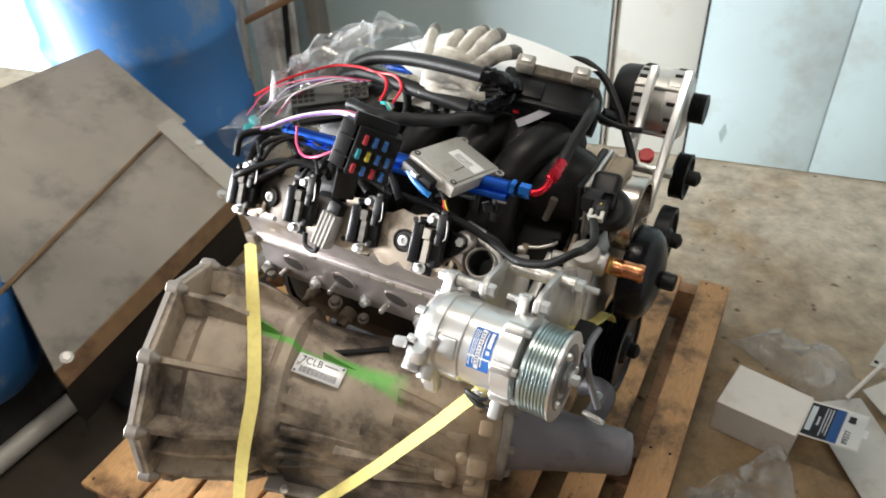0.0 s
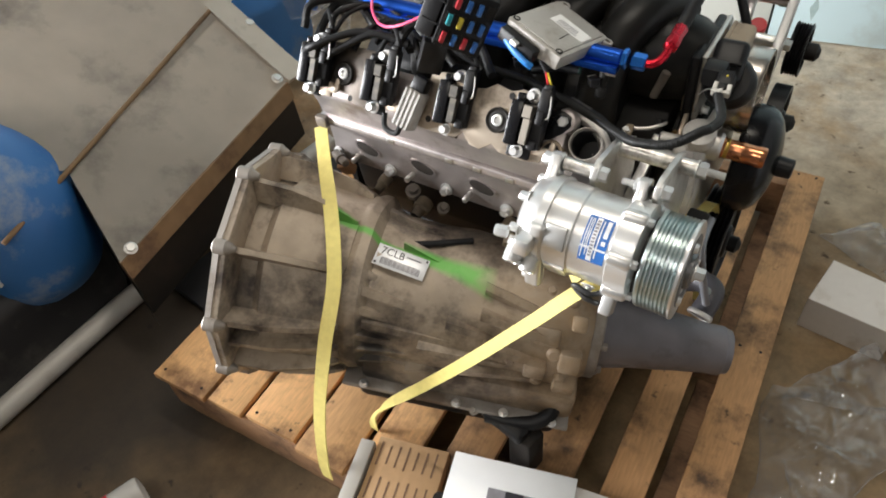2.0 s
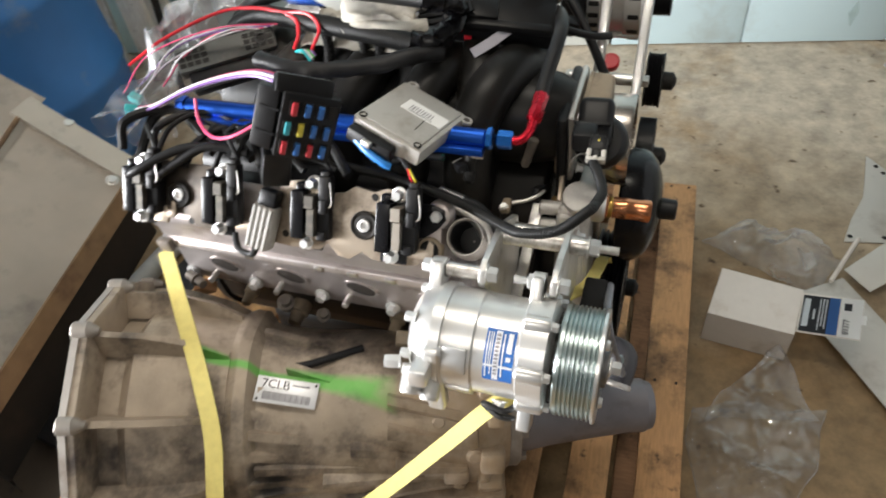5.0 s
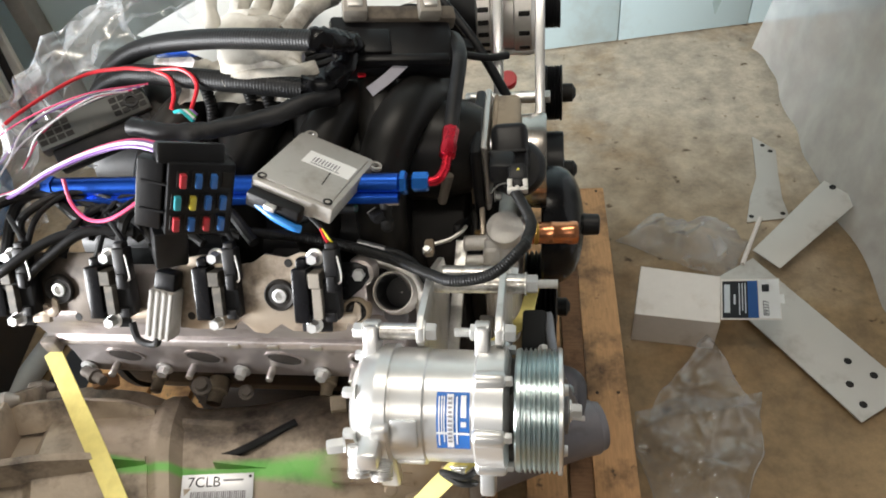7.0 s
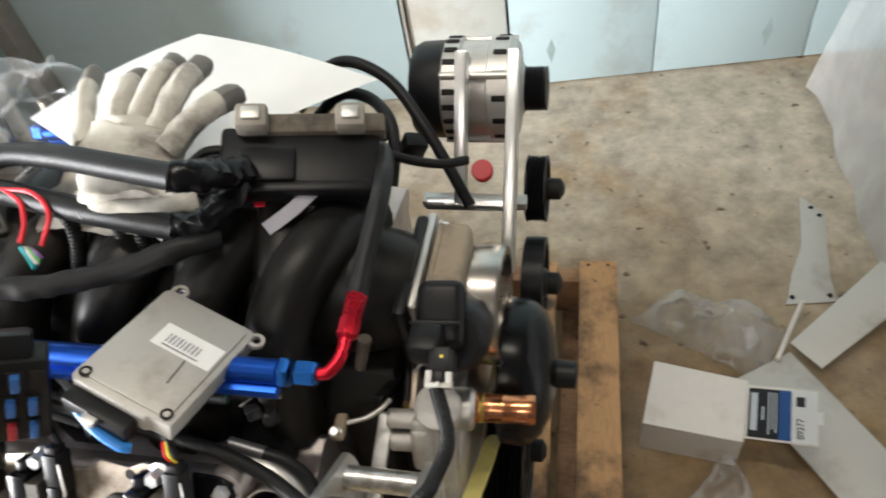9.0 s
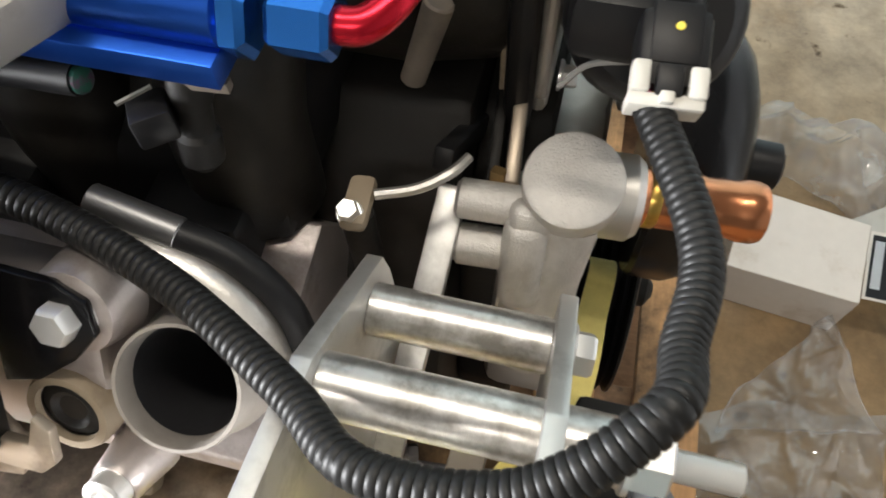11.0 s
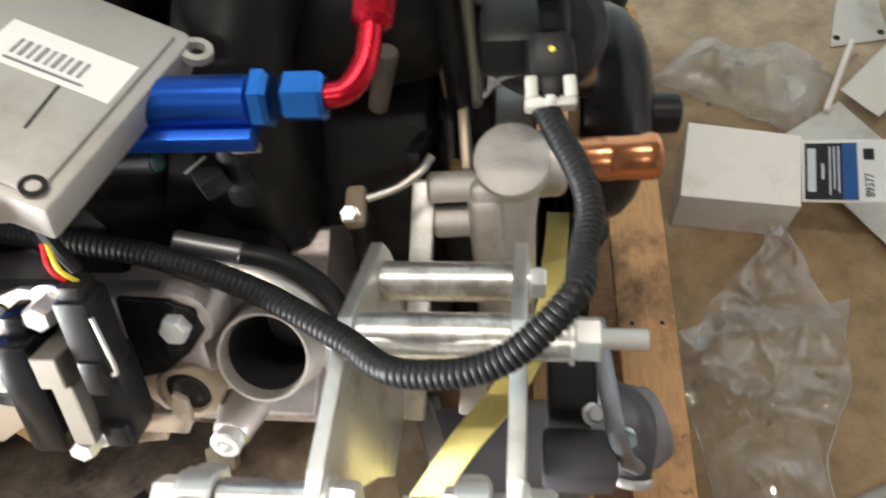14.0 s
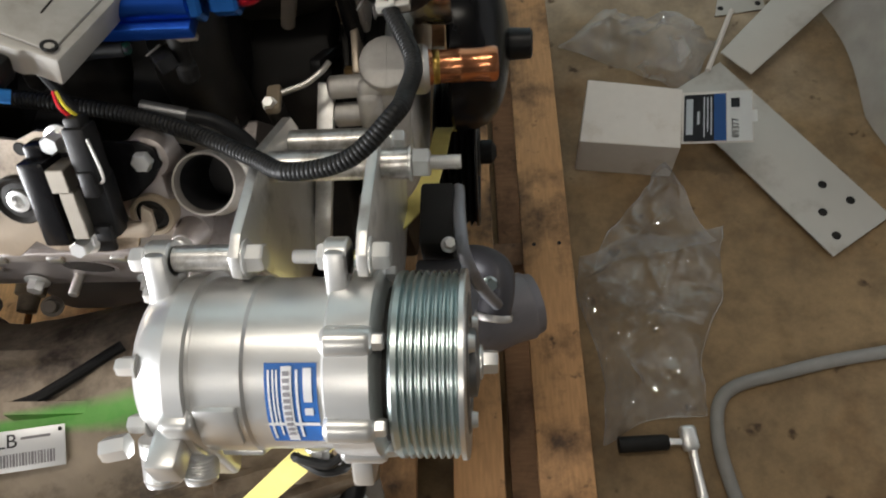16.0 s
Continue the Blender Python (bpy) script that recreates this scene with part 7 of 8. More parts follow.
# ---- glove ----
def glove():
    ob = thing("work_glove", (0.16, 0.31, 0.87), "worn grey knitted work glove with grimy fingertips lying on the engine", "glove")
    palm = B()
    line, loops = smooth_line([(0.178, 0.205, 0.866), (0.170, 0.23, 0.876), (0.162, 0.255, 0.885), (0.155, 0.280, 0.892), (0.152, 0.298, 0.892)], 6), []
    n = len(line)
    for i, p in enumerate(line):
        f = i / (n - 1)
        a = 0.055 - 0.010 * abs(f - 0.45) * 2
        th = 0.017 if 0 < i < n - 1 else 0.012
        loops.append([p + Vector((1, 0.12, -0.1)) * a * math.cos(q) + Vector((0, 0.1, 1)) * th * math.sin(q) + crumple(p + Vector((q * 0.02, 0, 0)), 0.02, 0.011, 3) for q in [2 * math.pi * k / 28 for k in range(28)]])
    part("palm", rings(palm, loops), KNIT, ob)
    tips = [((0.102, 0.272, 0.888), (0.078, 0.330, 0.903), (0.060, 0.386, 0.902), 0.0105), ((0.128, 0.285, 0.895), (0.127, 0.335, 0.910), (0.122, 0.380, 0.898), 0.0115), ((0.155, 0.288, 0.898), (0.162, 0.345, 0.915), (0.158, 0.398, 0.903), 0.0125), ((0.180, 0.285, 0.897), (0.190, 0.342, 0.914), (0.190, 0.394, 0.901), 0.0125), ((0.200, 0.262, 0.893), (0.226, 0.302, 0.907), (0.247, 0.350, 0.897), 0.0130)]
    for a, b_, c_, r in tips:
        ln = smooth_line([a, b_, c_], 8)
        lp = []
        for i, p in enumerate(ln):
            f = i / (len(ln) - 1)
            rr = r * (1.0 if f < 0.85 else math.sqrt(max(0.02, 1 - ((f - 0.85) / 0.15) ** 2)))
            d = (ln[min(i + 1, len(ln) - 1)] - ln[max(i - 1, 0)]).normalized()
            x = d.cross(Vector((0, 0, 1))).normalized()
            y = x.cross(d)
            lp.append([p + rr * (x * math.cos(q) + y * math.sin(q)) * (1 + 0.22 * noise.noise(p * 45 + Vector((q, 0, 0))) + 0.10 * noise.noise(p * 140 + Vector((q * 2, 1, 0)))) for q in [2 * math.pi * k / 14 for k in range(14)]])
        cut = int(len(lp) * 0.68)
        part("finger", rings(B(), lp[:cut + 1]), KNIT, ob)
        part("fingertip", rings(B(), lp[cut:]), DIP, ob, "grimy dark fingertip")
    cu = B()
    tube(cu, [(0.118, 0.222, 0.862), (0.15, 0.205, 0.868), (0.20, 0.205, 0.866), (0.238, 0.225, 0.862)], 0.015, 14)
    part("cuff", cu, KNIT, ob, "ribbed knitted cuff")
    part("second_cuff", sheet(B(), lambda u, v: Vector((0.06 + 0.14 * u, 0.20 + 0.06 * v, 0.836 + 0.02 * v)) + crumple((u * 0.15, v * 0.08, 0), 0.04, 0.018, 8), 16, 8), KNIT, ob)


glove()
# printed sheet behind the glove
bm = sheet(B(), lambda u, v: Vector((-0.09, 0.402, 0.822)) + Vector((0.165, 0.165, 0.004)) * u + Vector((0.215, -0.13, 0.0)) * v * (1.0) + Vector((0.06, 0.02, 0)) * u * v + Vector((0, 0, 0.012 * math.sin(2.5 * u) + 0.008 * math.sin(3 * v))), 12, 12)
single("paper_sheet", bm, PAPER, "blank white sheet of paper lying behind the glove", "paper")


# ---- clear wrap over the rear of the engine ----
def wrap():
    def fn(u, v):
        p = Vector((-0.19, 0.06, 0.70)).lerp(Vector((-0.13, 0.46, 0.78)), u) + Vector((0.06 + 0.10 * u, -0.02, 0.0)) * v + Vector((0, 0, 0.15 * math.sin(math.pi * (0.12 + 0.80 * v)) * (0.55 + 0.45 * math.sin(math.pi * u * 0.9 + 0.3))))
        return p + crumple(p, 0.06, 0.045, 1.3) + crumple(p, 0.022, 0.010, 4.1)
    ob = single("plastic_wrap", sheet(B(), fn, 46, 34), WRAP_FILM, "crumpled clear plastic wrap heaped at the rear of the engine", "plastic wrap", angle=25)
    return ob


wrap()


# ---- beside the pallet ----
def fuel_tank():
    """The dusty sheet-metal tank whose sloping face rises away from the pallet."""
    ob = thing("fuel_tank", (-0.9, 0.1, 0), "old dusty grey steel fuel tank with a rusty seam", "fuel tank")
    n = Vector((0.489, 0.002, 0.872)).normalized()
    # lower panel between the seam and the right-hand edge
    A, Bq, C, D = Vector((-0.598, 0.350, 0.347)), Vector((-0.535, -0.272, 0.314)), Vector((-0.728, -0.190, 0.421)), Vector((-0.832, 0.372, 0.478))

    def quad(p, q, r, s, thick, nu=16, nv=16, amp=0.002):
        up = sheet(B(), lambda u, v: p.lerp(q, v).lerp(s.lerp(r, v), u) + n * amp * noise.noise(p.lerp(q, v).lerp(s.lerp(r, v), u) * 6), nu, nv)
        bmesh.ops.solidify(up, geom=up.faces[:], thickness=thick)
        return up
    part("lower_panel", quad(A, Bq, C, D, 0.004), TANK, ob)
    part("upper_panel", quad(Vector((-0.823, 0.452, 0.474)) + n * 0.004, C + n * 0.004, Vector((-1.20, -0.62, 0.66)), Vector((-1.118, 0.468, 0.637)), 0.006, 18, 18, 0.003), TANK, ob)
    seam = [D + n * 0.006, D.lerp(C, 0.5) + n * 0.006, C + n * 0.006, C + (C - D) * 0.35 + n * 0.006]
    part("seam", tube(B(), seam, 0.0055, 8), RUST, ob, "rusty raised seam")
    # raised strip along the far edge
    st = [(-0.846, 0.402, 0.486), (-0.72, 0.390, 0.415), (-0.590, 0.380, 0.343)]
    part("edge_strip", ribbon(B(), [Vector(p) + n * 0.006 for p in st], [(0.25, 1, -0.12)] * 3, 0.062, 0.012, 8), TANK, ob, "folded edge strip")
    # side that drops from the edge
    # below the rusty band, black stands in for the shade on this side
    for za, zb, m, nm, lab in ((0.0, -0.045, RUST, "edge_band", "rusty brown folded edge"), (-0.045, -0.16, IRON, "side_panel", "dark side panel, shade put into its colour")):
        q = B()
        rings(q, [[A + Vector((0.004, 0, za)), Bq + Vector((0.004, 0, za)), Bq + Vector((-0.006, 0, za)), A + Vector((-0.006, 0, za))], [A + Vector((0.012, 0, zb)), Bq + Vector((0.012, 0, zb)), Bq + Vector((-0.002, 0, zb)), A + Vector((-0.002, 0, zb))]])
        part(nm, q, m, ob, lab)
    # end plate and lower body are black to hold the shade under the tank
    part("front_side", quad(Bq + Vector((0, -0.004, -0.006)), Bq + Vector((0, 0, -0.22)), C + Vector((0, 0, -0.30)), C + Vector((0, -0.004, -0.006)), 0.004, 6, 6), IRON, ob, "dark end plate, shade put into its colour")
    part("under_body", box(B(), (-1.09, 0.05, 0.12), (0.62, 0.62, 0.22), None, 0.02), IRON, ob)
    for p in ((-0.752, 0.416, 0.437), (-0.612, 0.333, 0.361), (-0.541, -0.236, 0.318)):
        part("bolt", hexbolt(B(), Vector(p) + n * 0.004, n, 0.011, 0.006, 1.3), ALU_CAST, ob, "pale round bolt")


fuel_tank()


def drum(c, r, h):
    ob = thing("plastic_drum", (c[0], c[1], 0), "tall blue plastic drum standing behind the tank", "drum")
    prof = [(0, r * 0.86), (0.02, r * 0.95), (0.06, r)]
    for z in (0.28, 0.56):
        prof += [(z * h / 0.88 - 0.03, r), (z * h / 0.88 - 0.012, r * 1.035), (z * h / 0.88 + 0.012, r * 1.035), (z * h / 0.88 + 0.03, r)]
    prof += [(h - 0.09, r), (h - 0.06, r * 0.985), (h - 0.05, r * 1.02), (h - 0.02, r * 1.02), (h - 0.01, r * 0.95), (h - 0.02, r * 0.9), (h - 0.02, 0.001)]
    part("drum_body", lathe(B(), (c[0], c[1], 0.0), (0, 0, 1), prof, 56), DRUM, ob)
    part("bung", lathe(B(), (c[0] + 0.1, c[1], h - 0.02), (0, 0, 1), [(0, 0.03), (0.02, 0.03), (0.022, 0.026)], 20), DRUM, ob)


drum((-1.31, 0.765), 0.30, 0.88)


def seat():
    """The blue seat with a black middle, by the tank's near end."""
    ob = thing("vinyl_seat", (-0.85, -0.35, 0), "dusty blue vinyl seat with a black middle and pale piping", "seat")
    def pad(cx, cy, cz, rx, ry, rz, pw=2.6):
        bm = B()
        bmesh.ops.create_uvsphere(bm, u_segments=40, v_segments=24, radius=1)
        for v in bm.verts:
            d = v.co.copy()
            k = (abs(d.x) ** pw + abs(d.y) ** pw + abs(d.z) ** pw) ** (-1 / pw)
            v.co = Vector((cx + d.x * k * rx, cy + d.y * k * ry, cz + d.z * k * rz)) + crumple(d, 0.5, 0.006, 2)
        return bm
    part("blue_bolster", pad(-0.900, -0.30, 0.325, 0.215, 0.150, 0.215), VINYL, ob, "dusty blue vinyl bolster")
    # the middle's unseen forward run is added to shade the floor
    part("black_middle", pad(-0.965, -0.68, 0.265, 0.195, 0.36, 0.19), VINYL_BLACK, ob, "black vinyl middle, lengthened out of view to shade the floor")
    pts = [Vector((-0.955 + 0.205 * math.cos(a), -0.425, 0.285 + 0.200 * math.sin(a))) for a in [math.pi * (1.0 - k / 14) for k in range(15)]]
    part("piping", tube(B(), pts, 0.005, 8, 4), PIPING, ob, "pale piping")
    # base also runs on out of view, blocking low doorway light
    part("base", box(B(), (-1.02, -0.64, 0.125), (0.53, 0.92, 0.25), None, 0.05, 3), VINYL_BLACK, ob)


seat()
single("floor_pipe", tube(B(), [(-0.655, 0.50, 0.028), (-0.702, 0.142, 0.028), (-0.735, -0.226, 0.028), (-0.745, -0.62, 0.028)], 0.027, 20), SHEET_GREY, "grey painted steel pipe lying on the floor by the tank", "pipe")
# slab added to keep the shaded floor beside the tank black
single("black_slab", box(B(), (-0.575, 0.16, 0.012), (0.15, 0.62, 0.022), pose(0, 0, 0, 0, 0, -8).to_3x3(), 0.006), VINYL_BLACK, "flat black slab added over the shaded floor between the tank and the pallet", "tray")

# boards and rods propped in the corner
for k, (s, w, tilt) in enumerate(((-1.60, 0.10, 2.0), (-1.71, 0.09, -1.5), (-1.82, 0.11, 3.0), (-1.94, 0.10, 0.5), (-2.06, 0.12, -2.0), (-2.19, 0.10, 1.2))):
    p = WALL @ Vector((s, -0.10 - 0.02 * (k % 2), 0.9))
    single("leaning_board", box(B(), p, (w, 0.022, 1.8), WALL.to_3x3() @ pose(0, 0, 0, -3.2, tilt, 0).to_3x3(), 0.003), WOODGREY, "weathered grey board propped against the wall", "board", "boards propped in the corner")
a, c = WALL @ Vector((-1.60, -0.22, 0.0)), WALL @ Vector((-1.50, -0.12, 1.3))
single("dark_pole", rod(B(), a, c, 0.012, None, 10), IRON, "dark thin pole propped in the corner", "pole")
a, c = WALL @ Vector((-1.75, -0.32, 0.0)), WALL @ Vector((-1.62, -0.18, 1.2))
single("pale_pole", rod(B(), a, c, 0.010, None, 10), SHEET_GREY, "pale thin pole propped in the corner", "pole")
single("rusty_rod", rod(B(), (-1.20, 1.12, 0.465), (-0.76, 1.17, 0.675), 0.012, None, 10), OLIVE, "rusty orange rod leaning across the corner", "rod")
single("wall_post", box(B(), WALL @ Vector((-1.52, -0.04, 1.4)), (0.05, 0.08, 2.8), WALL.to_3x3(), 0.004), CABLE, "dull grey steel wall post at the end of the blue sheets", "post", kind="structure")


# ---- right of the pallet ----
def parts_box():
    ob = thing("parts_box", (0.79, 0.5, 0), "opened white cardboard parts box with a printed end flap", "box")
    c = [Vector(p) for p in ((0.692, 0.456, 0), (0.862, 0.436, 0), (0.882, 0.562, 0), (0.716, 0.591, 0))]
    bm = B()
    lo = [[p + Vector((0, 0, z)) for p in c] for z in (0.001, 0.092, 0.094)]
    rings(bm, lo)
    bmesh.ops.bevel(bm, geom=bm.edges[:], offset=0.0012, segments=1, affect="EDGES")
    part("carton", bm, WHITE_CARD, ob)
    e1, e2 = Vector((0.880, 0.552, 0.0955)), Vector((0.864, 0.444, 0.0955))
    d = Vector((0.110, -0.018, 0.026))
    fl = B()
    rings(fl, [[e1, e2, e2 + Vector((0, 0, -0.001)), e1 + Vector((0, 0, -0.001))], [e1 + d, e2 + d, e2 + d + Vector((0, 0, -0.001)), e1 + d + Vector((0, 0, -0.001))]])
    flap = part("flap", fl, WHITE_CARD, ob, "bent-up end flap")

    def on(u0, u1, v0, v1, lift=0.0012):
        up = Vector((-0.25, 0, 0.97)) * lift
        pts = [e1 + (e2 - e1) * v + d * u + up for u, v in ((u0, v0), (u1, v0), (u1, v1), (u0, v1))]
        q = B()
        q.faces.new([q.verts.new(p) for p in pts])
        bmesh.ops.solidify(q, geom=q.faces[:], thickness=0.0004)
        return q
    part("black_print", on(0.03, 0.50, 0.06, 0.97), INK, flap, "black printed panel")
    part("blue_print", on(0.46, 0.63, 0.06, 0.97, 0.0018), PRINT_BLUE, flap, "blue printed band")
    part("white_print", on(0.64, 0.99, 0.02, 0.98), PAPER, flap, "white printed end")
    for u, w, v0, v1 in ((0.06, 0.10, 0.15, 0.85), (0.22, 0.035, 0.40, 0.65), (0.31, 0.02, 0.12, 0.9), (0.36, 0.02, 0.12, 0.8), (0.41, 0.02, 0.12, 0.86)):
        part("print_bar", on(u, u + w, v0, v1, 0.0019), SILVER_LABEL, flap)
    part("bar_code", on(0.70, 0.82, 0.16, 0.34, 0.0019), INK, flap)
    t = plate_at(e1 + (e2 - e1) * 0.74 + d * 0.76 + Vector((-0.0005, 0, 0.0022)), e1 - e2, -d)
    lettering("part_number", "89377", 0.016, t, INK, flap)
    part("corner_tab", on(0.99, 1.06, 0.40, 0.62, 0.0006), PAPER, flap)


parts_box()


def bag(name, label, pts, rise, seed, n=52, material=FILM):
    """Thin film over an outline on the floor, puffed and creased."""
    p = [Vector(q) for q in pts]

    def fn(u, v):
        a = p[0].lerp(p[1], u).lerp(p[3].lerp(p[2], u), v)
        a = a + Vector((noise.noise(a * 7 + Vector((seed, 0, 2))), noise.noise(a * 7 + Vector((0, seed, 5))), 0)) * 0.028
        h = rise * (math.sin(math.pi * u) * math.sin(math.pi * v)) ** 0.6
        q = a + Vector((0, 0, 0.004 + h * (0.6 + 0.5 * noise.noise(a * 9 + Vector((seed, 0, 0))))))
        s = crumple(q, 0.10, 0.034, seed) + crumple(q, 0.042, 0.020, seed + 3)
        # long sharp folds across the film
        w = Vector((a.x * 5 + a.y * 3, a.y * 11 - a.x * 7, seed * 2.3))
        s.z += 0.022 * (1 - abs(noise.noise(w))) ** 6 + 0.010 * (1 - abs(noise.noise(w * 2.3 + Vector((4, 1, 0))))) ** 8
        edge = min(1, 6 * min(u, 1 - u, v, 1 - v) + 0.25)
        q += Vector((s.x, s.y, abs(s.z))) * edge
        return Vector((q.x, q.y, max(q.z, 0.003)))
    ob = single(name, sheet(B(), fn, n, n), material, label, "plastic bag", "plastic bags on the floor", angle=14)
    ks = [k / n for k in range(n + 1)]
    for line in ([fn(k, 0) for k in ks], [fn(0, k) for k in ks], [fn(1, k) for k in ks]):
        part("welded_edge", tube(B(), line, 0.0011, 5, 1), EDGE_FILM, ob, "pale welded edge")
    return ob


bag("plastic_bag", "clear crumpled plastic bag lying flat on the concrete", [(0.705, -0.045, 0), (0.865, -0.005, 0), (0.945, 0.33, 0), (0.690, 0.28, 0)], 0.030, 1.0)
bag("plastic_bag", "clear plastic bag neck gathered up to the parts box", [(0.70, 0.25, 0.004), (0.935, 0.30, 0.004), (0.855, 0.428, 0.03), (0.828, 0.424, 0.03)], 0.012, 2.0, 40)
bag("plastic_bag", "clear crumpled plastic bag behind the parts box", [(0.690, 0.735, 0), (0.93, 0.625, 0), (1.00, 0.755, 0), (0.77, 0.825, 0)], 0.075, 5.0, 52, HAZY_FILM)


def metal_plate(name, label, c, t, w, h, notch=0.0, holes=(), z=0.004, tilt=(0, 0, 0)):
    m = Matrix.Translation(c) @ pose(0, 0, 0, *tilt) @ pose(0, 0, 0, 0, 0, t)
    ob = thing(name, m, label, "metal plate", "grey plates on the floor")
    out = [(-w / 2, -h / 2), (w / 2 - notch, -h / 2), (w / 2, -h / 2 + notch), (w / 2, h / 2), (-w / 2, h / 2 - notch)]
    part("sheet", prism(B(), out, Matrix(), 0.003, 0.0006), SHEET_GREY, ob, local=True)
    for x, y in holes:
        part("hole", lathe(B(), (x, y, 0.0026), (0, 0, 1), [(0, 0.008), (0.0012, 0.0075)], 14), IRON, ob, "dark bolt hole", local=True)
    return ob


metal_plate("metal_plate", "grey primed steel plate with bolt holes lying on the floor", (1.048, 0.475, 0.012), -56, 0.42, 0.135, 0.0, [(0.15, 0.035), (0.14, -0.02), (0.185, -0.035), (0.10, 0.02)])
metal_plate("metal_plate", "bluish grey folded steel plate propped over another", (1.105, 0.765, 0.050), 40, 0.27, 0.095, 0.02, [(0.13, 0.02)], tilt=(6, -8, 0))
ob = thing("metal_plate", (1.065, 0.95, 0), "pale grey gusset-shaped steel plate lying flat on the floor", "metal plate", "grey plates on the floor")
part("sheet", prism(B(), [(0.998, 0.815), (1.102, 0.83), (1.098, 0.90), (1.106, 0.985), (1.120, 1.09), (1.070, 1.15), (1.052, 0.985), (1.020, 0.90)], Matrix.Translation((0, 0, 0.002)), 0.003, 0.0006), SHEET_GREY, ob)
for p in ((1.012, 0.835), (1.088, 0.845), (1.09, 1.11), (1.105, 1.085)):
    part("hole", lathe(B(), (p[0], p[1], 0.0046), (0, 0, 1), [(0, 0.0065), (0.0009, 0.006)], 12), IRON, ob, "dark bolt hole")
single("pale_stick", rod(B(), (0.955, 0.655, 0.03), (1.02, 0.80, 0.035), 0.005, None, 8), WHITE_CARD, "thin pale stick lying across the plates", "stick")


def hanging_sheet():
    foot = smooth_line([(1.13, 1.56, 0), (1.165, 1.40, 0), (1.185, 1.20, 0), (1.20, 0.95, 0), (1.235, 0.62, 0), (1.30, 0.30, 0), (1.42, 0.0, 0)], 8)

    def fn(u, v):
        k = u * (len(foot) - 1)
        p = foot[int(k)].lerp(foot[min(int(k) + 1, len(foot) - 1)], k - int(k))
        fold = 0.030 * math.sin(17 * u + 1.2 * v) + 0.014 * math.sin(41 * u + 2.5 * v)
        q = p + Vector((0.05 * math.sin(math.pi * v) + 0.10 * v + fold * (0.35 + 0.65 * v), 0.04 * v, 0.004 + 1.45 * v))
        return q + crumple(q, 0.30, 0.03, 6.0)
    single("plastic_sheet", sheet(B(), fn, 64, 30), FILM_THICK, "cloudy plastic dust sheet hanging down to the floor", "plastic sheet", angle=60)


hanging_sheet()


def ratchet():
    ob = thing("ratchet_wrench", (0.83, -0.07, 0), "chrome ratchet wrench with a black socket on the floor", "ratchet")
    part("handle", lathe(B(), (0.834, -0.055, 0.018), (0.09, -1, 0), [(0, 0.007), (0.03, 0.0065), (0.06, 0.0075), (0.10, 0.0095), (0.19, 0.010), (0.20, 0.007)], 18), STEEL, ob)
    part("head", box(B(), (0.831, -0.040, 0.019), (0.026, 0.040, 0.020), pose(0, 0, 0, 0, 0, 6).to_3x3(), 0.008, 3), STEEL, ob)
    part("drive", box(B(), (0.808, -0.046, 0.019), (0.022, 0.010, 0.010), None, 0.001), STEEL, ob)
    part("socket", lathe(B(), (0.800, -0.046, 0.019), (-1, -0.06, 0), [(0, 0.010), (0.004, 0.012), (0.05, 0.0125), (0.075, 0.0125), (0.076, 0.009)], 20), IRON, ob, "black impact socket")


ratchet()
single("floor_cable", tube(B(), [(1.60, 0.13, 0.011), (1.30, 0.115, 0.011), (1.10, 0.088, 0.011), (0.985, 0.062, 0.011), (0.915, 0.042, 0.011), (0.885, 0.012, 0.011), (0.877, -0.04, 0.011), (0.884, -0.10, 0.011), (0.905, -0.19, 0.011), (0.95, -0.40, 0.011), (0.97, -0.8, 0.011)], 0.0105, 12), CABLE, "dusty grey rubber cable snaking over the concrete", "cable")


# ---- front of the pallet ----
def carton():
    ob = thing("shipping_carton", (0.15, -0.36, 0.147), "opened brown cardboard shipping carton lying on the pallet", "carton")
    t = plate_at((0.185, -0.372, 0.166), (0.95, 0.25, 0.0), (-0.25, 0.95, 0.0))
    part("panel", moved(box(B(), (0.010, 0.0, 0), (0.130, 0.21, 0.034), None, 0.002), t), CARD, ob)
    part("side_strip", moved(box(B(), (-0.072, -0.02, 0.004), (0.026, 0.22, 0.040), None, 0.002), t), SHEET_GREY, ob, "grey taped edge with rusty marks")
    for k in range(7):
        x = -0.045 + 0.017 * k
        for j, (y0, y1) in enumerate(((-0.09, -0.03), (-0.02, 0.03), (0.04, 0.09))):
            part("print_line", moved(box(B(), (x, (y0 + y1) / 2 + 0.004 * ((k * 3 + j) % 3), 0.0174), (0.0035, (y1 - y0) * (0.7 + 0.1 * ((k + j) % 3)), 0.0004)), t), INK_BROWN, ob)
    part("punched_hole", moved(lathe(B(), (0.082, 0.02, 0.017), (0, 0, 1), [(0, 0.012), (0.0006, 0.0115)], 18), t), IRON, ob, "dark punched hole")


def moved(bm, t):
    bm.transform(t)
    return bm


carton()


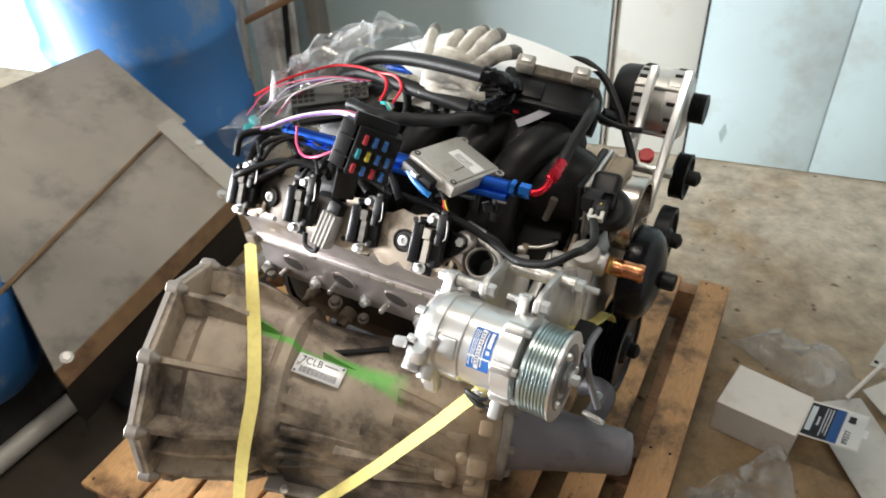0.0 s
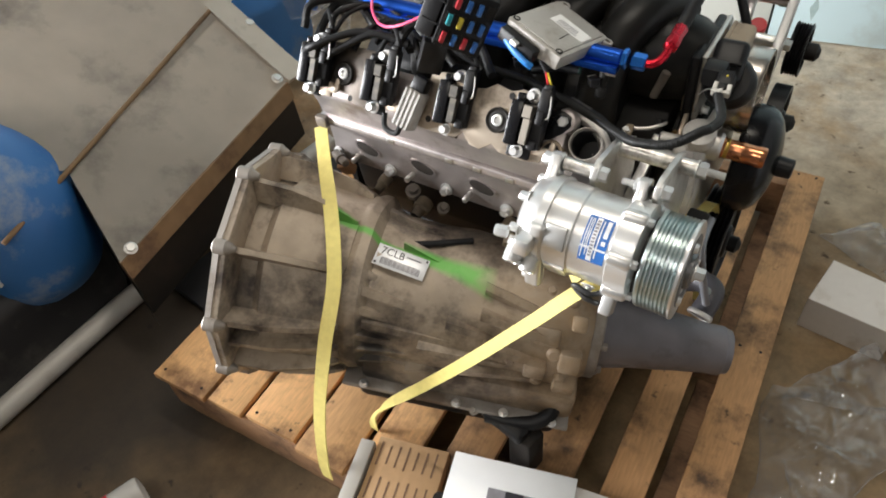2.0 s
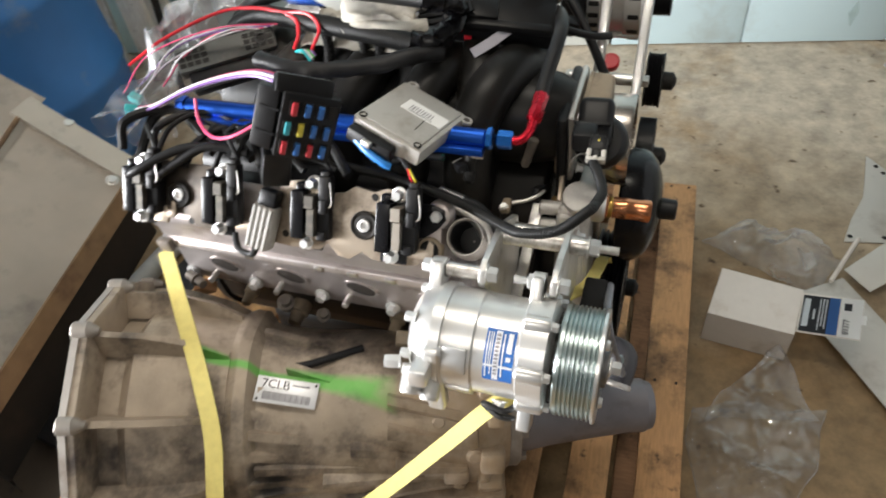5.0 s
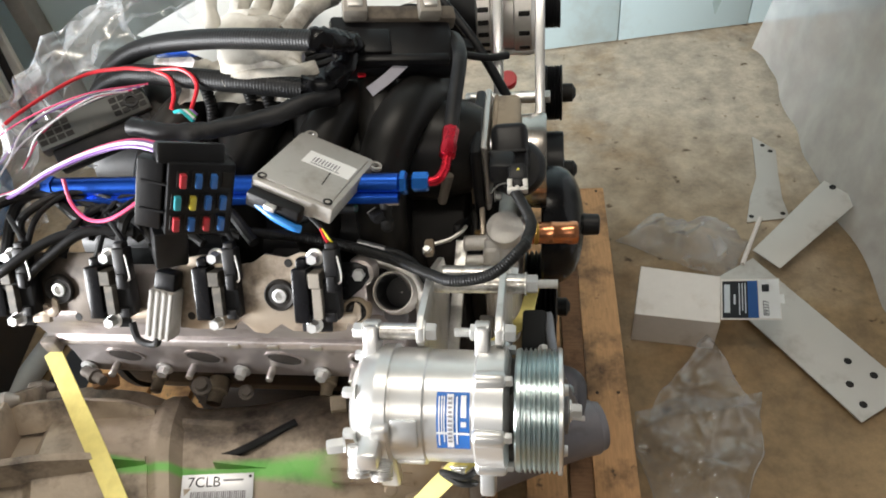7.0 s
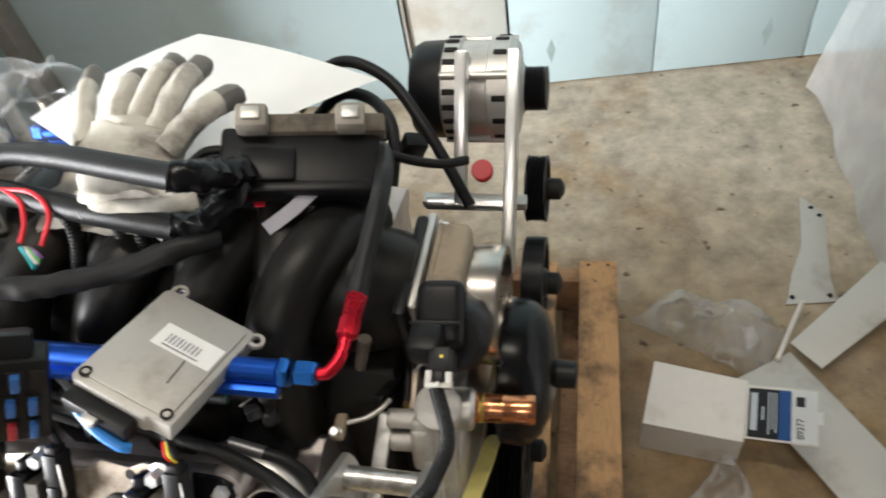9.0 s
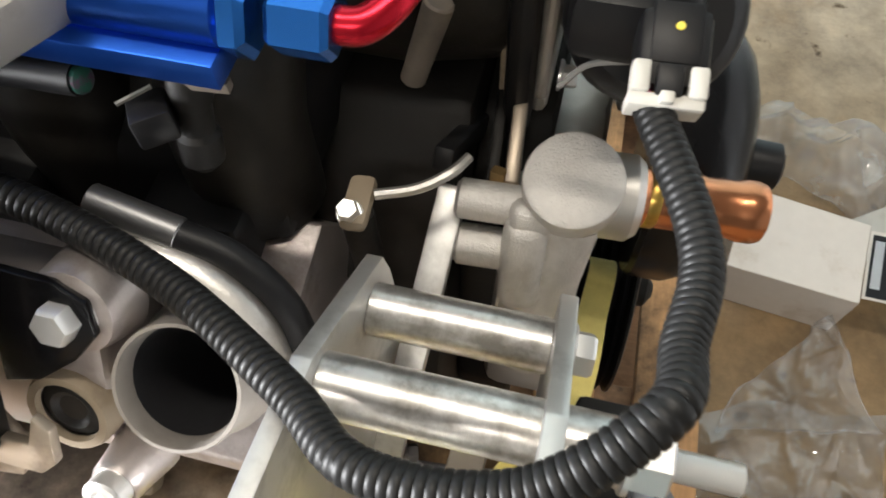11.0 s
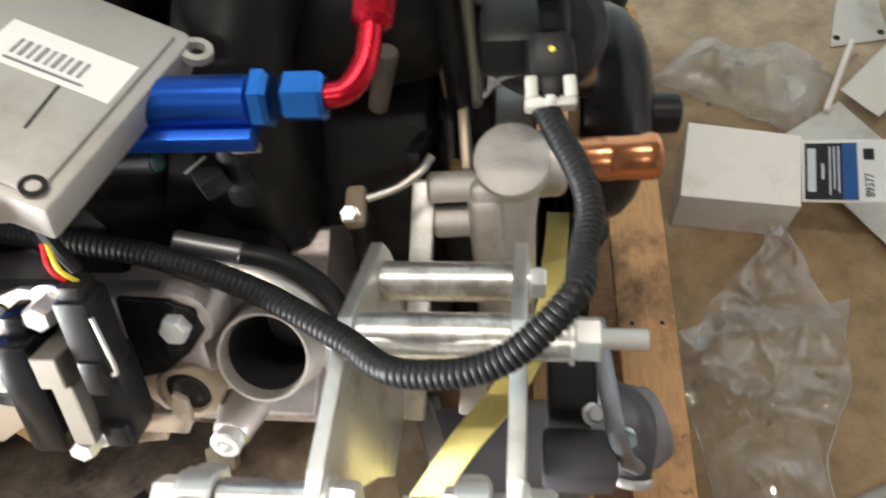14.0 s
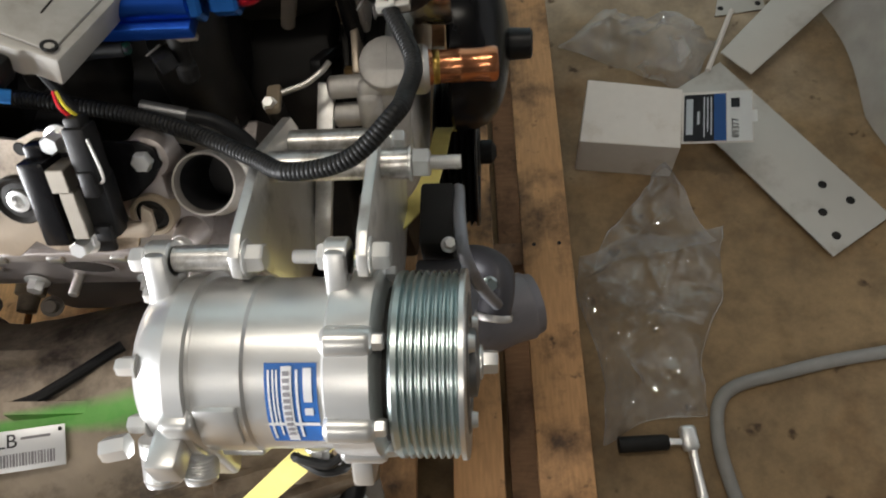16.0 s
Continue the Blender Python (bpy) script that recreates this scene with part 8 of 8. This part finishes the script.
def booklet():
    t = plate_at((0.392, -0.352, 0.196), (0.965, 0.26, 0.0), (-0.26, 0.965, 0.0))
    ob = thing("instruction_sheets", t @ Matrix.Translation((0, 0, -0.05)), "white printed instruction sheets stacked on the pallet", "instructions")
    part("top_sheet", moved(box(B(), (-0.01, 0.0, 0.004), (0.21, 0.27, 0.003), None, 0.0006), t), PAPER, ob)
    part("lower_sheet", moved(box(B(), (0.055, 0.002, -0.002), (0.215, 0.25, 0.004), pose(0, 0, 0, 0, 0, -6).to_3x3(), 0.0006), t), WHITE_CARD, ob)
    part("photo", moved(box(B(), (0.008, 0.035, 0.0058), (0.105, 0.10, 0.0006)), t), PRINT_GREY, ob, "grey printed photograph")
    for x, y, w, h, m in ((-0.01, 0.06, 0.03, 0.03, INK), (0.03, 0.05, 0.02, 0.04, PAPER), (-0.02, 0.02, 0.03, 0.02, PAPER), (0.03, 0.01, 0.04, 0.02, INK), (-0.03, 0.0, 0.015, 0.02, WIRES["red"])):
        part("photo_patch", moved(box(B(), (x + 0.01, y + 0.01, 0.0063), (w, h, 0.0004)), t), m, ob)
    part("emblem", moved(lathe(B(), (0.140, 0.095, 0.0004), (0, 0, 1), [(0, 0.009), (0.0004, 0.009), (0.0005, 0.006), (0.0002, 0.006)], 18), t), PRINT_GREY, ob)
    part("carton_under", moved(box(B(), (0.06, -0.005, -0.026), (0.20, 0.24, 0.044), None, 0.002), t), mat("dark_red_brown_card", (0.11, 0.05, 0.045), 0.8, 0, 0.15, 40, 0.1), ob, "dark carton underneath")


booklet()
ob = thing("spray_bottle", (-0.33, -0.60, 0), "small cloudy plastic bottle with a red band lying on the floor", "bottle")
part("bottle", lathe(B(), (-0.365, -0.70, 0.034), (0.35, 0.93, 0.0), [(0, 0.012), (0.02, 0.012), (0.03, 0.026), (0.045, 0.032), (0.145, 0.033), (0.150, 0.031), (0.152, 0.026), (0.148, 0.020), (0.148, 0.001)], 30), mat("cloudy_bottle_plastic", (0.55, 0.53, 0.50), 0.22, 0, 0.12, 20, 0.05, dirt=(0.30, 0.26, 0.22), dirt_amount=0.3), ob)
part("band", lathe(B(), (-0.343, -0.642, 0.034), (0.35, 0.93, 0.0), [(0, 0.0336), (0.03, 0.0336)], 30), WIRES["red"], ob, "red printed band")
